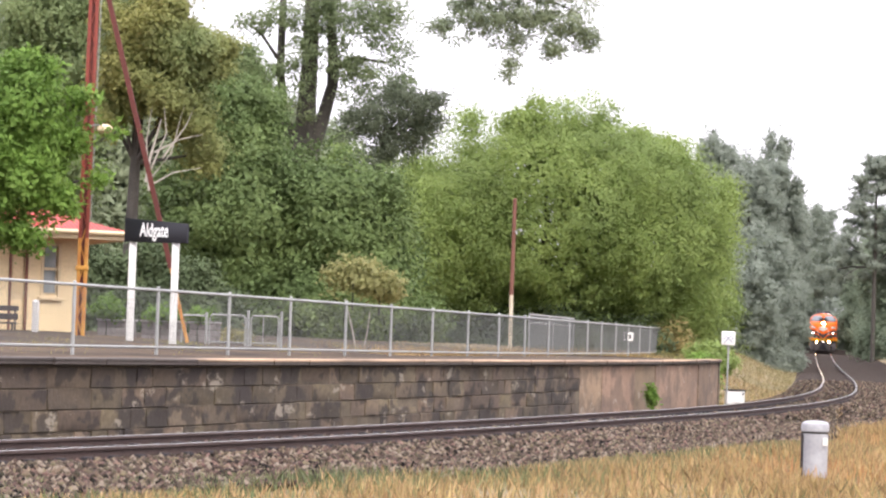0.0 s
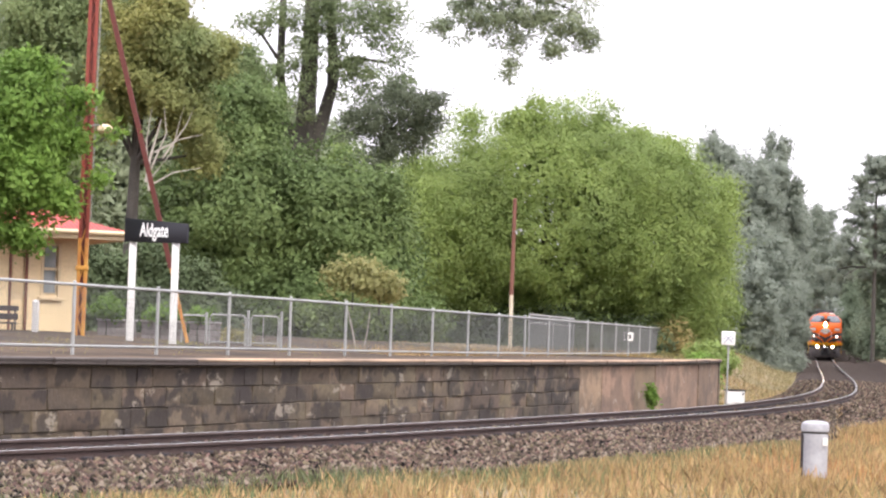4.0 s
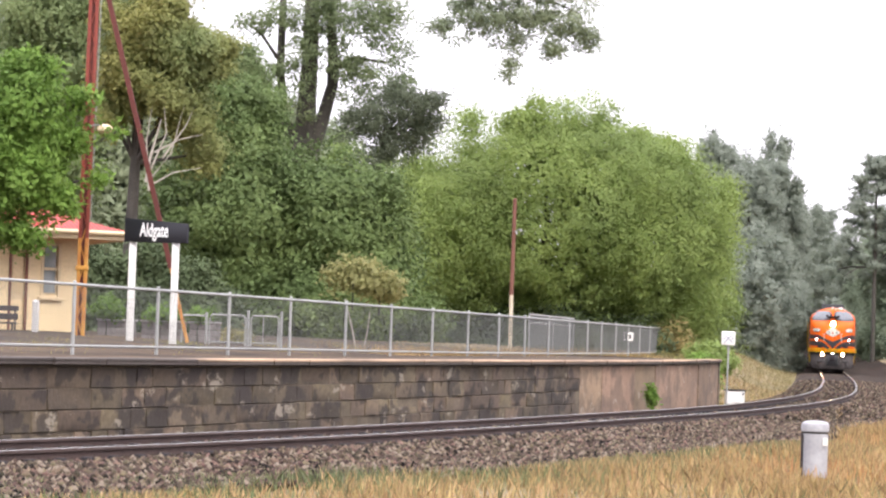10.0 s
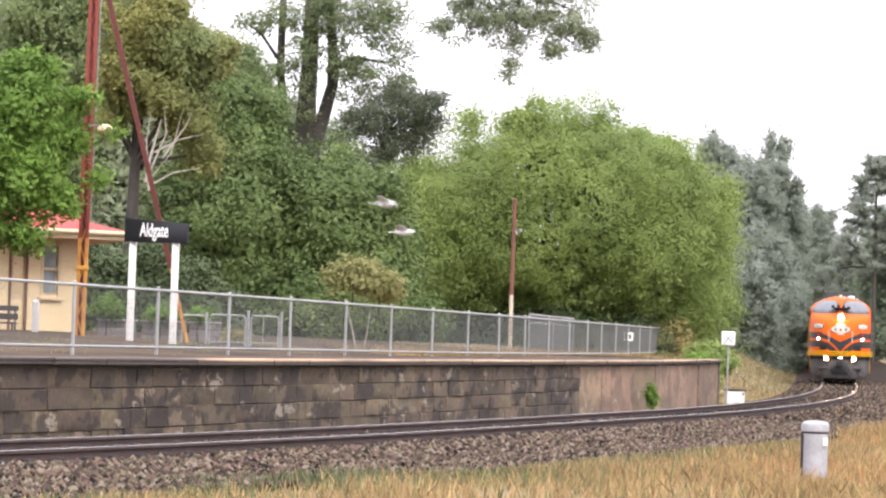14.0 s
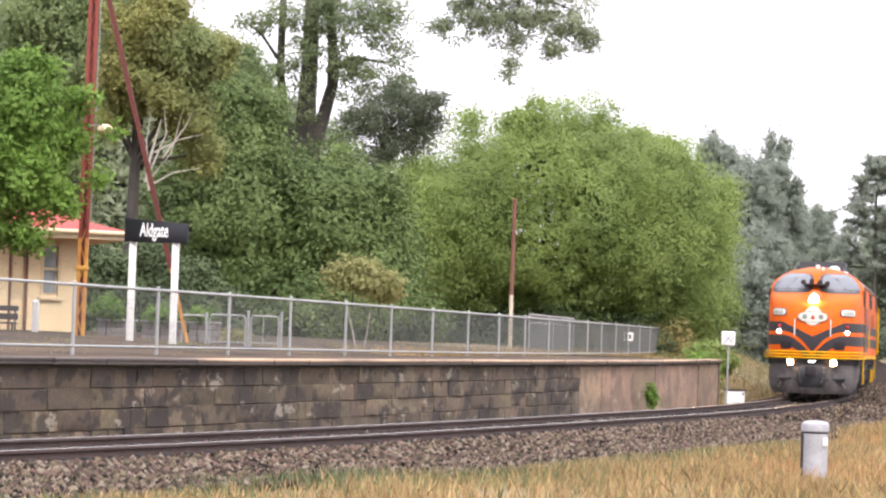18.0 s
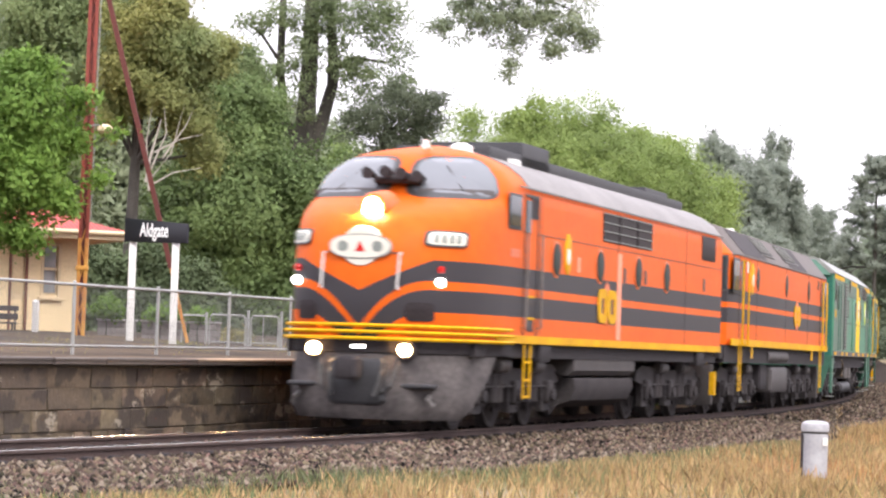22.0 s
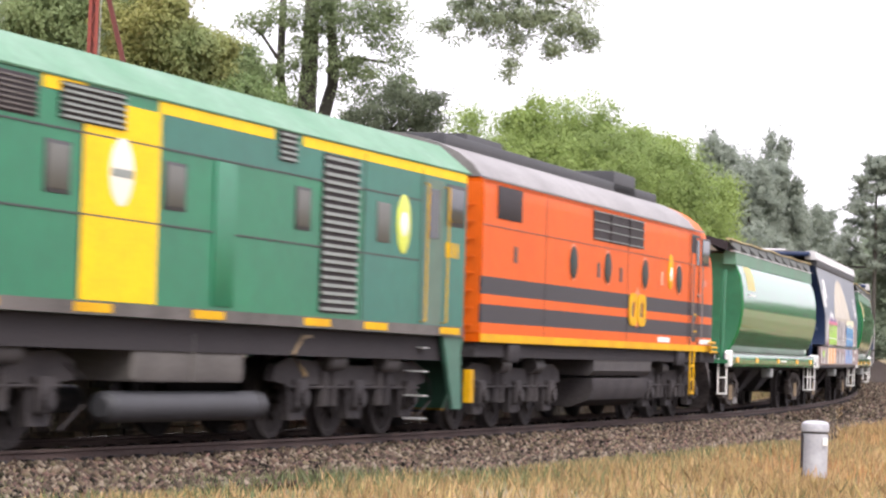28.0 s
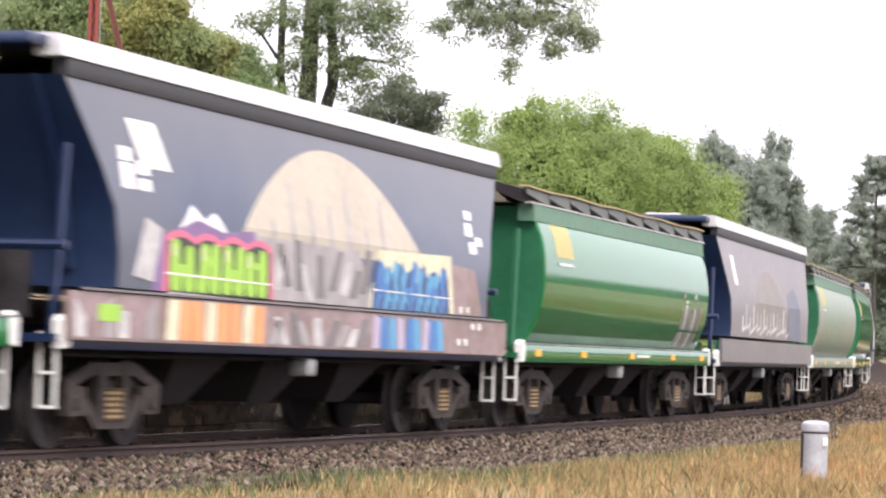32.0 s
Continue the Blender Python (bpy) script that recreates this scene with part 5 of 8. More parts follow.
def plant_pines():
    # tall hazy trees where the line disappears, with feathery upright tops
    k = 0
    for x, y, h, w, spires in ((17.6, 200, 15.5, 1.7, 5), (19.9, 202, 19.2, 1.9, 8), (21.9, 198, 17.2, 2.2, 6), (21.0, 206, 20.0, 1.6, 9), (23.0, 208, 19.4, 1.9, 9), (24.4, 212, 20.8, 2.1, 10), (25.8, 212, 17.6, 1.6, 7), (25.2, 206, 18.4, 1.7, 7), (26.7, 211, 16.2, 1.3, 6), (43.2, 345, 25.5, 2.4, 8), (44.9, 352, 24.6, 1.5, 8), (46.3, 356, 22.0, 1.0, 5), (40.8, 341, 26.0, 2.5, 7), (38.4, 338, 27.0, 2.6, 7), (21.6, 190, 12.6, 3.0, 4), (17.2, 184, 10.5, 3.2, 3),
                               (20.6, 186, 9.6, 2.4, 3), (26.2, 222, 15.0, 1.8, 4), (28.2, 236, 14.2, 2.0, 4), (24.6, 205, 9.4, 1.9, 3), (30.8, 262, 13.4, 2.2, 4), (13.0, 172, 9.0, 3.0, 3)):
        rng = random.Random(300 + k)
        blobs = [(x, y, h * .16, w * 1.1, w, h * .18), (x - w * .3, y, h * .34, w, w, h * .2), (x + w * .3, y, h * .5, w * .9, w, h * .2), (x, y, h * .68, w * .85, w * .8, h * .20)]
        for q in range(spires):
            sx = x + rng.uniform(-1, 1) * w * .75
            top = h * rng.uniform(.80, 1.0)
            blobs.append((sx, y + rng.uniform(-1, 1), top - h * .11, rng.uniform(.35, .6), .6, h * .12))
            for j in range(5):
                blobs.append((sx + rng.uniform(-.6, .6), y, top - h * rng.uniform(.04, .3), rng.uniform(.28, .5), .5, rng.uniform(.5, 1.0)))
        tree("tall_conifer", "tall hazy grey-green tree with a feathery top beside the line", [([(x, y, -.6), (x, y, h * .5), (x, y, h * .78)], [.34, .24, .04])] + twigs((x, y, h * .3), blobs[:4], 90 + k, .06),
             tufted(blobs[:4], 26, .3, .7, 110 + k, 1.6) + blobs[4:], 16000, 0.095, m_haze_pine, m_bark, 100 + k, 0.2, 0.55, "tall trees along the line")
        k += 1
    # two tall trees that meet over the line
    for j, (s, off, lean) in enumerate(((312, -5.0, 4.0), (318, 4.8, -5.0))):
        p = track(s, off, 0)
        blobs = [(p.x + lean * q * .25, p.y, p.z + 6.6 + 2.1 * q, 2.3 - .15 * q, 2, 1.5) for q in range(5)] + [(p.x, p.y, p.z + 3, 2.2, 2, 3), (p.x + lean * .95, p.y, p.z + 7.1, 3.1, 2, 1.1), (p.x + lean * .9, p.y, p.z + 8.6, 2.6, 2, 1.7), (p.x + lean * .9, p.y, p.z + 11.2, 2.6, 2, 1.8)]
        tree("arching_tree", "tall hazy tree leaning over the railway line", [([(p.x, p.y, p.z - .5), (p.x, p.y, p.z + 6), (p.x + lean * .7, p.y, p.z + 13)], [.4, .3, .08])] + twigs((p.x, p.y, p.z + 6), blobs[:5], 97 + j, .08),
             tufted(blobs, 26, .4, .9, 160 + j, 1.2), 16000, .12, m_haze_pine, m_bark, 165 + j, .28, .6, "trees over the line")
    # layered pine over the cutting
    rng = random.Random(3)
    x, y = 37.6, 240
    blobs = []
    for q in range(15):
        z = 10.2 + q * .72
        r = max(.7, 5.6 - q * .33) * rng.uniform(.70, 1.12)
        for j in range(5):
            g = rng.uniform(.15, 1.0)
            blobs.append((x - r * g, y + rng.uniform(-1, 1), z - .5 * g + rng.uniform(-.15, .25), rng.uniform(.5, 1.0), .8, rng.uniform(.16, .30)))
        for j in range(4):
            blobs.append((x + r * rng.uniform(0, 1.1), y + rng.uniform(-1, 1), z + rng.uniform(-.2, .4), rng.uniform(.8, 1.5), 1, rng.uniform(.22, .42)))
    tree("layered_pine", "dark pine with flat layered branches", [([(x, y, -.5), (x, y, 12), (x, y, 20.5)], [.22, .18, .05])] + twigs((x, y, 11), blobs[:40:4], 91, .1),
         blobs, 26000, .12, m_haze_pine, m_bark, 131, .17, .3)
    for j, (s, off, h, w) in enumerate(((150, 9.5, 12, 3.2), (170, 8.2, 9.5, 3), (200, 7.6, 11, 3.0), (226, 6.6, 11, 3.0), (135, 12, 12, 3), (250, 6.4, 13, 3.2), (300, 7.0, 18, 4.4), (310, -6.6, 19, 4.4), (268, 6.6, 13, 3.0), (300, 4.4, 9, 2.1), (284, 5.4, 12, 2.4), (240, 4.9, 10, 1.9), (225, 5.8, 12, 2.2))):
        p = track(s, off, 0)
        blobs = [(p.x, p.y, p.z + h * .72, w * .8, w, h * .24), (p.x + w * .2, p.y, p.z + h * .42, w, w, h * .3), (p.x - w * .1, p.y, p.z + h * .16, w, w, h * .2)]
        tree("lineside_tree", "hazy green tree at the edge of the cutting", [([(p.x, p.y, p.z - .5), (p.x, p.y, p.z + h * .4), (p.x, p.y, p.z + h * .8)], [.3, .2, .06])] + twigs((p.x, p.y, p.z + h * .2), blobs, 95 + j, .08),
             tufted(blobs, 22, .4, .9, 145 + j, 1.2), 14000, .12, m_haze_green, m_bark, 140 + j, .3, .6, "trees on the cutting")


def far_woods():
    """Closed wood behind everything, all round."""
    rng = np.random.default_rng(8)
    blobs = []
    for k in range(60):
        a = radians(-60 + 60 * k / 59) if k < 30 else radians(0 + 40 * (k - 30) / 29)
        r = rng.uniform(330, 360)
        blobs.append((r * math.sin(a), r * math.cos(a), rng.uniform(4, 8), 12, 8, rng.uniform(6, 9)))
    # the wood closes behind the last bend of the line
    for k in range(7):
        blobs.append((74 + 6 * k, 655 + 4 * (k % 2), 17, 6, 6, 15.5 - .8 * k))
    for k in range(4):
        blobs.append((69 + 5 * k, 445 + 6 * k, 13, 5, 6, 10))
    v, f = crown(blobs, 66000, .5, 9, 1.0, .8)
    tagged(new("far_woods", bulk("far_woods", v, f, m_haze_pine)), "continuous grey-green wood in the distance", "woods", kind="stuff")


def tree_belt():
    """The wooded side of the line behind the camera, which shades and mirrors in the train."""
    rng = np.random.default_rng(18)
    blobs = []
    for k in range(46):
        x = -95 + 4.2 * k
        h = rng.uniform(4.0, 6.5)
        blobs.append((x, -38 - .004 * x * x * .3 + rng.uniform(-4, 3), h, 4.2, 3.2, h * rng.uniform(.9, 1.15)))
    v, f = crown(blobs, 46000, .30, 19, .8, .75)
    tagged(new("tree_belt", bulk("tree_belt", v, f, m_garden)), "green tree belt on the near side of the line", "trees", kind="stuff")


def grass():
    rng = np.random.default_rng(12)
    for name, m, n, low, high, label in (("dry_grass", m_dry, 200000, .04, .17, "dry straw-coloured grass beside the ballast"), ("green_grass", m_green_blade, 34000, .05, .16, "thin green grass at the ballast's foot")):
        if name == "dry_grass":
            s = rng.uniform(0, 1, n) ** 1.3 * 68
            off = apron(s) - 0.1 + rng.gamma(1.6, 1.8, n) + 0.02 * np.clip(s - 22, 0, 60)
            left = rng.random(n) < .14
            s = np.where(left, rng.uniform(61, 100, n), s)
            off = np.where(left, -rng.uniform(2.2, 8, n), off)
        else:
            s = rng.uniform(0, 1, n) ** 1.2 * 22
            off = apron(s) - 0.05 + np.abs(rng.normal(0, .8, n)) - np.where(s < 6.5, rng.uniform(0, 1.9, n), 0)
            stray = rng.random(n) < .25
            off = np.where(stray, apron(s) + rng.uniform(.6, 6, n), off)
            s = np.where(stray, s * 2.5, s)
        if name == "dry_grass":
            gone = (s < 6.2) & (rng.random(n) < .6)
            s = np.where(gone, rng.uniform(7, 30, n), s)
            off = np.where(gone, apron(s) + rng.gamma(1.6, 1.8, n), off)
            thin = (s < 9) & (rng.random(n) < .4)
            off = np.where(thin, off + 2.5, off)
        patch = np.sin(s * 1.7 + off) * np.cos(off * 2.1 - s * .6)
        keep = rng.random(n) < .55 + .5 * patch
        s, off = s[keep], off[keep]
        n = len(s)
        base = tracks(s, off, ground_height(s, off) - .01)
        h = rng.uniform(low, high, n) * (1 + .35 * np.sin(s * .8) * np.sin(off * 1.3)) * np.where(off > 3.6, 1.25, .8)
        a = rng.uniform(0, 6.28, n)
        w = rng.uniform(.003, .011, n)
        side = np.stack([np.cos(a) * w, np.sin(a) * w, 0 * a], -1)
        lean = np.stack([rng.normal(0, .26, n) * h, rng.normal(0, .26, n) * h, h], -1)
        v = np.stack([base - side, base + side, base + side * .7 + lean * .55, base + lean * np.array([1.25, 1.25, 1]), base - side * .7 + lean * .55], 1)
        tagged(new(name, bulk(name, v.reshape(-1, 3), np.arange(n * 5).reshape(n, 5), m)), label, "grass", kind="stuff")
    # reddish seeding grass round the pillar
    n = 9000
    s, off = rng.uniform(8, 44, n), rng.uniform(0, 5.5, n)
    off = apron(s) + .5 + off
    keep = rng.random(n) < np.clip(.15 + .6 * np.sin(s * .55 + 1.0) * np.sin(off * 1.1) + .02 * s, 0, 1)
    s, off = s[keep], off[keep]
    n = len(s)
    base = tracks(s, off, ground_height(s, off) - .01)
    h, a = rng.uniform(.10, .24, n), rng.uniform(0, 6.28, n)
    side = np.stack([np.cos(a) * .006, np.sin(a) * .006, 0 * a], -1)
    lean = np.stack([rng.normal(0, .16, n) * h, rng.normal(0, .16, n) * h, h], -1)
    v = np.stack([base - side * .4, base + side * .4, base + side + lean * .75, base + lean, base - side + lean * .75], 1)
    tagged(new("seed_grass", bulk("seed_grass", v.reshape(-1, 3), np.arange(n * 5).reshape(n, 5), m_seed)), "reddish-brown seeding grass stalks near the grey pillar", "grass", kind="stuff")
    # longer dry grass on the banks beyond the platform
    n = 26000
    s = rng.uniform(60, 170, n)
    off = np.where(rng.random(n) < .6, -rng.uniform(2.3, 9, n), rng.uniform(5.2, 14, n))
    base = tracks(s, off, ground_height(s, off) - .01)
    h, a = rng.uniform(.08, .28, n) * (1 + .5 * np.sin(s * .7) * np.sin(off * 1.1)), rng.uniform(0, 6.28, n)
    side = np.stack([np.cos(a) * .014, np.sin(a) * .014, 0 * a], -1)
    lean = np.stack([rng.normal(0, .4, n) * h, rng.normal(0, .4, n) * h, h], -1)
    v = np.stack([base - side, base + side, base + lean], 1)
    tagged(new("bank_grass", bulk("bank_grass", v.reshape(-1, 3), np.arange(n * 3).reshape(n, 3), m_bank)), "longer dry grass on the banks along the line", "grass", kind="stuff")
    # sparse tufts on the old platform
    n = 9000
    s, off = rng.uniform(18, 60, n), -rng.normal(9.2, 1.3, n)
    keep = (np.sin(s * 1.3) + np.cos(off * 2.2 + s) + rng.normal(0, .5, n)) > .9
    s, off = s[keep], off[keep]
    n = len(s)
    base = tracks(s, off, platform_height(s, off) - .005)
    h, a = rng.uniform(.03, .11, n), rng.uniform(0, 6.28, n)
    side = np.stack([np.cos(a) * .006, np.sin(a) * .006, 0 * a], -1)
    lean = np.stack([rng.normal(0, .4, n) * h, rng.normal(0, .4, n) * h, h], -1)
    v = np.stack([base - side, base + side, base + lean], 1)
    tagged(new("platform_weeds", bulk("platform_weeds", v.reshape(-1, 3), np.arange(n * 3).reshape(n, 3), m_yellowing)), "sparse yellow-green weeds on the old platform", "grass", kind="stuff")
    # dry grass along the foot of the fence
    n = 16000
    s = rng.uniform(38, 94, n)
    off = fence_off(s) - rng.gamma(1.5, .55, n)
    keep = rng.random(n) < np.clip(.45 + .5 * np.sin(s * .45) + .3 * np.sin(s * 1.9 + off), .03, 1)
    s, off = s[keep], off[keep]
    n = len(s)
    base = tracks(s, off, platform_height(s, off) - .01)
    h, a = rng.uniform(.05, .22, n), rng.uniform(0, 6.28, n)
    side = np.stack([np.cos(a) * .009, np.sin(a) * .009, 0 * a], -1)
    lean = np.stack([rng.normal(0, .4, n) * h, rng.normal(0, .4, n) * h, h], -1)
    v = np.stack([base - side, base + side, base + lean], 1)
    tagged(new("fence_grass", bulk("fence_grass", v.reshape(-1, 3), np.arange(n * 3).reshape(n, 3), m_dry)), "dry straw-coloured grass at the foot of the fence", "grass", kind="stuff")
    # thin seeding stalk by the pillar
    stalk = thing("seeding_stalk", "thin dry seeding stalk standing in the grass", "weed")
    part("stem", Shape().tube([(4.35, 30.3, -.2), (4.36, 30.3, .3), (4.40, 30.3, .62)], [.004, .003, .002], 5), m_spring, stalk)
    for k in range(6):
        part("seed_head", Shape().tube([(4.38 + .02 * (k % 3), 30.3, .5 + .02 * k), (4.40 + .03 * (k % 3 - 1), 30.3, .54 + .022 * k)], [.003, .009], 5), m_spring, stalk)


plant_trees()
plant_pines()
far_woods()
tree_belt()
grass()


# ---------------------------------------------------------------- train: running gear
def wheelset(parent, x, r, name="wheelset"):
    sh = Shape()
    n = 28
    for side in (-1, 1):
        prof = [(0.66, r + .028), (0.69, r + .028), (0.70, r), (0.80, r - .004), (0.80, r - .07), (0.775, r - .09), (0.765, .19), (0.80, .17), (0.80, 0.0)]
        rings = [[(q * math.cos(2 * math.pi * k / n), side * y, q * math.sin(2 * math.pi * k / n)) for k in range(n)] for y, q in prof[:-1]]
        sh.rings(rings)
    sh.tube([(0, -1.0, 0), (0, 1.0, 0)], .085, 12)
    for side in (-1, 1):
        for k in range(6):
            a = k * math.pi / 3
            sh.tube([(.28 * math.cos(a), side * .755, .28 * math.sin(a)), (.28 * math.cos(a), side * .79, .28 * math.sin(a))], .035, 6)
    ob = part(name, sh, m_wheel, parent, "worn steel wheels on an axle")
    ob.matrix_parent_inverse = Matrix.Translation((x, 0, r))
    return ob


WHEELS = []


def loco_bogie(parent, x, gap=1.95):
    # The centre box is deep and dark to imitate shade behind the wheels.
    bg = part("bogie", Shape().box(x - gap - .2, x + gap + .2, -.5, .5, .24, .95, .03).box(x - .35, x + .35, -1.0, 1.0, .5, .78, .03), m_under, parent, "grimy three-axle bogie")
    for side in (-1, 1):
        out = [(-gap - .78, .70)]
        for ax in (-gap, 0, gap):
            out += [(ax - .40, .66), (ax - .30, .56), (ax - .24, .24), (ax + .24, .24), (ax + .30, .56), (ax + .40, .66)]
        out += [(gap + .78, .70), (gap + .70, .88), (gap + .3, .98), (.5, .90), (-.5, .90), (-gap - .3, .98), (-gap - .70, .88)]
        part("side_frame", Shape().prism([(x + a, b) for a, b in out], "y", side * 1.02, side * 1.13), m_bogie, bg)
        for k in (-1, 0, 1):
            ax = x + k * gap
            part("axle_box", Shape().box(ax - .17, ax + .17, min(side * 1.02, side * 1.22), max(side * 1.02, side * 1.22), .36, .72, .03).tube([(ax, side * 1.2, .5), (ax, side * 1.27, .5)], .10, 10), m_bogie, bg)
        for k in (-.5, .5):
            cx = x + k * gap
            for dx in (-.16, .16):
                part("coil_spring", Shape().tube([(cx + dx, side * 1.12, .40 + .0 * dx), (cx + dx, side * 1.12, .84)], .085, 10), m_bogie, bg)
            part("brake_cylinder", Shape().tube([(cx - .30, side * 1.17, .95), (cx + .22, side * 1.17, .95), (cx + .26, side * 1.17, .95)], [.125, .125, .08], 12), m_tank, bg)
        part("sand_pipe", Shape().tube([(x - gap - .55, side * 1.14, .85), (x - gap - .85, side * 1.16, .72), (x - gap - .95, side * 1.14, .45), (x - gap - .7, side * 1.0, .18)], .016, 6), m_bogie, bg)
        part("brake_rod", Shape().tube([(x - gap - .4, side * 1.16, .63), (x + gap + .4, side * 1.16, .63)], .02, 6), m_bogie, bg)
    for k in (-1, 0, 1):
        WHEELS.append((wheelset(bg, x + k * gap, .51), .51))
    return bg


def wagon_bogie(parent, x):
    bg = part("bogie", Shape().box(x - .18, x + .18, -1.0, 1.0, .5, .8, .03), m_under, parent, "two-axle wagon bogie with exposed springs")
    gap = .89
    for side in (-1, 1):
        frame_sh = Shape()
        for lift, outline in enumerate(([(-gap - .24, .56), (-gap - .20, .68), (-.55, .87), (.55, .87), (gap + .20, .68), (gap + .24, .56), (.5, .74), (-.5, .74)],
                        [(-gap - .05, .60), (-gap + .10, .62), (-.36, .32), (.36, .32), (gap - .10, .62), (gap + .05, .60), (.42, .20), (-.42, .20)],
                        [(-.36, .28), (-.22, .28), (-.22, .80), (-.36, .80)], [(.22, .28), (.36, .28), (.36, .80), (.22, .80)],
                        [(-gap - .19, .34), (-gap + .19, .34), (-gap + .22, .62), (-gap - .24, .66)], [(gap - .19, .34), (gap + .19, .34), (gap + .24, .66), (gap - .22, .62)])):
            frame_sh.prism([(x + a, b) for a, b in outline], "y", side * .98, side * (1.08 + .004 * lift))
        part("side_frame", frame_sh, m_truss, bg, "cast open-truss side frame")
        for dx in (-.14, .0, .14):
            part("coil_spring", Shape().tube([(x + dx, side * 1.06, .28 + .03 * q) for q in range(12)], [.068 if q % 2 else .045 for q in range(12)], 8), m_spring, bg, "rusty coil spring")
        for k in (-1, 1):
            part("axle_cap", Shape().tube([(x + k * gap, side * 1.05, .46), (x + k * gap, side * 1.13, .46)], [.085, .07], 10), m_bogie, bg)
    for k in (-1, 1):
        WHEELS.append((wheelset(bg, x + k * gap, .46), .46))
    return bg


def coupler(parent, x, way):
    part("coupler", Shape().box(min(x, x + way * .45), max(x, x + way * .45), -.10, .10, .74, .98, .03).box(min(x + way * .40, x + way * .66), max(x + way * .40, x + way * .66), -.17, .17, .70, 1.02, .05), m_under, parent, "knuckle coupler")
    for y in (-.38, .38):
        part("air_hose", Shape().tube([(x, y, .95), (x + way * .22, y, .78), (x + way * .3, y * .8, .48)], .028, 7), m_rubber, parent)


def grab(parent, p, q, out=(0, .07, 0), m=None, r=.014):
    p, q, o = Vector(p), Vector(q), Vector(out)
    part("handrail", Shape().tube([p, p + o, q + o, q], r, 6), m or m_gold, parent)


# ---------------------------------------------------------------- train: bulldog-nosed locomotive
NOSE_Z = [1.27, 1.7, 2.3, 2.7, 2.95, 3.10, 3.22, 3.30, 3.35, 3.6, 3.88, 3.98, 4.08, 4.15, 4.19]
NOSE_X = [9.40, 9.47, 9.42, 9.30, 9.08, 8.80, 8.40, 8.05, 7.90, 7.66, 7.35, 7.15, 6.75, 6.35, 6.0]
SIDE_Z = [1.27, 3.40, 3.56, 3.74, 3.90, 4.02, 4.10, 4.15, 4.19]
SIDE_Y = [1.48, 1.48, 1.44, 1.30, 1.08, 0.80, 0.54, 0.32, 0.02]
SHOULDER = 6.75


def nose(z, a, out=0.0):
    """A point of the nose at height z; a runs from 0 at the camera side over 0.5 in the middle to 1."""
    xf, w = float(np.interp(z, NOSE_Z, NOSE_X)), float(np.interp(z, SIDE_Z, SIDE_Y))
    back = min(SHOULDER, xf - .35)
    t = math.pi * a
    e = 2 / 2.7
    c, s = math.cos(t), math.sin(t)
    return Vector((back + (xf - back + out) * abs(s) ** e, (w + out) * math.copysign(abs(c) ** e, c), z))


def patch(z0, z1, a0, a1, out, nz=8, na=10, inset=0.0):
    """A plate that follows the nose, with rounded corners."""
    pts = []
    m = 2 * (nz + na)
    rim = []
    for k in range(40):
        t = 2 * math.pi * k / 40
        c, s = math.cos(t), math.sin(t)
        u = math.copysign(abs(c) ** .36, c)
        v = math.copysign(abs(s) ** .36, s)
        rim.append((u, v))
    rings = []
    for r, o in ((1.0, out * .2), (1.0, out), (.66, out), (.33, out), (.02, out)):
        rings.append([nose((z0 + z1) / 2 + (z1 - z0) / 2 * v * r, (a0 + a1) / 2 + (a1 - a0) / 2 * u * r, o) for u, v in rim])
    return Shape().rings(rings, cap=False)


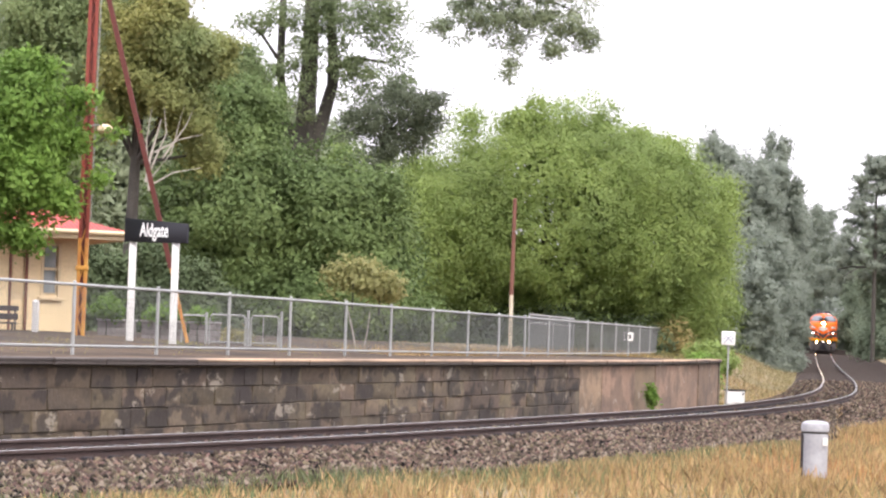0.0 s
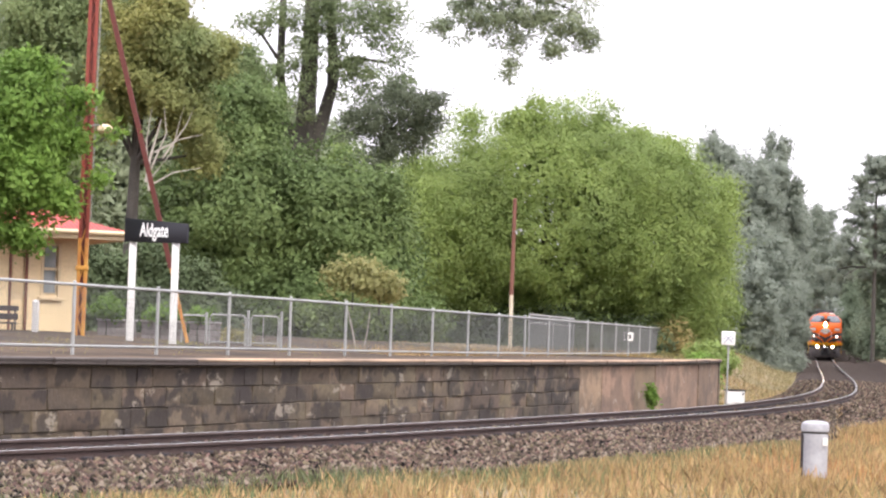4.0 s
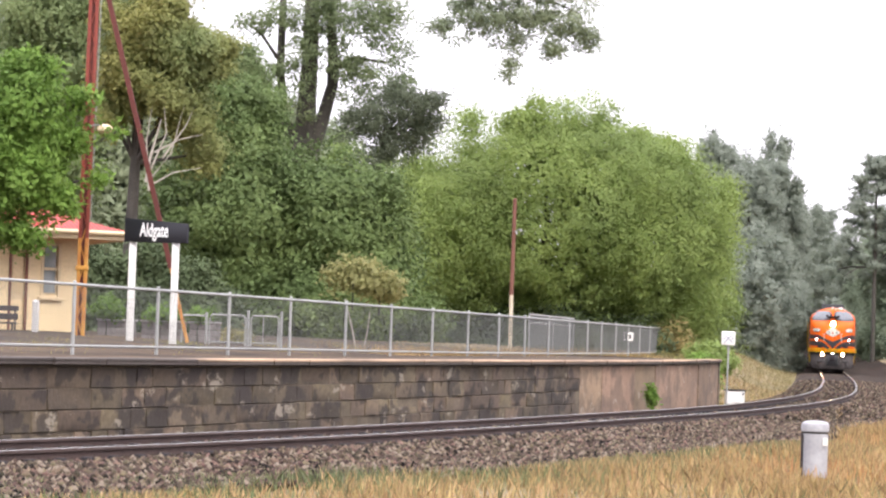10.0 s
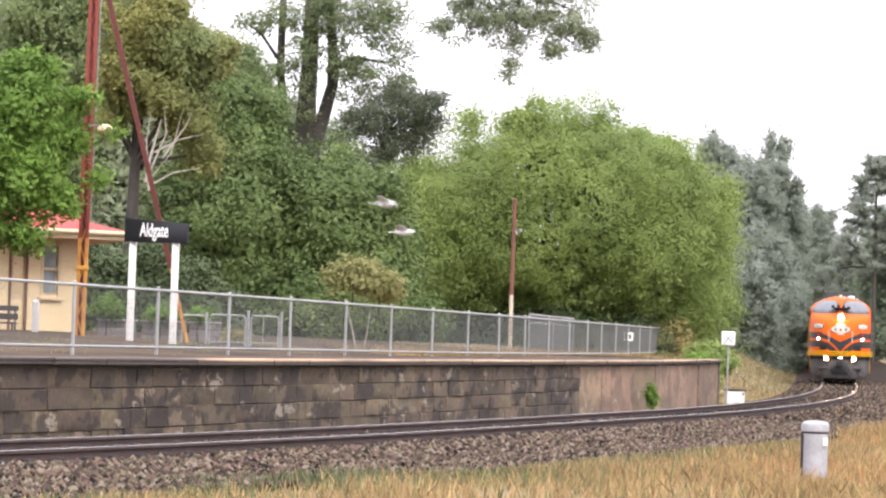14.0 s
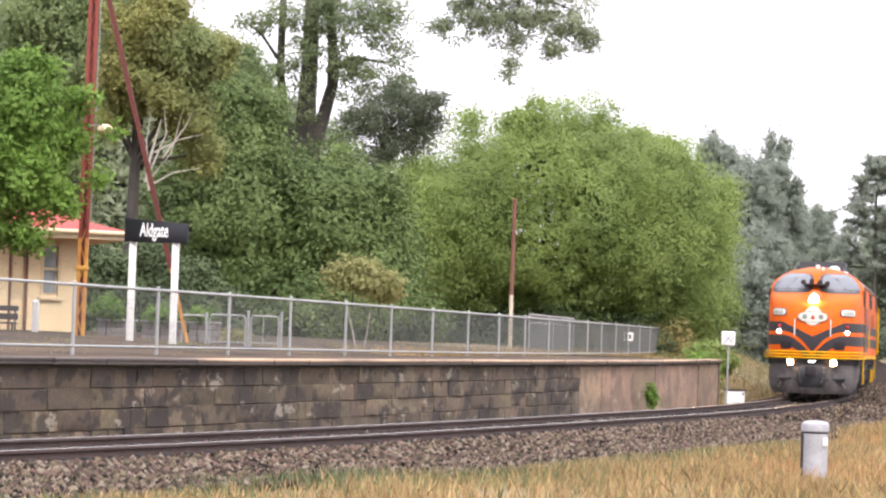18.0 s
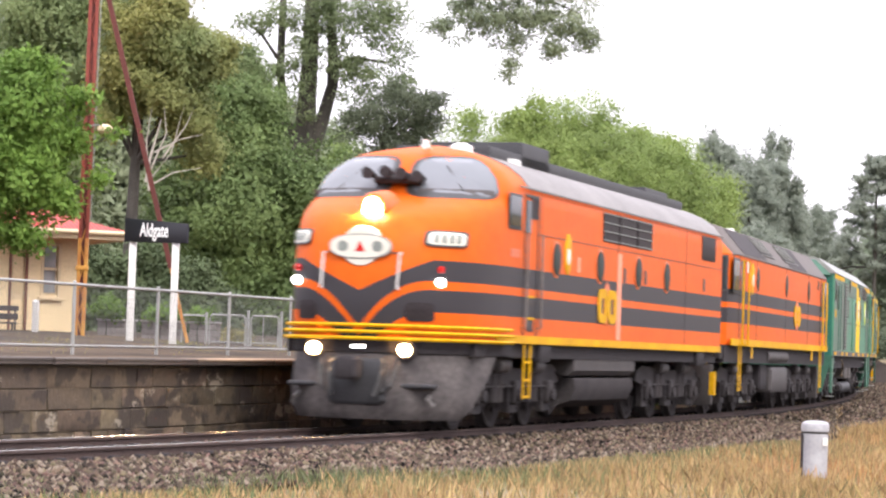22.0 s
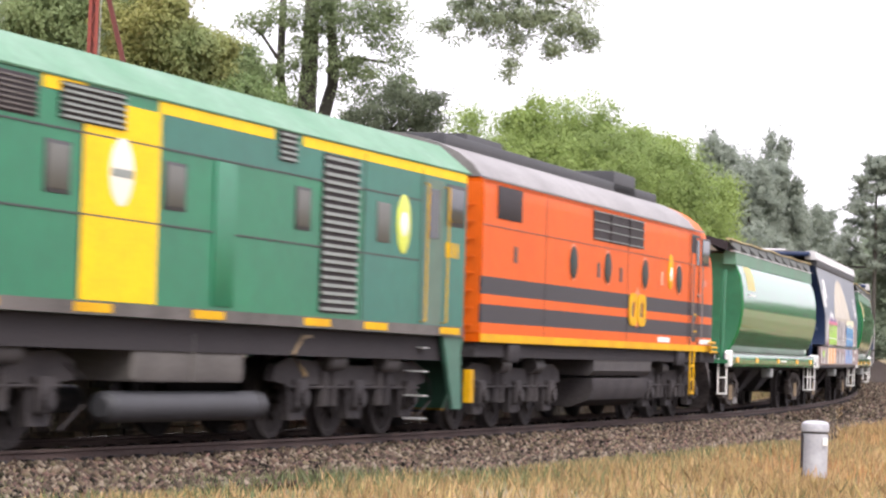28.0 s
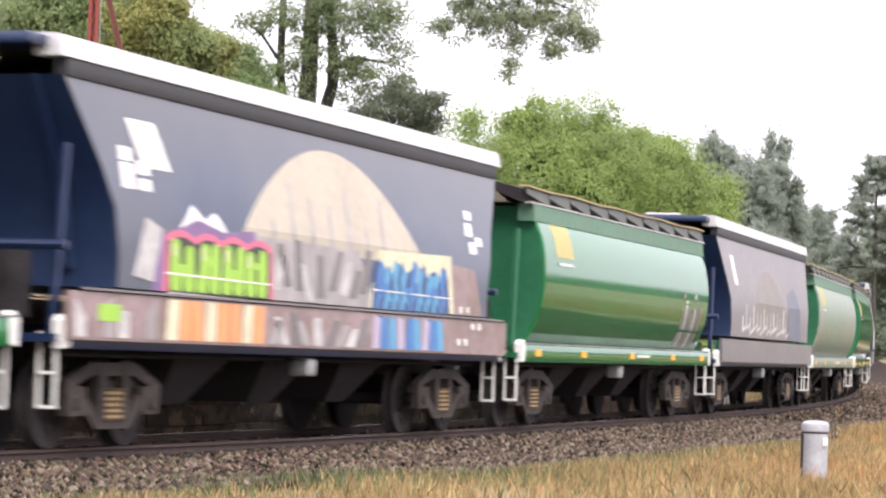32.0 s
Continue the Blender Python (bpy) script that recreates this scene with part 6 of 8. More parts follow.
def bulldog(label, livery_mat, roof_mat, lit):
    loco = thing("diesel_locomotive", label, "locomotive", group="train")
    zs = sorted(set(NOSE_Z + [1.45, 1.9, 2.1, 2.5, 2.85, 3.03, 3.16, 3.26, 3.33, 3.45, 3.52, 3.74, 4.02, 4.12]))
    rings = []
    for z in zs:
        w = float(np.interp(z, SIDE_Z, SIDE_Y))
        ring = [(-8.65, w, z), (-4, w, z), (0, w, z), (4, w, z)] + [tuple(nose(z, k / 28)) for k in range(29)] + [(4, -w, z), (0, -w, z), (-4, -w, z), (-8.65, -w, z)]
        rings.append(ring)
    part("body", Shape().rings(rings), livery_mat, loco, "orange body with two dark bands")
    # roof skin and roof fittings
    arc = [(y + .012, z + .012) for z, y in zip(SIDE_Z[2:], SIDE_Y[2:])]
    sec = arc + [(-y, z) for y, z in reversed(arc)]
    part("roof", Shape().rings([[(x, y, z) for y, z in sec] for x in (-8.67, 6.0)], cap=True), roof_mat, loco, "weathered silver-grey roof")
    part("gutter", Shape().box(-8.66, 6.6, 1.47, 1.50, 3.545, 3.575).box(-8.66, 6.6, -1.50, -1.47, 3.545, 3.575), roof_mat, loco)
    for x0, x1, w, h in ((2.2, 3.9, .74, .23), (-7.0, -5.0, .70, .12), (-8.2, 5.7, .74, .030)):
        part("roof_cowl", Shape().box(x0, x1, -w, w, 4.0, 4.19 + h, .02), m_soot, loco, "sooty black roof cowl")
    for x in (-6.6, -5.4, -1.6, -.4, .8):
        part("fan", Shape().tube([(x, 0, 4.20), (x, 0, 4.25)], [.5, .46], 18), m_soot, loco)
    part("exhaust", Shape().box(1.2, 2.0, -.2, .2, 4.2, 4.28, .02), m_soot, loco)
    part("roof_dome", Shape().tube([(6.4, .5, 3.9), (6.4, .5, 4.15), (6.4, .5, 4.20)], [.18, .17, .08], 14), m_white, loco, "white radio dome")
    part("antenna_pad", Shape().box(4.3, 4.7, .6, .85, 3.98, 4.10, .02), m_white, loco)
    part("beacon", Shape().tube([(6.5, -.02, 4.1), (6.5, -.02, 4.24)], [.06, .05], 10), m_white, loco)
    part("horn", Shape().tube([(7.0, .18, 4.08), (7.2, .18, 4.10)], [.03, .05], 10), m_white, loco)
    # windscreen
    for a0, a1 in ((.145, .4915), (.5085, .855)):
        ws = part("windscreen", patch(3.29, 3.95, a0, a1, .014), m_rubber, loco, "wraparound windscreen")
        part("glass", patch(3.325, 3.915, a0 + .014, a1 - .014, .022), m_glass, ws)
        part("dash_shelf", patch(3.335, 3.44, a0 + .03, a1 - .03, .026), m_tank, ws, "dusty dashboard seen behind the glass")
        c = nose(3.40, (a0 + a1) / 2, .03)
        d = nose(3.78, (a0 + a1) / 2 + (.06 if a0 < .3 else -.06), .03)
        part("wiper", Shape().tube([c, d], .012, 5), m_rubber, ws)
    part("nose_cowling", Shape().box(7.55, 7.92, -.36, .36, 3.50, 3.60, .04), m_under, loco, "dark horn cluster under the windscreen")
    for y, z in ((-.38, 3.62), (-.12, 3.65), (.12, 3.62), (.36, 3.58)):
        part("air_horn", Shape().tube([(7.75, y, z), (8.12, y, z + .01)], [.035, .085], 10), m_under, loco)
    # headlight on the nose
    part("headlight_housing", Shape().rings([[(x, r * math.cos(q) * .95, 3.05 + r * 1.2 * math.sin(q)) for q in (k * math.pi / 10 for k in range(20))] for x, r in ((8.4, .27), (8.92, .22), (8.96, .19))]), m_orange, loco)
    part("headlight", Shape().disc((8.95, 0, 3.05), "x", .125, .03, 24, .185), m_lamp if lit else m_cream, loco, "tall oval headlight, burning" if lit else "unlit headlight")
    # emblem
    em = part("nose_emblem", Shape().disc((9.25, 0, 2.53), "x", .30, .19, 28, .29), m_cream, loco, "white round emblem with wings")
    lens = [(math.cos(q), math.sin(q)) for q in (k * math.pi / 14 for k in range(28))]
    lens = [(math.copysign(abs(p) ** .8, p), math.copysign(abs(q) ** .9, q)) for p, q in lens]
    part("emblem_rim", Shape().prism([(.455 * p, 2.53 + .175 * q) for p, q in lens], "x", 9.41, 9.447), m_slat, em)
    part("emblem_wing", Shape().prism([(.435 * p, 2.53 + .157 * q) for p, q in lens], "x", 9.41, 9.455), m_cream, em)
    for y in (-.25, .25):
        part("emblem_mark", Shape().prism([(y + .075 * p, 2.53 + .075 * q) for p, q in lens], "x", 9.455, 9.461), m_slat, em)
    part("emblem_mark", Shape().prism([(-.07, 2.46), (.07, 2.46), (0, 2.61)], "x", 9.455, 9.463), m_red, em)
    # number panels, lamps
    for s, a in ((1, .278), (-1, .722)):
        box = part("number_panel", patch(2.56, 2.79, a - .075, a + .075, .025), m_rubber, loco, "oval number panel with dark rim")
        part("panel_face", patch(2.585, 2.765, a - .064, a + .064, .034), m_cream, box)
        for k in (-.038, -.013, .013, .038):
            part("number_bar", patch(2.61, 2.74, a + k - .008, a + k + .008, .040), m_slat, box)
        for z, mm, r, nm in ((2.06, m_marker if lit else m_cream, .065, "marker_light"), (2.24, m_red, .05, "tail_light")):
            p = nose(z, .5 - s * .21, .0)
            part(nm, Shape().tube([p, p + Vector((.05, s * .03, 0)), p + Vector((.07, s * .04, 0))], [r, r, r * .7], 14), mm, loco)
        p = nose(1.62, .5 - s * .21, 0)
        part("intake_grille", patch(1.52, 1.78, .5 - s * .150 - .045, .5 - s * .150 + .045, .012), m_louvre, loco, "dark nose grille")
        grab(loco, nose(2.45, .5 - s * .085, .0), nose(1.95, .5 - s * .085, .0), (.08, 0, 0), m_white)
    part("nose_seam", patch(2.44, 2.46, .42, .58, .012), m_rubber, loco)
    # front step rails
    rail_sh = Shape()
    for z in (1.27, 1.36, 1.45):
        rail_sh.tube([nose(1.5, a, .10 if z < 1.4 else .07) * 1.0 + Vector((0, 0, z - 1.5)) for a in (.02, .08, .14, .2, .26, .32, .4, .5, .6, .68, .74, .8, .86, .92, .98)], .028, 6)
    part("front_step_rail", rail_sh, m_gold, loco, "yellow step bars round the nose")
    part("buffer_beam", Shape().rings([[nose(1.5, a, -.02) + Vector((0, 0, z - 1.5)) for a in [k / 24 for k in range(25)]] for z in (1.08, 1.27)]), m_under, loco)
    for y in (-.66, .66):
        part("ditch_light_housing", Shape().tube([(8.9, y, 1.12), (9.36, y, 1.12)], .135, 14), m_under, loco)
        part("ditch_light", Shape().disc((9.36, y, 1.12), "x", .088, .03), m_ditch if lit else m_cream, loco, "ditch light, burning" if lit else "")
    part("uncoupling_light", Shape().box(9.36, 9.42, -.10, .10, 1.13, 1.18, .01), m_marker if lit else m_cream, loco)
    # pilot
    pil = []
    for z, o, back, a0 in ((.16, -.10, .3, .19), (.3, -.02, .3, .16), (.6, .0, .3, .12), (.9, -.03, .3, .07), (1.07, -.05, .3, .05)):
        pil.append([nose(1.5, a, o) + Vector((0, 0, z - 1.5)) for a in [a0 + (1 - 2 * a0) * k / 24 for k in range(25)]] + [nose(1.5, a, o - back) + Vector((0, 0, z - 1.5)) for a in [1 - a0 - (1 - 2 * a0) * k / 24 for k in range(25)]])
    part("pilot", Shape().rings(pil), m_pilot, loco, "grey curved pilot plate")
    # Dark block, proud of the pilot, stands in for the shaded recess.
    part("coupler_recess_shade", Shape().box(8.9, 9.475, -.42, .42, .36, 1.0, .06), m_soot, loco, "dark block drawn as the shaded coupler recess")
    for y in (-.82, .82):
        part("pilot_step", Shape().box(9.0, 9.34, y - .22, y + .22, .60, .66, .02), m_soot, loco)
        part("jumper_cable", Shape().tube([(9.3, y * .7, 1.0), (9.5, y * .62, .62), (9.46, y * .45, .5), (9.35, y * .4, .9)], .03, 7), m_rubber, loco)
    coupler(loco, 9.3, 1)
    coupler(loco, -8.65, -1)
    for y in (-.95, .95):
        part("lifting_ring", Shape().tube([(9.1, y * 1.0, .5), (9.22, y * 1.02, .44), (9.16, y * 1.08, .36)], .03, 6), m_silver_roof, loco)
    # sides
    for s in (1, -1):
        y = 1.48 * s
        yb = lambda d: (min(y, y + s * d), max(y, y + s * d))
        part("sill_strip", Shape().box(-8.65, 7.7, *yb(.012), 1.27, 1.385), m_gold, loco, "yellow sill strip")
        w = part("side_window", Shape().box(6.50, 7.22, *yb(.012), 2.92, 3.44, .006), m_rubber, loco, "cab side window")
        part("pane", Shape().box(6.55, 7.17, *yb(.018), 2.97, 3.40, .006), m_dark_glass, w)
        d = part("cab_door", Shape().box(5.53, 5.57, *yb(.012), 1.39, 3.47).box(6.27, 6.31, *yb(.012), 1.39, 3.47).box(5.57, 6.27, *yb(.012), 3.43, 3.47), m_rubber, loco, "cab door with dark seams")
        part("door_window", Shape().box(6.0, 6.24, *yb(.014), 2.9, 3.38), m_dark_glass, d)
        # Flat dark plate imitates the shadow in the inset doorway.
        part("door_head_shade", Shape().box(5.60, 5.98, *yb(.008), 3.12, 3.43), m_louvre, d, "dark plate drawn as shade in the door head")
        for z0, z1 in ((1.45, 1.66), (1.82, 1.98)):
            foot = part("toe_hole", Shape().box(5.72, 6.10, *yb(.010), z0, z1, .004), m_tank, loco, "grey toe hole beside the door")
            part("toe_lip", Shape().box(5.74, 6.08, *yb(.03), z1 - .03, z1), m_gold, foot)
        part("door_handle", Shape().box(6.15, 6.22, *yb(.05), 2.30, 2.36, .01), m_silver_roof, d)
        for hx in (5.50, 6.34):
            grab(loco, (hx, y, 1.5), (hx, y, 2.9), (0, s * .07, 0), m_silver_roof)
        st = part("ladder", Shape().box(5.74, 5.78, *yb(-.03), .45, 1.27, .006).box(6.08, 6.12, *yb(-.03), .45, 1.27, .006), m_gold, loco, "yellow cab ladder")
        for z in (.47, .72, .98):
            part("rung", Shape().box(5.78, 6.08, *yb(-.03), z, z + .035), m_gold, st)
        for x in (4.43, 1.59, -1.21, -3.51):
            p = part("porthole", Shape().disc((x, y, 2.58), "y", .285, s * .012, 24, .29), m_orange, loco, "round porthole window")
            part("porthole_glass", Shape().disc((x, y + s * .012, 2.58), "y", .255, s * .012, 24, .255), m_port, p)
        g = part("side_grille", Shape().box(-2.24, 1.44, *yb(.01), 3.0, 3.48), m_louvre, loco, "wide dark side grille")
        for k in range(4):
            part("grille_bar", Shape().box(-2.24, 1.44, *yb(.025), 3.02 + k * .145, 3.035 + k * .145), m_slat, g)
        for k in (.3, -1.05):
            part("grille_post", Shape().box(k - .02, k + .02, *yb(.028), 3.0, 3.48), m_louvre, g)
        part("grille_panel", Shape().box(-7.93, -6.63, *yb(.012), 3.03, 3.49, .006), m_louvre, loco, "dark square side grille")
        part("panel_seam", Shape().box(-8.65, 5.5, *yb(.006), 2.90, 2.912), m_rubber, loco)
        for x in (5.35, .30, -5.2):
            part("panel_seam", Shape().box(x, x + .012, *yb(.006), 1.4, 3.5), m_rubber, loco)
        c = part("crest", Shape().disc((3.72, y, 2.69), "y", .20, s * .02, 20, .32), m_gold, loco, "yellow oval crest")
        part("crest_mark", Shape().disc((3.72, y + s * .012, 2.65), "y", .10, s * .014, 14, .13), m_white, c)
        lg = part("side_emblem", Shape().prism([(1.7, 1.95), (1.05, 1.62), (.4, 1.95), (1.05, 2.35)], "y", y, y + s * .008), m_orange, loco, "yellow interlinked emblem on orange")
        for x in (1.38, .72):
            o = Shape()
            rim = [(math.cos(q), math.sin(q)) for q in (k * math.pi / 10 for k in range(20))]
            yy = y + s * .012
            o.rings([[(x + r * (.31 if r > .5 else .26) * math.copysign(abs(p) ** .5, p), yy + s * dd, 1.94 + r * .28 * math.copysign(abs(q) ** .5, q)) for p, q in rim] for r, dd in ((1, 0), (1, .012), (.48, .012), (.48, 0))], cap=False)
            part("emblem_mark", Shape().box(x - .07, x + .07, *yb(.011), 1.82, 2.06), m_rubber, lg)
            part("emblem_ring", o, m_gold, lg)
        if lit:
            part("faded_stripe", Shape().box(.05, .33, *yb(.009), 1.40, 2.85), mats_faded, loco, "sun-faded door panel")
        for x, z in ((3.0, 2.55), (-.2, 2.5), (-1.8, 2.52), (-6.9, 2.55)):
            part("data_plate", Shape().box(x - .09, x + .09, *yb(.008), z - .12, z + .12), m_rubber if x < 0 else mats_faded, loco)
        part("number_bar", Shape().box(6.55, 7.05, *yb(.006), 2.52, 2.64), m_faint, loco)
        for x in (4.9, -6.8):
            part("sill_box", Shape().box(x - .3, x + .3, *yb(-.14), 1.0, 1.26, .02), m_under, loco)
        part("tank", Shape().rings([[(x, s * yy, z) for yy, z in ((.3, .80), (1.3, .80), (1.38, .88), (1.39, 1.12), (1.28, 1.22), (.3, 1.22))] for x in (-1.55, 2.75)]), m_tank, loco, "grimy upper fuel tank")
        part("tank", Shape().rings([[(x, s * yy, z) for yy, z in ((.3, .28), (.98, .28), (1.28, .40), (1.37, .58), (1.35, .76), (.3, .76))] for x in (-1.5, 2.6)]), m_bogie, loco, "dark lower fuel tank")
        if not lit:
            for x in (3.28, 7.0):
                part("white_stencil", Shape().box(x - .5, x + .5, *yb(.009), 1.41, 1.50), m_white, loco, "white stencilled strip")
    # rear face
    part("rear_sheet", Shape().box(-8.662, -8.64, -1.45, 1.45, 1.40, 3.50), m_orange, loco, "plain orange rear sheet")
    part("rear_door", Shape().box(-8.675, -8.65, -.35, .35, 1.4, 3.3), m_rubber, loco, "gangway door on the flat rear end")
    for y in (-1.2, 1.2):
        for k in range(8):
            part("rear_rung", Shape().tube([(-8.65, y - .15, 1.5 + k * .24), (-8.70, y - .15, 1.5 + k * .24), (-8.70, y + .15, 1.5 + k * .24), (-8.65, y + .15, 1.5 + k * .24)], .011, 5), m_orange, loco)
        part("rear_ladder", Shape().box(-8.75, -8.6, y * 1.12 - .05, y * 1.12 + .05, .42, .88), m_gold, loco, "yellow rear steps")
    part("frame", Shape().box(-8.6, 8.4, -1.40, 1.40, 1.06, 1.268).box(-8.4, 8.0, -.5, .5, .78, 1.06), m_under, loco, "dark underframe")
    for x in (5.45, -5.5):
        loco_bogie(loco, x)
    return loco


mats_faded = mat("faded_pink_orange", (0.80, 0.27, 0.16), 0.5, 0, 0.15)
m_faint = mat("faint_dark_orange", (0.50, 0.09, 0.015), 0.4, 0, 0.1)


# ---------------------------------------------------------------- train: hood locomotive
def hood_loco(label):
    loco = thing("diesel_locomotive", label, "locomotive", group="train")
    side = lambda i: [(1.48 - i, 1.44), (1.48 - i, 3.30), (.98 - i * .6, 3.88), (.55, 3.98), (-.55, 3.98), (-.98 + i * .6, 3.88), (-1.48 + i, 3.30), (-1.48 + i, 1.44)]
    ring = lambda x, i, dz=0: [(x, y, z - (dz if z > 3.5 else 0)) for y, z in side(i)]
    part("body", Shape().rings([ring(-8.72, .42, .25), ring(-8.35, .1, .06), ring(-7.9, 0), ring(0, 0), ring(7.9, 0), ring(8.35, .1, .06), ring(8.72, .42, .25)]), m_hood, loco, "orange body with two dark bands", 25)
    top = [(1.495, 3.285), (1.50, 3.31), (1.0, 3.90), (.56, 4.0), (-.56, 4.0), (-1.0, 3.90), (-1.50, 3.31), (-1.495, 3.285)]
    part("roof", Shape().rings([[(x, y * k, z - d) for y, z in top] for x, k, d in ((-8.6, .78, .10), (-8.1, .97, .02), (-7.9, 1, 0), (7.9, 1, 0), (8.1, .97, .02), (8.6, .78, .10))]), m_grey_roof, loco, "brown-grey chamfered roof", 25)
    for s in (1, -1):
        y = 1.48 * s
        yb = lambda d: (min(y, y + s * d), max(y, y + s * d))

        def slope(x0, x1, k0, k1, out, x_skew=0.0):
            """A plate on the sloping roof side."""
            a, b = Vector((0, 1.50 * s, 3.31)), Vector((0, 1.0 * s, 3.90))
            n = Vector((0, .59 * s, .5)).normalized() * out
            p, q = a.lerp(b, k0), a.lerp(b, k1)
            ins = n * -1
            return Shape().rings([[Vector((x0, 0, 0)) + p + ins, Vector((x1, 0, 0)) + p + ins, Vector((x1 + x_skew, 0, 0)) + q + ins, Vector((x0 + x_skew, 0, 0)) + q + ins],
                                  [Vector((x0, 0, 0)) + p + n, Vector((x1, 0, 0)) + p + n, Vector((x1 + x_skew, 0, 0)) + q + n, Vector((x0 + x_skew, 0, 0)) + q + n]])
        for x0, x1 in ((3.4, 6.8), (-3.9, -.8)):
            part("roof_hatch", slope(x0, x1, .06, .94, .012), m_louvre, loco, "black roof-side hatch")
        for x0, x1 in ((1.6, 3.5), (-2.6, -.4)):
            v = part("roof_grille", slope(x0, x1, .30, .9, .02), m_louvre, loco, "slatted roof-side grille")
            n = 11
            for k in range(n):
                xx = x0 + (x1 - x0) * (k + .3) / n
                part("slat", slope(xx, xx + (x1 - x0) / n * .36, .36, .86, .035, .12), m_dim_slat, v)
            part("grille_lip", slope(x0 - .1, x1 + .1, .22, .26, .03), m_dim_slat, v)
        part("sill_strip", Shape().box(-8.4, 8.4, *yb(.012), 1.43, 1.57), m_gold, loco, "yellow sill strip")
        for x in (4.8, .0, -4.2):
            part("panel_seam", Shape().box(x, x + .015, *yb(.006), 1.57, 3.28), m_rubber, loco)
        for x in (4.75, .0, -4.2):
            p = part("porthole", Shape().disc((x, y, 2.88), "y", .26, s * .012, 20, .29), m_orange, loco, "oval porthole window")
            part("porthole_glass", Shape().disc((x, y + s * .01, 2.88), "y", .235, s * .012, 20, .26), m_port, p)
        c = part("crest", Shape().disc((5.55, y, 2.86), "y", .19, s * .02, 20, .34), m_gold, loco, "yellow oval crest")
        part("crest_mark", Shape().disc((5.55, y + s * .012, 2.84), "y", .09, s * .014, 14, .13), m_white, c)
        lg = part("side_emblem", Shape().prism([(-1.45, 2.22), (-2.05, 1.85), (-2.65, 2.22), (-2.05, 2.62)], "y", y, y + s * .008), m_orange, loco, "yellow interlinked emblem on orange")
        for x in (-1.75, -2.35):
            rim = [(math.cos(q), math.sin(q)) for q in (k * math.pi / 10 for k in range(20))]
            yy = y + s * .012
            part("emblem_ring", Shape().rings([[(x + r * .28 * p, yy + s * dd, 2.22 + r * .25 * q) for p, q in rim] for r, dd in ((1, 0), (1, .012), (.55, .012), (.55, 0))], cap=False), m_gold, lg)
        for way in (1, -1):
            w = part("cab_window", Shape().box(min(way * 7.46, way * 8.28), max(way * 7.46, way * 8.28), *yb(.012), 2.50, 3.22, .008), m_rubber, loco, "cab side window")
            part("pane", Shape().box(min(way * 7.52, way * 8.22), max(way * 7.52, way * 8.22), *yb(.018), 2.56, 3.17, .006), m_dark_glass, w)
            d = part("cab_door", Shape().box(min(way * 6.72, way * 7.36), max(way * 6.72, way * 7.36), *yb(.008), 1.6, 3.24), m_hood, loco, "recessed cab door")
            part("door_window", Shape().box(min(way * 6.85, way * 7.25), max(way * 6.85, way * 7.25), *yb(.016), 2.45, 3.18), m_dark_glass, d)
            corner = lambda out, i: [(way * (8.36 + i + out), s * (1.375 - i * .9 + out), 2.52 + i), (way * (8.66 - i + out), s * (1.115 + i * .9 + out), 2.52 + i), (way * (8.66 - i + out), s * (1.115 + i * .9 + out), 3.26 - i), (way * (8.36 + i + out), s * (1.375 - i * .9 + out), 3.26 - i)]
            cw = part("corner_window", Shape().rings([corner(-.02, 0), corner(.012, 0)]), m_rubber, loco, "cab corner window")
            part("pane", Shape().rings([corner(.0, .04), corner(.017, .04)]), m_dark_glass, cw)
            part("seam", Shape().box(*sorted((way * 6.70, way * 6.715)), *yb(.012), 1.6, 3.26).box(*sorted((way * 7.365, way * 7.38)), *yb(.012), 1.6, 3.26), m_rubber, d)
            for x in (6.62, 7.42):
                grab(loco, (way * x, y, 1.45), (way * x, y, 3.2), (0, s * .09, 0), m_gold, .019)
            st = part("step_ladder", Shape().box(min(way * 6.86, way * 6.90), max(way * 6.86, way * 6.90), *yb(-.02), .5, 1.44).box(min(way * 7.20, way * 7.24), max(way * 7.20, way * 7.24), *yb(-.02), .5, 1.44), m_gold, loco, "yellow step ladder")
            for z in (.5, .78, 1.06):
                part("rung", Shape().box(min(way * 6.90, way * 7.20), max(way * 6.90, way * 7.20), *yb(-.02), z, z + .03), m_gold, st)
            part("sill_drop", Shape().box(min(way * 5.2, way * 5.38), max(way * 5.2, way * 5.38), *yb(-.02), 1.18, 1.44), m_gold, loco)
            part("data_plate", Shape().box(way * 6.2 - .14, way * 6.2 + .14, *yb(.008), 2.98, 3.2), m_white if way > 0 else m_rubber, loco)
        part("air_tank", Shape().tube([(-1.1, s * 1.28, 1.24), (2.3, s * 1.28, 1.24)], .16, 14), m_tank, loco, "long grey air tank")
        part("fuel_tank", Shape().box(-1.5, 1.3, min(s * .3, s * 1.36), max(s * .3, s * 1.36), .42, 1.0, .06), m_tank, loco, "grey fuel tank")
        part("battery_box", Shape().box(1.6, 2.7, min(s * .4, s * 1.3), max(s * .4, s * 1.3), .5, 1.05, .04), m_under, loco)
        for k in range(5):
            part("pipe", Shape().tube([(-6.5 + 2.6 * k, s * 1.3, 1.3), (-4.5 + 2.6 * k, s * 1.32, 1.22)], .03, 6), m_under, loco)
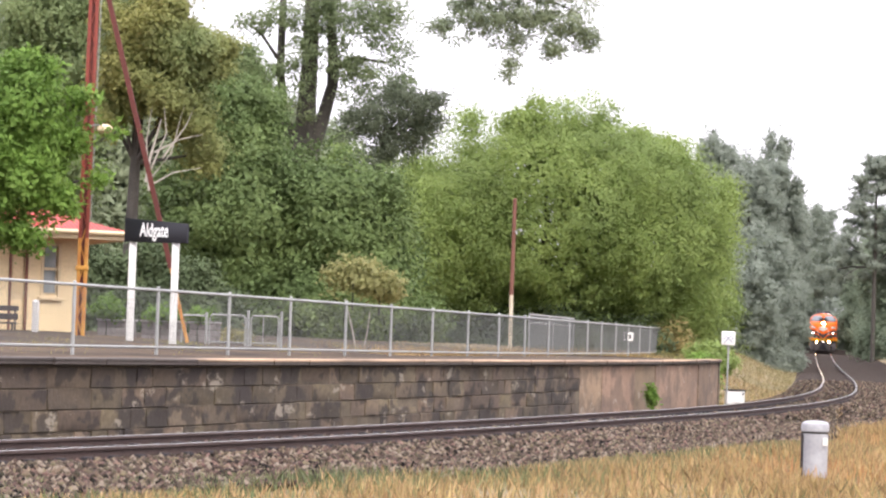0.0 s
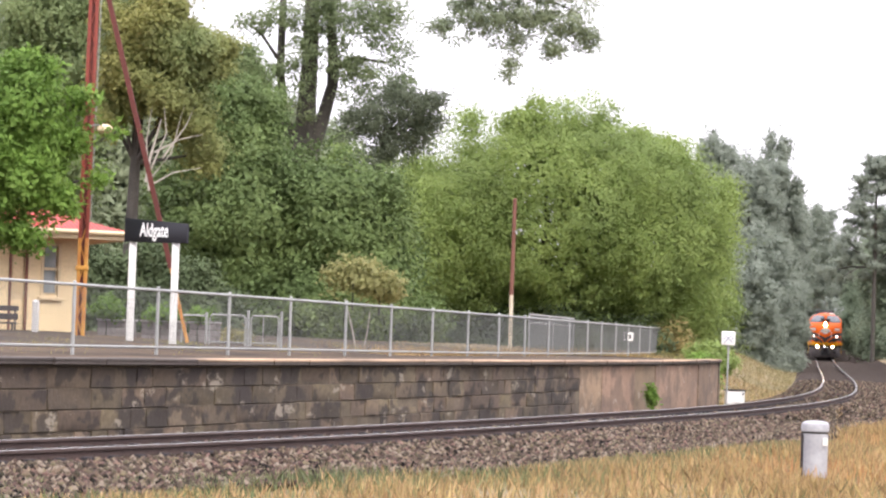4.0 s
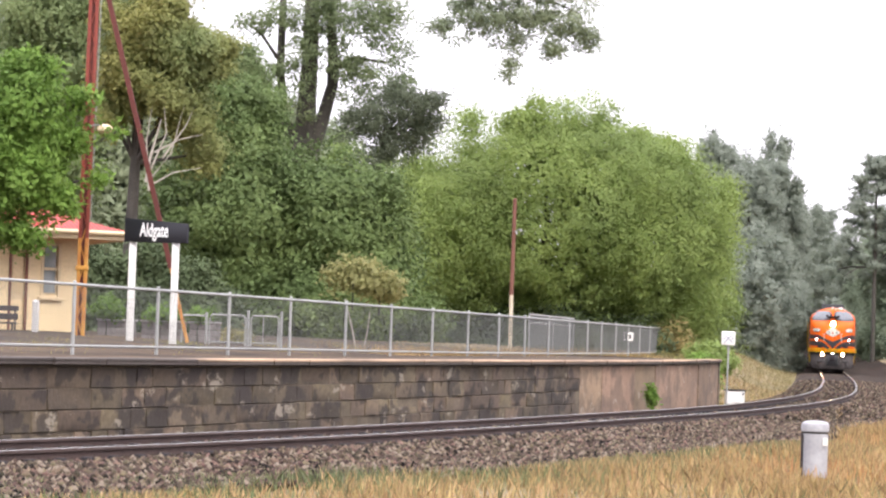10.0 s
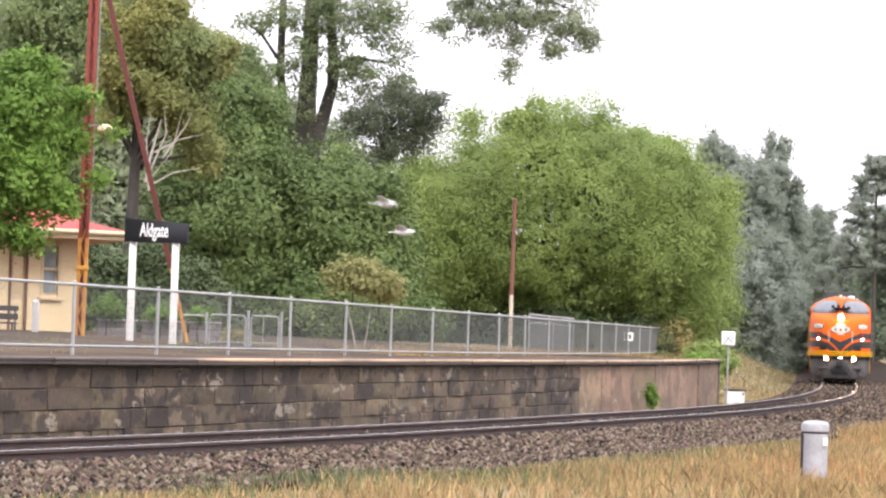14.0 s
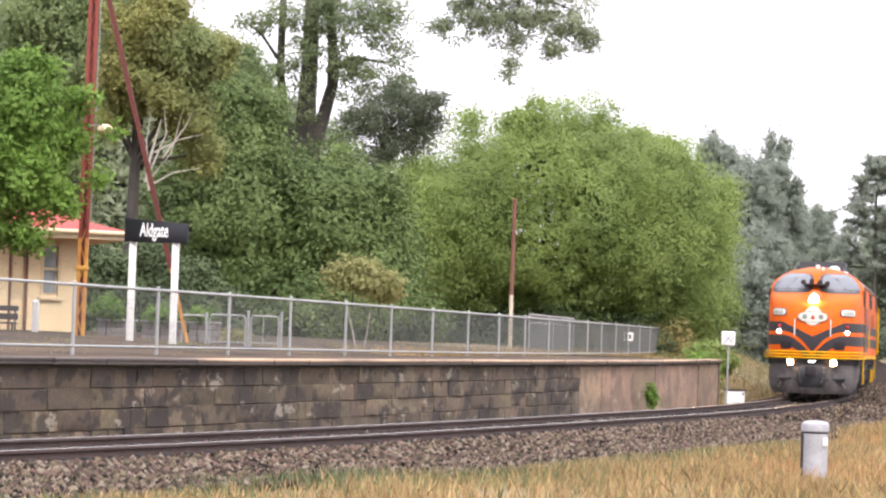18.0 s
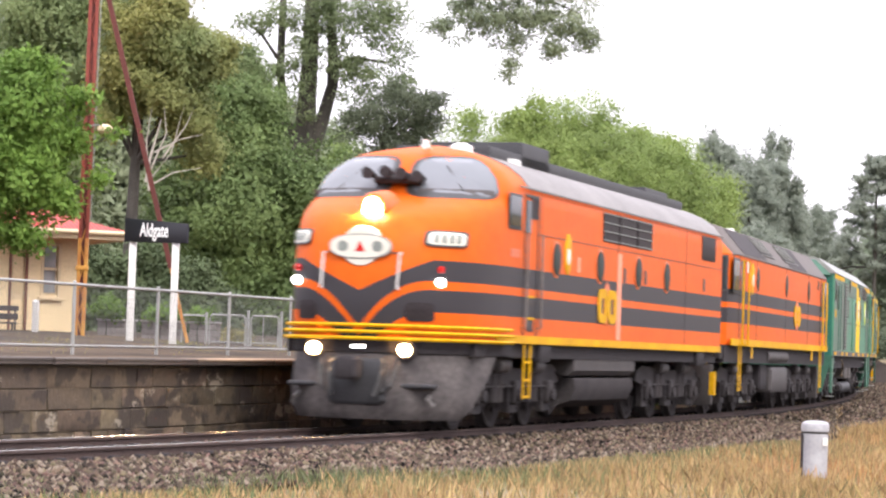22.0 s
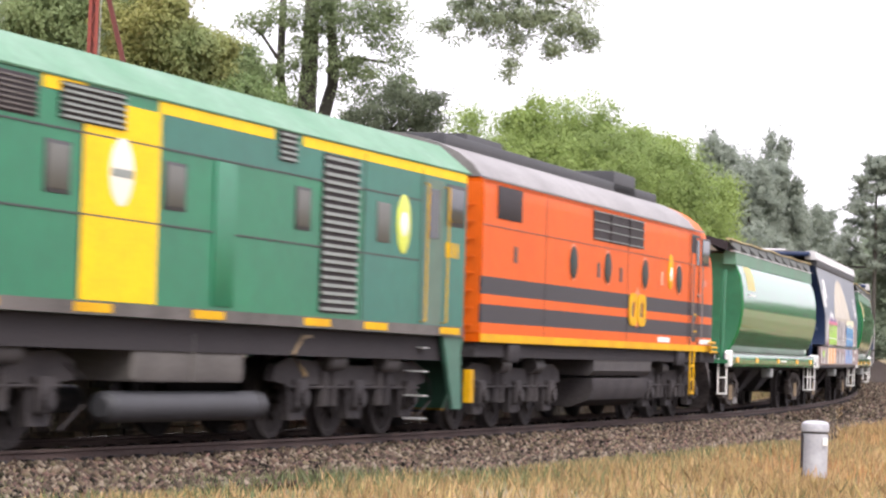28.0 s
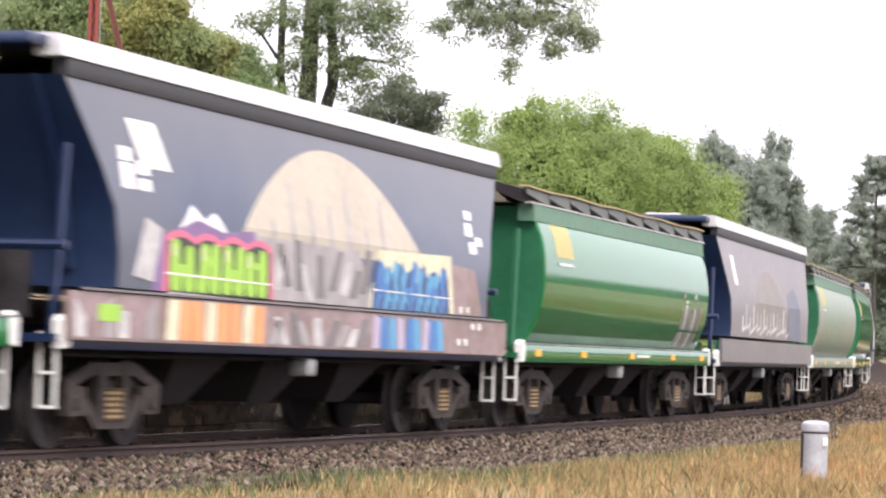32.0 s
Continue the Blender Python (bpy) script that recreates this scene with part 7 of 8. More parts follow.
    for way in (1, -1):
        for y in (-.55, .55):
            w = part("end_window", Shape().box(min(way * 8.66, way * 8.75), max(way * 8.66, way * 8.75), y - .38, y + .38, 2.72, 3.36, .02), m_rubber, loco, "cab end window")
            part("pane", Shape().box(min(way * 8.70, way * 8.76), max(way * 8.70, way * 8.76), y - .32, y + .32, 2.78, 3.30, .01), m_dark_glass, w)
            part("marker_light", Shape().disc((way * 8.72, y * 1.5, 2.2), "x", .07, way * .05), m_marker if way > 0 else m_red, loco)
            grab(loco, (way * 8.72, y * 1.7, 1.5), (way * 8.72, y * 1.7, 2.5), (way * .1, 0, 0), m_gold, .018)
        part("end_platform", Shape().box(min(way * 8.5, way * 9.0), max(way * 8.5, way * 9.0), -1.35, 1.35, 1.15, 1.43, .02), m_under, loco)
        part("pilot", Shape().box(min(way * 8.8, way * 8.95), max(way * 8.8, way * 8.95), -1.2, 1.2, .2, 1.04, .03), m_tank, loco)
        coupler(loco, way * 8.95, way)
        loco_bogie(loco, way * 5.2)
    part("frame", Shape().box(-8.6, 8.6, -1.38, 1.38, 1.08, 1.435), m_under, loco, "dark underframe")
    for x in (-6.5, -1.5, 1.0, 5.6):
        part("roof_vent", Shape().box(x - .4, x + .4, -.4, .4, 3.97, 4.10, .03), m_grey_roof, loco)
    part("roof_dome", Shape().tube([(1.3, .3, 3.98), (1.3, .3, 4.14)], [.2, .1], 14), m_white, loco)
    return loco


# ---------------------------------------------------------------- train: green locomotive
def green_loco(label, side_mat, roof_mat, bands, panel_mat, lit):
    loco = thing("diesel_locomotive", label, "locomotive", group="train")
    side = lambda i: [(1.48 - i, 1.33), (1.48 - i, 3.55), (1.02 - i * .6, 3.93), (.5, 4.0), (-.5, 4.0), (-1.02 + i * .6, 3.93), (-1.48 + i, 3.55), (-1.48 + i, 1.33)]
    ring = lambda x, i, d=0: [(x, y, z - (d if z > 3.8 else 0)) for y, z in side(i)]
    part("body", Shape().rings([ring(-8.6, .04), ring(-8.52, 0), ring(-4, 0), ring(4, 0), ring(8.52, 0), ring(8.6, .04)]), side_mat, loco, "green painted body", 25)
    top = [(1.50, 3.545), (1.505, 3.565), (1.03, 3.95), (.51, 4.02), (-.51, 4.02), (-1.03, 3.95), (-1.505, 3.565), (-1.50, 3.545)]
    part("roof", Shape().rings([[(x, y, z) for y, z in top] for x in (-8.64, 8.64)]), roof_mat, loco, "pale weathered roof", 25)
    for way in (1, -1):
        # sloping cab front under the roof's brow
        part("cab_brow", Shape().rings([[(way * x, y * k, z) for y, z in ((1.44, 3.5), (1.0, 3.9), (-1.0, 3.9), (-1.44, 3.5))] for x, k in ((8.6, 1), (8.95, .72))]), m_cab_green, loco)
    for s in (1, -1):
        y = 1.48 * s
        yb = lambda d: (min(y, y + s * d), max(y, y + s * d))
        for x0, x1 in bands:
            part("yellow_band", Shape().box(x0, x1, *yb(.007), 3.42, 3.545), m_yellow if lit else m_gold, loco, "yellow band under the roof")
        panel = part("yellow_panel", Shape().box(1.55, 3.3, *yb(.009), 1.47, 3.42), m_yellow, loco, "broad yellow upright panel")
        part("panel_emblem", Shape().disc((2.45, y + s * .005, 2.75), "y", .28, s * .012, 24, .34), m_cream, panel, "round white emblem")
        part("emblem_bar", Shape().box(2.2, 2.7, *yb(.02), 2.70, 2.78), m_slat, panel)
        for x, r in ((3.85, .27), (1.15, .27), (-2.45, .24)):
            w = part("window", Shape().box(x - r, x + r, *yb(.012), 2.45, 2.95, .01), m_rubber, loco, "square engine-room window")
            part("pane", Shape().box(x - r + .04, x + r - .04, *yb(.018), 2.49, 2.91, .008), m_grey_pane, w)
        for x0, x1, z0, z1, n, nm in ((-4.28, -3.05, 1.52, 3.40, 20, "tall louvre"), (2.4, 3.85, 3.16, 3.52, 6, "slatted upper louvre"), (-2.2, -1.65, 3.2, 3.54, 5, "slatted upper louvre")):
            v = part("louvre", Shape().box(x0, x1, *yb(.011), z0, z1), m_louvre, loco, nm)
            for k in range(n):
                z = z0 + (z1 - z0) * (k + .25) / n
                part("slat", Shape().box(x0 + .03, x1 - .03, *yb(.035), z, z + (z1 - z0) / n * .42), m_slat, v)
        for x0, x1 in ((4.3, 5.2), (5.35, 6.35)):
            rad = part("radiator_grille", Shape().box(x0, x1, *yb(.014), 3.12, 3.5, .01), m_louvre, loco, "dark radiator opening")
            for k in range(7):
                part("slat", Shape().box(x0 + .03, x1 - .03, *yb(.026), 3.145 + .05 * k, 3.163 + .05 * k), m_sill, rad)
        for z in (2.28, 3.06):
            part("panel_seam", Shape().box(-6.6, 6.7, *yb(.010), z, z + .018), m_rubber, loco)
        part("repainted_panel", Shape().box(-8.5, -4.5, *yb(.004), 1.46, 3.42), panel_mat, loco, "duller repainted panel")
        part("repainted_panel", Shape().box(-4.5, 1.5, *yb(.004), 3.08, 3.42), panel_mat, loco)
        part("repainted_panel", Shape().box(6.75, 8.5, *yb(.004), 1.46, 3.42), panel_mat, loco)
        part("body_rib", Shape().box(-.45, .12, *yb(.018), 1.5, 3.05, .006), side_mat, loco)
        for x in (6.7, -6.65, 3.32, -4.5):
            part("panel_seam", Shape().box(x, x + .015, *yb(.010), 1.47, 3.5), m_rubber, loco)
        for way in (1, -1):
            e = lambda a, b: (min(way * a, way * b), max(way * a, way * b))
            w = part("cab_window", Shape().box(*e(7.65, 8.42), *yb(.012), 2.80, 3.36, .01), m_rubber, loco, "cab side window")
            part("pane", Shape().box(*e(7.71, 8.36), *yb(.018), 2.85, 3.31, .008), m_dark_glass, w)
            d = part("cab_door", Shape().box(*e(6.75, 7.55), *yb(.006), 1.47, 3.38), m_loco_dull, loco, "dark recessed cab door")
            part("door_window", Shape().box(*e(6.95, 7.35), *yb(.014), 2.6, 3.25), m_dark_glass, d)
            for x in (6.72, 7.58):
                grab(loco, (way * x, y, 1.5), (way * x, y, 3.3), (0, s * .07, 0), m_gold if lit else m_cab_green, .013)
            for k in range(4):
                part("number_bar", Shape().box(*e(7.66 + .15 * k, 7.74 + .15 * k), *yb(.008), 2.38, 2.58), m_gold, loco)
            for z in (.22, .52, .84, 1.15):
                part("step", Shape().box(*e(6.98, 7.24), min(s * 1.2, s * 1.44), max(s * 1.2, s * 1.44), z, z + .022), m_galv, loco, "pale-edged cab step")
            part("plough_wing", Shape().prism([(way * 8.5, 1.33), (way * 7.75, 1.33), (way * 8.25, .35), (way * 8.6, .35)], "y", s * 1.40, s * 1.46), m_cab_green, loco, "green tapered plough wing")
        c = part("oval_crest", Shape().disc((-5.95 if s > 0 else 5.95, y, 2.72), "y", .26, s * .02, 20, .38), mats_lime, loco, "lime oval crest")
        part("crest_mark", Shape().disc((-5.95 if s > 0 else 5.95, y + s * .012, 2.72), "y", .14, s * .014, 14, .16), m_white, c)
        part("window", Shape().box(-5.45, -4.95, *yb(.012), 2.45, 2.95, .01), m_grey_pane, loco)
        part("sill_strip", Shape().box(-8.5, 8.5, *yb(.016), 1.33, 1.46), m_sill, loco, "grey sill")
        for x in (-7.9, -5.0, -3.0, .2, 3.0, 5.4, 7.9):
            part("sill_block", Shape().box(x - .42, x + .42, *yb(.022), 1.355, 1.445), m_gold, loco, "yellow sill mark")
        part("battery_box", Shape().box(-1.2, 1.7, min(s * .3, s * 1.34), max(s * .3, s * 1.34), .68, 1.2, .03).box(.22, .27, min(s * 1.34, s * 1.36), max(s * 1.34, s * 1.36), .68, 1.2), m_box, loco, "grey two-panel battery box")
        part("air_reservoir", Shape().tube([(-2.05, s * 1.16, .42), (-1.98, s * 1.16, .42), (2.0, s * 1.16, .42), (2.08, s * 1.16, .42)], [.10, .165, .165, .10], 14), m_soot, loco, "dark long air reservoir")
        part("reservoir_end", Shape().tube([(-2.1, s * 1.16, .42), (-1.8, s * 1.16, .42)], [.11, .175], 14), m_bogie, loco)
        part("conduit", Shape().tube([(-4.0, s * 1.30, 1.28), (-2.9, s * 1.34, 1.22), (-2.6, s * 1.36, 1.02), (-3.0, s * 1.36, .78)], .035, 7), m_spring, loco, "rusty bent conduit")
        for k in range(6):
            part("pipe_bracket", Shape().box(-6.9 + 2.7 * k, -6.72 + 2.7 * k, min(s * 1.1, s * 1.33), max(s * 1.1, s * 1.33), 1.02, 1.30, .02), m_sill, loco)
        for k in range(4):
            part("air_tank", Shape().tube([(-7.2 + 3.9 * k, s * 1.2, 1.2), (-5.2 + 3.9 * k, s * 1.2, 1.2)], .11, 10), m_under, loco)
    for way in (1, -1):
        for y in (-.62, .62):
            w = part("end_window", Shape().box(min(way * 8.6, way * 8.66), max(way * 8.6, way * 8.66), y - .48, y + .48, 2.72, 3.34, .02), m_white, loco, "cab windscreen")
            part("pane", Shape().box(min(way * 8.62, way * 8.68), max(way * 8.62, way * 8.68), y - .43, y + .43, 2.77, 3.29, .01), m_glass, w)
            part("marker_light", Shape().disc((way * 8.62, y * 1.6, 2.25), "x", .045, way * .05), m_marker if way > 0 and lit else m_red, loco)
            part("tail_light", Shape().disc((way * 8.62, y * 1.2, 1.2), "x", .035, way * .05), m_marker if way > 0 and lit else m_red, loco)
        grab(loco, (way * 8.62, -1.2, 2.62), (way * 8.62, 1.2, 2.62), (way * .08, 0, 0), m_yellow, .018)
        grab(loco, (way * 8.62, 1.1, 1.5), (way * 8.62, 1.1, 2.5), (way * .08, 0, 0), m_yellow, .018)
        part("end_skirt", Shape().prism([(-1.46, 1.33), (1.46, 1.33), (1.2, .35), (-1.2, .35)], "x", way * 8.58, way * 8.66), m_cab_green, loco)
        part("yellow_guard", Shape().prism([(-1.0, .9), (1.0, .9), (1.15, .32), (-1.15, .32)], "x", way * 8.67, way * 8.78), m_guard, loco, "dirty yellow obstacle guard")
        part("cab_face", Shape().box(min(way * 8.59, way * 8.612), max(way * 8.59, way * 8.612), -1.43, 1.43, 1.36, 3.5), m_teal, loco, "duller green cab face")
        coupler(loco, way * 8.6, way)
        loco_bogie(loco, way * 5.3)
    part("frame", Shape().box(-8.5, 8.5, -1.36, 1.36, 1.0, 1.325), m_under, loco, "dark underframe")
    for x in (-5.5, -1.0, 4.6, 6.4):
        part("roof_hatch", Shape().box(x - .6, x + .6, -.45, .45, 4.01, 4.10, .03), m_soot if x > 4 else roof_mat, loco)
    return loco


mats_lime = mat("lime_yellow_paint", (0.55, 0.60, 0.06), 0.4, 0, 0.1)


# ---------------------------------------------------------------- train: grain hoppers
def hopper_base(label, sill_mat, end_mat):
    w = thing("grain_hopper_wagon", label, "wagon", group="train")
    part("centre_sill", Shape().box(-7.1, 7.1, -.3, .3, .78, 1.06), m_under, w)
    for s in (1, -1):
        part("side_sill", Shape().box(-7.1, 7.1, min(s * 1.24, s * 1.36), max(s * 1.24, s * 1.36), 1.0, 1.27, .015), sill_mat, w, "painted side sill")
    for way in (1, -1):
        e = lambda a, b: (min(way * a, way * b), max(way * a, way * b))
        part("end_platform", Shape().box(*e(5.2, 7.2), -1.3, 1.3, 1.06, 1.14), end_mat, w)
        for y in (-1.18, 1.18):
            lad = part("end_ladder", Shape().box(*e(7.06, 7.10), y - .10, y - .075, .42, 1.16).box(*e(7.06, 7.10), y + .075, y + .10, .42, 1.16), m_white if y > 0 else m_under, w, "white end steps" if y > 0 else "")
            for z in (.42, .75):
                part("rung", Shape().box(*e(7.05, 7.12), y - .075, y + .075, z, z + .03), m_white if y > 0 else m_under, lad)
            part("end_post", Shape().tube([(way * 6.9, y * .95, 1.14), (way * 6.7, y * .95, 3.0)], .045, 6), end_mat, w)
        for y in (1, -1):
            part("corner_bracket", Shape().prism([(way * 7.125, 1.0), (way * 6.98, 1.02), (way * 6.95, 1.24), (way * 7.04, 1.33), (way * 7.125, 1.27)], "y", y * 1.24, y * 1.368), m_white, w, "white corner bracket")
        part("brake_gear", Shape().box(*e(6.2, 6.6), -.45, .25, 1.14, 1.75, .04).tube([(way * 6.55, .5, 1.3), (way * 6.55, .5, 1.95)], .18, 12), m_under, w)
        coupler(w, way * 7.1, way)
        wagon_bogie(w, way * 5.35)
    for x in (-2.6, 0, 2.6):
        part("discharge_chute", Shape().rings([[(x - .9, -1.0, 1.1), (x + .9, -1.0, 1.1), (x + .9, 1.0, 1.1), (x - .9, 1.0, 1.1)], [(x - .35, -.5, .42), (x + .35, -.5, .42), (x + .35, .5, .42), (x - .35, .5, .42)]]), m_under, w, "dark bottom discharge chute", 0)
    part("brake_pipe", Shape().tube([(-6.8, 1.0, .95), (6.8, 1.0, .95)], .03, 6), m_under, w)
    part("brake_pipe", Shape().tube([(-6.8, -1.0, .95), (6.8, -1.0, .95)], .03, 6), m_under, w)
    part("brake_valve", Shape().box(.16, .44, 1.05, 1.3, .76, .97, .03), m_galv, w)
    return w


def barrel_wagon(label, body_mat, sill_mat, patch_mat, sprayed=False):
    w = hopper_base(label, sill_mat, m_wagon_end)
    zs = [1.28, 1.45, 1.65, 1.9, 2.15, 2.4, 2.65, 2.9, 3.1, 3.25, 3.36]
    wid = [1.17, 1.27, 1.36, 1.43, 1.465, 1.47, 1.45, 1.40, 1.32, 1.24, 1.16]
    end = [6.40, 6.36, 6.33, 6.30, 6.30, 6.30, 6.30, 6.30, 6.32, 6.34, 6.36]
    sides = []
    for z, y, x in zip(zs, wid, end):
        sides.append([(-x, -y + .03, z), (-x + .03, -y, z), (0, -y, z), (x - .03, -y, z), (x, -y + .03, z), (x, y - .03, z), (x - .03, y, z), (0, y, z), (-x + .03, y, z), (-x, y - .03, z)])
    part("body", Shape().rings(sides), body_mat, w, "bulging painted hopper body", 40)
    for way in (1, -1):
        rings = []
        for k in (0, 1):
            rings.append([(way * (x + .012 - k * .02), y - .05, z) for z, y, x in zip(zs, wid, end)] + [(way * (x + .012 - k * .02), -y + .05, z) for z, y, x in reversed(list(zip(zs, wid, end)))])
        part("end_sheet", Shape().rings(rings, cap=False).add([p for p in rings[0]], [(i, i + 1, 20 - i, 21 - i) for i in range(10)]), m_wagon_end, w, "dark green end sheet", 40)
    for s in (1, -1):
        part("top_band", Shape().rings([[(x, s * 1.05, 3.13), (x, s * 1.318, 3.13), (x, s * 1.29, 3.39), (x, s * 1.05, 3.41)] for x in (-6.45, 6.45)]), m_wagon_band, w, "dull green band below the roof")
        part("ledge", Shape().box(-6.6, 6.6, min(s * 1.2, s * 1.305), max(s * 1.2, s * 1.305), 3.392, 3.414), m_pale_grey, w, "pale ledge below the roof flaps")
        rack = part("roof_edge", Shape().rings([[(x, s * yy, zz) for yy, zz in ((1.14, 3.41), (1.18, 3.60), (.7, 3.72), (.66, 3.60))] for x in (-6.7, 6.7)]), m_louvre, w, "dark roof walkway edge")
        for k in range(10):
            x = -6.62 + 1.33 * k
            part("roof_flap", Shape().rings([[(x, s * yy, 3.425), (x + .30, s * yy, 3.425), (x + 1.30, s * yy, 3.53), (x + 1.30, s * (yy - .03), 3.63), (x, s * (yy - .03), 3.63)] for yy in (1.21, 1.255)]), m_flap, rack, "tilted grey roof flap")
        part("tan_edge", Shape().rings([[(-6.7 + .67 * k, s * 1.13, 3.625 + .012 * math.sin(k * 1.3)), (-6.7 + .67 * k, s * 1.27, 3.625 + .012 * math.sin(k * 1.3)), (-6.7 + .67 * k, s * 1.27, 3.648 + .012 * math.sin(k * 1.3)), (-6.7 + .67 * k, s * 1.13, 3.665 + .012 * math.sin(k * 1.3))] for k in range(21)]), m_tan_edge, rack, "dusty tan upper edge")
        for x in (-6.3, -3.6, -.2, 3.3, 6.2):
            part("reflector", Shape().box(x - .16, x + .16, min(s * 1.36, s * 1.372), max(s * 1.36, s * 1.372), 1.09, 1.19), m_reflector, w, "amber reflector")
        part("data_bar", Shape().box(-1.6, -.6, min(s * 1.36, s * 1.372), max(s * 1.36, s * 1.372), 1.12, 1.16), m_white, w)
        yel = Shape()
        xs = (4.5, 5.6)
        yel.rings([[(x, s * (float(np.interp(z, zs, wid)) + o), z) for z in (2.62, 2.76, 2.90, 3.04, 3.16)] for x in xs for o in (.004,)], cap=False, closed=False)
        part("yellow_patch", yel, patch_mat, w, "faded yellow painted patch")
        part("data_bar", Shape().rings([[(x, s * 1.475, 2.50), (x, s * 1.475, 2.54)] for x in (4.6, 5.5)], cap=False, closed=False), m_white, w)
        for k in range(7 if sprayed else 0):
            mark = Shape()
            x, top = -4.1 - .26 * k, 2.35 - .13 * ((k * 5) % 4)
            mark.rings([[(q + .04 * (z - 1.4), s * (float(np.interp(z, zs, wid)) + .005), z) for z in (1.34, 1.5, 1.7, 1.9, 2.0, top)] for q in (x + .09, x - .09)], cap=False, closed=False)
            part("spray_mark", mark, (m_brown_paint, m_pale_grey, m_slate)[k % 3], w, "brown and grey spray marks")
        part("sill_lip", Shape().box(-7.1, 7.1, min(s * 1.2, s * 1.37), max(s * 1.2, s * 1.37), 1.268, 1.29), m_white_roof, w)
    part("roof", Shape().rings([[(x, y, z) for y, z in ((.95, 3.4), (.7, 3.62), (-.7, 3.62), (-.95, 3.4))] for x in (-6.7, 6.7)]), m_grate, w)
    return w


def side_width(z):
    return float(np.interp(z, [1.0, 1.58, 1.62, 2.4, 3.64], [1.425, 1.425, 1.44, 1.44, 1.22]))


def paint(w, name, points, s, out, m, label=""):
    """A painted shape on a wagon's side, bent where the side bends; x runs backwards on the camera side."""
    sh = Shape()
    for keep in (1, -1):
        poly = []
        for (a, b), (c, d) in zip(points, points[1:] + points[:1]):
            inside, then = (b - 2.4) * keep >= 0, (d - 2.4) * keep >= 0
            if inside:
                poly.append((a, b))
            if inside != then:
                k = (2.4 - b) / (d - b)
                poly.append((a + (c - a) * k, 2.4))
        if len(poly) > 2 and max(p[1] for p in poly) - min(p[1] for p in poly) > .001:
            sh.rings([[(s * a, s * (side_width(b) + o), b) for a, b in poly] for o in (-.01, out)])
    return part(name, sh, m, w, label, 0)


def letter(cx, cz, w, h, seed):
    """A swollen block letter without meaning."""
    rng = random.Random(seed)
    return [(cx + w * .5 * math.copysign(abs(math.cos(t)) ** .5, math.cos(t)) * rng.uniform(.8, 1.08), cz + h * .5 * math.copysign(abs(math.sin(t)) ** .5, math.sin(t)) * rng.uniform(.85, 1.08)) for t in (2 * math.pi * k / 14 for k in range(14))]


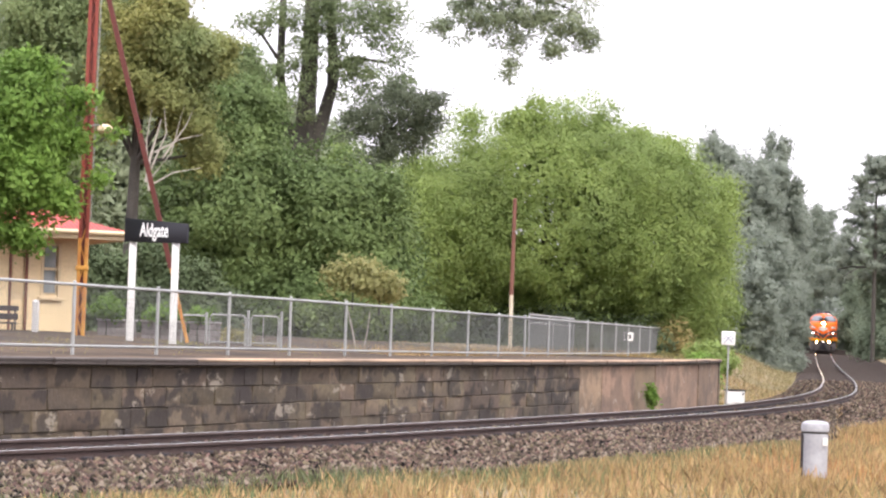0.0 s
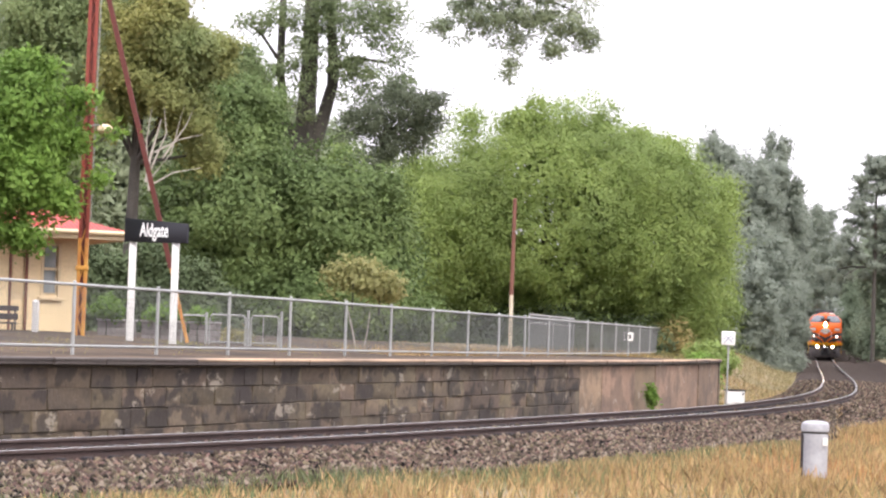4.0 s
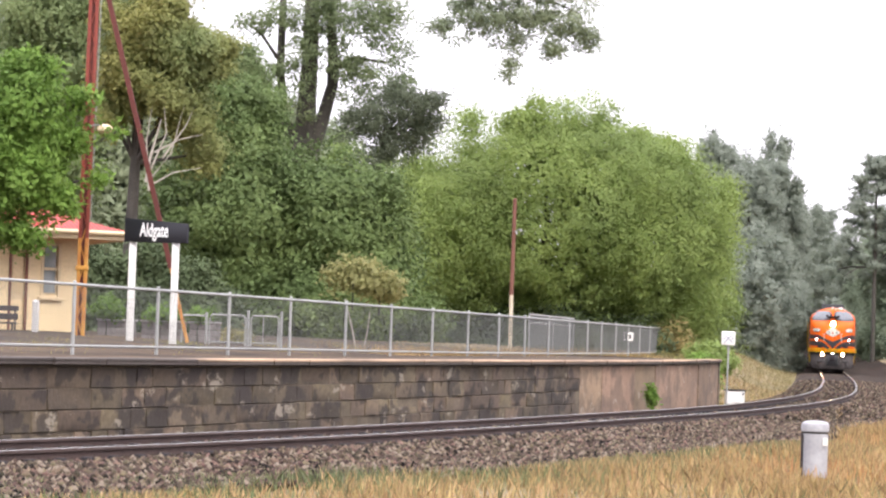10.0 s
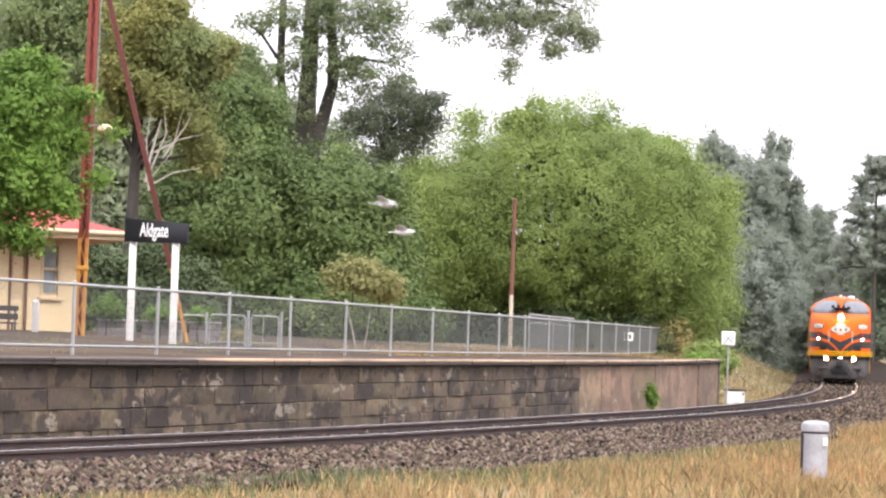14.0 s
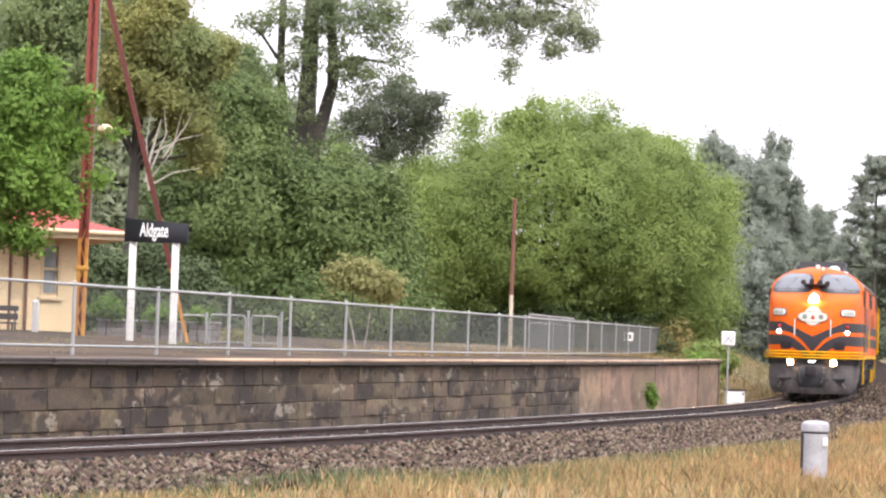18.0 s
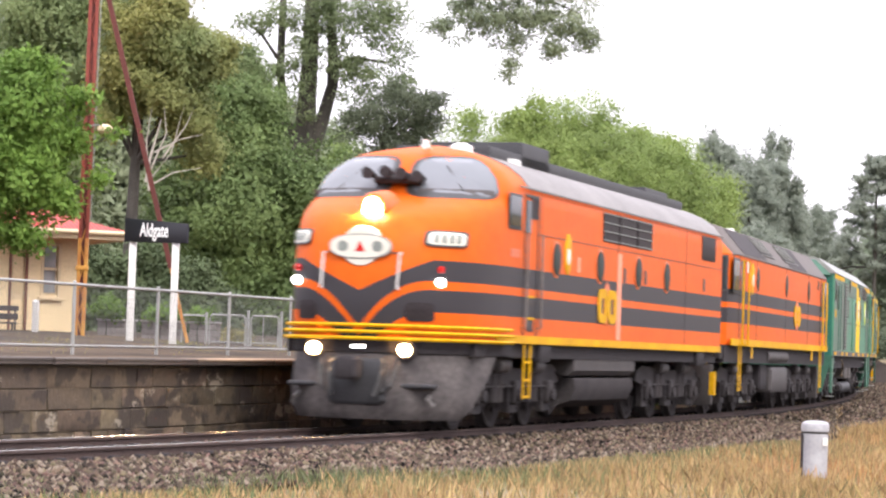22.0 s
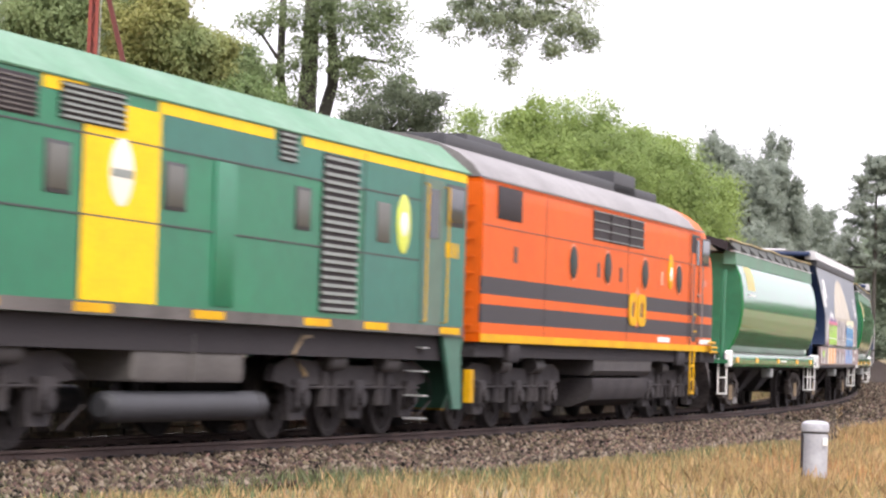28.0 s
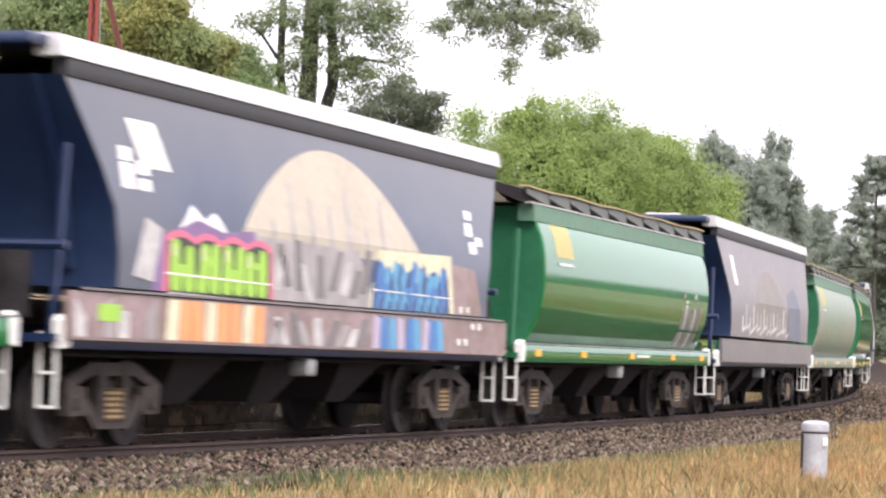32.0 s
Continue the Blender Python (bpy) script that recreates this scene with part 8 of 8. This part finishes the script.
def flat_wagon(label, side_mat, painted):
    w = hopper_base(label, m_navy, m_navy)
    zs = [1.10, 1.56, 1.62, 1.80, 2.0, 2.4, 2.8, 3.25, 3.64]
    end = [7.12, 7.08, 6.12, 6.10, 6.12, 6.22, 6.42, 6.74, 7.02]
    wid = [side_width(z) for z in zs]
    rings = [[(-x, -y, z), (0, -y, z), (x, -y, z), (x, y, z), (0, y, z), (-x, y, z)] for z, x, y in zip(zs[2:], end[2:], wid[2:])]
    part("body", Shape().rings(rings), side_mat, w, "flat-sided pale navy hopper body", 20)
    for way in (1, -1):
        part("end_sheet", Shape().rings([[(way * (x + .012), s * (y - .02), z) for z, x, y in zip(zs[2:], end[2:], wid[2:])] for s in (1, -1)], cap=False, closed=False), m_navy, w, "navy sloping end sheet", 20)
        for y in (-.9, 0, .9):
            part("end_rib", Shape().rings([[(way * (x + d), y + b, z) for d, b in ((0, -.05), (.1, -.05), (.1, .05), (0, .05))] for z, x in zip(zs[3:], end[3:])]), m_navy, w)
        part("end_beam", Shape().tube([(way * 7.0, -1.3, 2.0), (way * 7.0, 1.3, 2.0)], .05, 8), m_navy, w)
        part("roof_overhang", Shape().box(min(way * 6.9, way * 7.7), max(way * 6.9, way * 7.55), -1.1, 1.1, 3.89, 4.00, .02), m_navy, w, "navy roof flap")
    for s in (1, -1):
        part("skirt", Shape().box(-7.12, 7.12, min(s * 1.36, s * 1.425), max(s * 1.36, s * 1.425), 1.09, 1.56), m_brown_paint if painted else m_lilac, w, "painted lower skirt")
        part("roof_edge", Shape().rings([[(x, s * yy, zz) for yy, zz in ((1.26, 3.81), (1.22, 4.015), (1.18, 4.03), (.95, 4.035), (.95, 3.81))] for x in (-7.15, 7.15)]), m_wagon_white, w, "white sloping roof edge")
        part("top_chord", Shape().box(-7.0, 7.0, min(s * 1.1, s * 1.245), max(s * 1.1, s * 1.245), 3.63, 3.807, .01), m_soot, w, "dark top chord")
        if not painted:
            paint(w, "faded_mark", [(5.6, 3.3), (5.2, 3.3), (5.0, 2.7), (5.4, 2.7)], s, .004, m_white)
            paint(w, "faded_painting", [(3.4, 1.64)] + [(3.2 - 5.6 * k / 16, 2.0 + 1.15 * math.sin(math.pi * (k + .5) / 17)) for k in range(17)] + [(-2.6, 1.64)], s, .004, m_faded_arch, "faded painted arch")
            paint(w, "faded_painting", [(-2.2, 1.64), (-2.6, 2.7), (-3.9, 2.9), (-4.6, 2.4), (-4.9, 1.64)], s, .004, m_faded_blue, "faded blue painted field")
            for k in range(14):
                x, z = 4.6 - k * .52, 1.72 + .06 * math.sin(k * 2.3)
                h, lean = .34 + .22 * abs(math.sin(k * 1.7)), .10 * math.sin(k * 3.1)
                paint(w, "painted_letter", [(x + .05, z), (x - .03, z), (x - .05 + lean, z + h), (x + .02 + lean, z + h)], s, .006, m_pale_grey if k % 3 else m_white, "white painted script stroke")
                paint(w, "script_join", [(x, z + .02), (x - .50, z + .10), (x - .50, z + .16), (x, z + .07)], s, .005, m_pale_grey)
            continue
        arch = [(3.05 - 6.35 * k / 24, 2.05 + 1.42 * math.sin(math.pi * min(1, max(0, (k + .6) / 25))) ** .75) for k in range(25)]
        paint(w, "painted_arch", arch, s, .003, m_beige, "large beige painted arch")
        for k in range(7):
            x = 2.0 - .62 * k
            top = 2.5 + .5 * abs(math.sin(k * 1.9))
            paint(w, "grey_drip", [(x + .10, 2.2), (x - .06, 2.2), (x - .03, top), (x + .04, top + .06)], s, .004, m_grey_paint, "grey weathered drip")
        paint(w, "painted_field", [(3.0, 1.62), (2.6, 2.32), (-.8, 2.30), (-1.4, 1.62)], s, .005, m_grey_paint, "grey painted field")
        paint(w, "painted_field", [(5.3, 1.62), (5.2, 2.15), (4.2, 2.40), (3.5, 2.30), (2.6, 2.36), (2.5, 1.62)], s, .007, m_purple, "purple painted field")
        paint(w, "painted_field", [(-1.2, 1.62), (-1.5, 2.35), (-4.4, 2.40), (-4.6, 1.62)], s, .007, m_pale_yellow, "pale yellow painted field")
        paint(w, "painted_field", [(-4.6, 1.62), (-4.4, 2.3), (-5.5, 2.25), (-5.85, 1.62)], s, .007, m_brown_paint, "brown painted field")
        rng = random.Random(6)
        scallop = [(5.0 - 2.9 * k / 24, 2.20 + .07 * abs(math.sin(k * math.pi / 6))) for k in range(25)]
        paint(w, "pink_outline", [(5.05, 1.62)] + scallop + [(2.0, 1.62)], s, .009, m_pink, "pink scalloped outline")
        paint(w, "dark_outline", [(4.92, 1.62)] + [(x * .97 + .1, z - .07) for x, z in scallop] + [(2.12, 1.62)], s, .011, m_dark_paint, "dark letter shadow")
        for k in range(8):
            x, lean = 4.72 - k * .34, rng.uniform(-.06, .06)
            h = rng.uniform(.44, .54)
            paint(w, "painted_letter", [(x + .13, 1.64), (x - .10, 1.63), (x - .13, 1.70), (x - .12 + lean, 1.63 + h * .6), (x - .10 + lean, 1.60 + h), (x - .03 + lean, 1.65 + h), (x + .07 + lean, 1.65 + h), (x + .13 + lean, 1.59 + h), (x + .14 + lean, 1.63 + h * .5), (x + .16, 1.72)], s, .014, m_lime, "lime green painted letter stroke")
            if k % 2 == 0:
                paint(w, "letter_bar", [(x - .10, 1.78 + .08 * (k % 4)), (x - .26, 1.76 + .08 * (k % 4)), (x - .27, 1.90 + .05 * (k % 4)), (x - .10, 1.92 + .05 * (k % 4))], s, .013, m_lime)
                paint(w, "letter_shine", [(x + .09 + lean, 1.60 + h), (x + .03 + lean, 1.60 + h), (x + .02 + lean, 1.48 + h), (x + .08 + lean, 1.46 + h)], s, .017, m_pale_yellow)
            paint(w, "painted_letter", [(x + .16, 1.12), (x - .12, 1.12), (x - .14 - lean, 1.54), (x + .15 - lean, 1.54)], s, .010, m_peach if k % 3 else m_pale_yellow, "orange painted letter stroke")
        for x0, x1, z in ((5.0, 2.1, 1.80), (-1.3, -4.5, 1.84), (4.9, 2.2, 1.60)):
            paint(w, "white_line", [(x0, z), (x1, z - .02), (x1, z - .005), (x0, z + .02)], s, .016, m_white)
        blue = [(-1.35 - 2.95 * k / 20, 2.12 + .16 * math.sin(k * 2.1) * (1 if k % 2 else .4)) for k in range(21)]
        paint(w, "dark_outline", [(-1.3, 1.62)] + blue + [(-4.4, 1.62)], s, .010, m_ink_blue, "dark blue letter shadow")
        for k in range(9):
            x, lean = -1.55 - k * .32, rng.uniform(-.07, .07)
            h = rng.uniform(.40, .62)
            paint(w, "painted_letter", [(x + .15, 1.63), (x - .10, 1.60), (x - .14, 1.75), (x - .06 + lean, 1.60 + h * .7), (x - .15 + lean, 1.63 + h), (x + .02 + lean, 1.70 + h), (x + .12 + lean, 1.62 + h * .8), (x + .08, 1.63 + h * .4)], s, .014, m_sky_paint if k % 4 else m_deep_sky, "sky blue painted letter stroke")
            if k % 3 == 1:
                paint(w, "letter_bar", [(x + .28, 1.80), (x - .05, 1.86), (x - .05, 1.95), (x + .30, 1.90)], s, .016, m_deep_sky)
            paint(w, "painted_letter", [(x + .14, 1.12), (x - .13, 1.12), (x - .10 + lean, 1.50), (x + .15 + lean, 1.54)], s, .010, (m_lilac_paint, m_deep_sky, m_sky_paint)[k % 3], "blue painted letter stroke")
        for k in range(9):
            x, lean = 1.9 - k * .36, rng.uniform(-.32, .32)
            z, h = rng.uniform(1.63, 1.80), rng.uniform(.3, .65)
            paint(w, "grey_stroke", [(x + .13, z), (x - .12, z), (x - .07 + lean, z + h), (x + .10 + lean, z + h)], s, .011, m_slate if k % 3 else m_pale_grey, "grey spray stroke")
            paint(w, "grey_stroke", [(x + .15, 1.12), (x - .14, 1.12), (x - .10 + lean, 1.12 + h * .65), (x + .12 + lean, 1.12 + h * .65)], s, .009, (m_grey_paint, m_pale_grey, m_slate)[k % 3], "grey spray stroke")
        for k in range(6):
            x = 6.9 - k * .33
            paint(w, "pale_stroke", [(x + .12, 1.12), (x - .12, 1.12), (x - .10, 1.12 + rng.uniform(.2, .42)), (x + .14, 1.12 + rng.uniform(.2, .42))], s, .008, (m_pale_grey, m_brown_paint, m_grey_paint)[k % 3])
        paint(w, "white_panel", [(5.75, 3.34), (5.05, 3.34), (4.75, 2.86), (5.45, 2.86)], s, .008, m_white, "faded white painted panel")
        for x0, z0, hh in ((6.0, 2.62, .26), (6.0, 2.90, .14), (5.6, 2.62, .12), (5.6, 2.78, .14)):
            paint(w, "white_mark", [(x0, z0), (x0 - .3, z0), (x0 - .3, z0 + hh), (x0, z0 + hh)], s, .006, m_white)
        for x0, z0, hh in ((-5.25, 2.95, .12), (-5.2, 2.72, .18), (-5.6, 2.6, .12), (-5.3, 2.48, .16)):
            paint(w, "white_mark", [(x0, z0), (x0 - .3, z0), (x0 - .3, z0 + hh), (x0, z0 + hh)], s, .006, m_white)
        paint(w, "white_mark", [(5.75, 1.75), (5.3, 1.70), (5.1, 2.25), (5.5, 2.35)], s, .012, m_pale_grey)
        paint(w, "white_peak", [(4.7, 2.25), (4.3, 2.55), (4.0, 2.4), (3.7, 2.5), (3.3, 2.25)], s, .005, m_white)
        paint(w, "lime_spot", [(6.5, 1.28), (6.0, 1.28), (6.0, 1.45), (6.5, 1.45)], s, .010, m_lime)
        for k in range(6):
            paint(w, "pale_spot", letter(-4.9 - .3 * (k % 4), 1.25 + .22 * (k // 2), .13, .10, k), s, .012, m_white)
        part("skirt_line", Shape().box(-6.9, 6.9, min(s * 1.42, s * 1.45), max(s * 1.42, s * 1.45), 1.575, 1.60), m_lilac, w)
    part("roof", Shape().rings([[(x, y, z) for y, z in ((.96, 3.90), (.6, 4.045), (-.6, 4.045), (-.96, 3.90))] for x in (-7.0, 7.0)]), m_grate, w)
    part("roof_hatch", Shape().box(-6.5, 6.5, -.35, .35, 4.02, 4.10, .03), m_wagon_white, w)
    return w


m_beige = mat("beige_spray_paint", (0.42, 0.37, 0.29), 0.5, 0, 0.15, 0.8, 0.02, 8)
m_grey_paint = mat("grey_spray_paint", (0.34, 0.31, 0.31), 0.5, 0, 0.25, 2.0, 0.02, 8, (0.22, 0.2, 0.2), 0.6)
m_purple = mat("purple_spray_paint", (0.20, 0.12, 0.26), 0.5, 0, 0.25, 2.0, 0.02, 8)
m_pale_yellow = mat("pale_yellow_spray_paint", (0.62, 0.58, 0.40), 0.5, 0, 0.2, 2.0, 0.02, 8)
m_brown_paint = mat("brown_spray_paint", (0.20, 0.14, 0.12), 0.5, 0, 0.25, 1.5, 0.02, 8, (0.34, 0.25, 0.27), 0.7)
m_faded_arch = mat("faded_tan_paint", (0.195, 0.168, 0.150), 0.5, 0, 0.2, 0.9, 0.02, 8, (0.150, 0.132, 0.128), 0.7)
m_faded_blue = mat("faded_blue_paint", (0.085, 0.105, 0.150), 0.5, 0, 0.25, 1.2, 0.02, 8, (0.15, 0.14, 0.15), 0.7)
m_pale_grey = mat("pale_grey_spray_paint", (0.50, 0.48, 0.47), 0.5, 0, 0.3, 3.0, 0.02, 10, (0.32, 0.30, 0.30), 0.6)
m_pink = mat("pink_spray_paint", (0.62, 0.13, 0.22), 0.5, 0, 0.1)
m_lime = mat("lime_spray_paint", (0.30, 0.52, 0.06), 0.5, 0, 0.1, 3)
m_peach = mat("orange_spray_paint", (0.72, 0.30, 0.12), 0.5, 0, 0.15, 3)
m_sky_paint = mat("sky_blue_spray_paint", (0.09, 0.30, 0.50), 0.5, 0, 0.15, 3)
m_dark_paint = mat("dark_spray_paint", (0.03, 0.035, 0.025), 0.5, 0, 0.1)
m_deep_sky = mat("deep_blue_spray_paint", (0.05, 0.17, 0.42), 0.5, 0, 0.15, 3)
m_ink_blue = mat("dark_blue_spray_paint", (0.03, 0.06, 0.16), 0.5, 0, 0.1)
m_lilac_paint = mat("lilac_spray_paint", (0.42, 0.36, 0.46), 0.5, 0, 0.15, 3)
m_slate = mat("slate_spray_paint", (0.17, 0.155, 0.155), 0.5, 0, 0.2, 3)
m_dusty_green = mat("dusty_green_wagon_paint", (0.15, 0.22, 0.15), 0.4, 0, 0.2, 0.6, 0.03, 6, (0.24, 0.21, 0.18), 0.7)
m_olive_patch = mat("faded_yellow_patch", (0.42, 0.35, 0.105), 0.5, 0, 0.2, 2, second=(0.30, 0.27, 0.10))

ALL = [
    (bulldog("orange and black bulldog-nosed diesel locomotive with lit headlights", m_gm, m_silver_roof, True), 9.0, 1, 5.45),
    (hood_loco("orange and black diesel locomotive with a grey chamfered roof"), 27.2, 1, 5.2),
    (green_loco("faded green and yellow diesel locomotive with a white roof", m_mid_green, m_white_roof, [(-8.5, -4.5), (-2.0, 1.6), (5.4, 8.5)], m_loco_dull, False), 45.9, -1, 5.3),
    (green_loco("bright green and yellow diesel locomotive with a pale green roof", m_loco_green, m_pale_green, [(-8.5, -2.4), (-1.5, 1.6), (3.3, 4.2), (6.3, 8.5)], m_teal, True), 64.9, 1, 5.3),
    (bulldog("orange and black bulldog-nosed diesel locomotive running backwards", m_gm_end, m_silver_roof, False), 82.8, -1, 5.45),
    (barrel_wagon("clean green grain hopper wagon with bulging sides", m_wagon_green, m_wagon_green, m_olive_patch), 100.55, 1, 5.35),
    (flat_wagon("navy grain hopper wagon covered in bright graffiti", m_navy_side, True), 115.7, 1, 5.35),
    (barrel_wagon("green grain hopper wagon with a rusty roof edge", m_wagon_green, m_wagon_green, m_olive_patch, True), 131.0, 1, 5.35),
    (flat_wagon("navy grain hopper wagon with dusty faded sides", m_lilac, False), 146.2, 1, 5.35),
    (barrel_wagon("dusty grey-green grain hopper wagon", m_dusty_green, m_dusty_green, m_olive_patch), 161.3, 1, 5.35),
    (barrel_wagon("green grain hopper wagon far back in the train", m_wagon_green, m_wagon_green, m_olive_patch), 176.5, 1, 5.35),
    (flat_wagon("navy grain hopper wagon at the back of the visible train", m_lilac, False), 191.7, 1, 5.35),
]


# ---------------------------------------------------------------- birds
def bird():
    b = thing("white_cockatoo", "white cockatoo flying with spread wings", "bird", group="flying birds")
    ring = lambda x, r, z=0: [(x, r * math.cos(q), z + r * math.sin(q)) for q in (k * math.pi / 5 for k in range(10))]
    part("body", Shape().rings([ring(-.17, .02), ring(-.10, .05), ring(0, .075), ring(.10, .06), ring(.15, .045, .02), ring(.20, .05, .03), ring(.24, .025, .02)]), m_bird, b)
    part("tail", Shape().prism([(-.15, -.04), (-.15, .04), (-.34, .06), (-.34, -.06)], "z", -.005, .005), m_bird, b)
    part("beak", Shape().rings([ring(.235, .018, .02), ring(.27, .004, .005)]), m_ink, b)
    for s in (1, -1):
        part("wing", Shape().rings([[(.09, s * .05, .03), (-.10, s * .05, .03), (-.10, s * .05, .045), (.09, s * .05, .045)], [(.07, s * .28, .10), (-.13, s * .28, .10), (-.13, s * .28, .11), (.07, s * .28, .11)], [(-.05, s * .50, .13), (-.13, s * .50, .13), (-.13, s * .50, .135), (-.05, s * .50, .135)]]), m_bird, b, "spread white wing")
    return b


BIRDS = [bird(), bird(), bird(), bird()]


# ---------------------------------------------------------------- motion of train and birds
def lead(t):
    """Where along the line the leading lamps are at t seconds."""
    late = np.interp(t, [0, 24, 25.5, 27.5, 28.6, 30.9, 32], [0, 0, 0.45, 0.85, 1.75, 4.3, 5.2])
    return 90.277 - 12.06 * (t - 16) - 0.0477 * (t - 16) ** 2 / 2 + late


def leading(t):
    return float(np.mean([lead(t + d) for d in np.linspace(-.5, .5, 11)]))


def flight(places):
    rows = []
    for (t, x, y, z), (t2, x2, y2, z2) in zip(places[:-1], places[1:]):
        rows.append((t, pose(x, y, z, 0, 0, math.degrees(math.atan2(y2 - y, x2 - x)))))
    t, x, y, z = places[-1]
    rows.append((t, Matrix.Translation((x, y, z)) @ rows[-1][1].to_3x3().to_4x4()))
    return rows


ROLL = [leading(k / FPS) for k in range(32 * FPS + 1)]


def motions():
    rolling = {}
    for ob, u, way, b in ALL:
        rows = []
        for k in range(65):
            t = k * .5
            s = leading(t) + u
            front, rear = track(s - b), track(s + b)
            x = (front - rear).normalized() * way
            y = Vector((0, 0, 1)).cross(x).normalized()
            z = x.cross(y)
            m = Matrix((x, y, z)).transposed().to_4x4()
            m.translation = (front + rear) / 2
            rows.append((t, m))
        walk(ob, rows)
        # wheels roll without slipping
        for wheel, r in WHEELS:
            if wheel.parent.parent != ob:
                continue
            if (r, way) not in rolling:
                walk(wheel, [(k / FPS, pose(0, 0, 0, 0, way * math.degrees((ROLL[0] - ROLL[k]) / r))) for k in range(32 * FPS + 1)])
                rolling[r, way] = wheel.animation_data
            else:
                wheel.rotation_mode = "QUATERNION"
                wheel.animation_data_create().action = rolling[r, way].action
                wheel.animation_data.action_slot = rolling[r, way].action_slot
    # two cockatoos cross towards the station, two fly back over the line
    walk(BIRDS[0], flight([(0, 62, 46, 3.0), (4.5, 16, 60, 3.0), (5.5, 3.6, 60.5, 3.8), (6.0, -2.9, 60, 5.3), (6.5, -7.7, 59, 6.9), (7.5, -17, 57, 9), (32, -120, 20, 12)]))
    walk(BIRDS[1], flight([(0, 66, 45, 2.5), (4.5, 19, 58, 2.3), (5.5, 6.9, 60, 2.6), (6.0, -.3, 60, 4.5), (6.5, -6.7, 59.5, 6.8), (7.5, -17, 58, 9), (32, -122, 22, 12)]))
    walk(BIRDS[2], flight([(0, -120, 30, 12), (12, -17, 62, 9.5), (13.0, -7.3, 60, 7.5), (13.5, -4.0, 60, 6.0), (14.0, -1.3, 60, 4.45), (14.3, 1.9, 60, 3.35), (14.5, 4.1, 60, 3.3), (16, 20, 58, 4), (32, 160, 30, 12)]))
    walk(BIRDS[3], flight([(0, -118, 28, 11), (12, -18, 62, 8.2), (13.0, -7.9, 60.5, 6.2), (13.5, -4.4, 60.5, 5.0), (14.0, -.9, 60.5, 3.87), (14.3, 1.3, 60.5, 3.3), (14.5, 3.2, 60.5, 3.0), (16, 19, 58.5, 3.8), (32, 158, 30, 11)]))


motions()
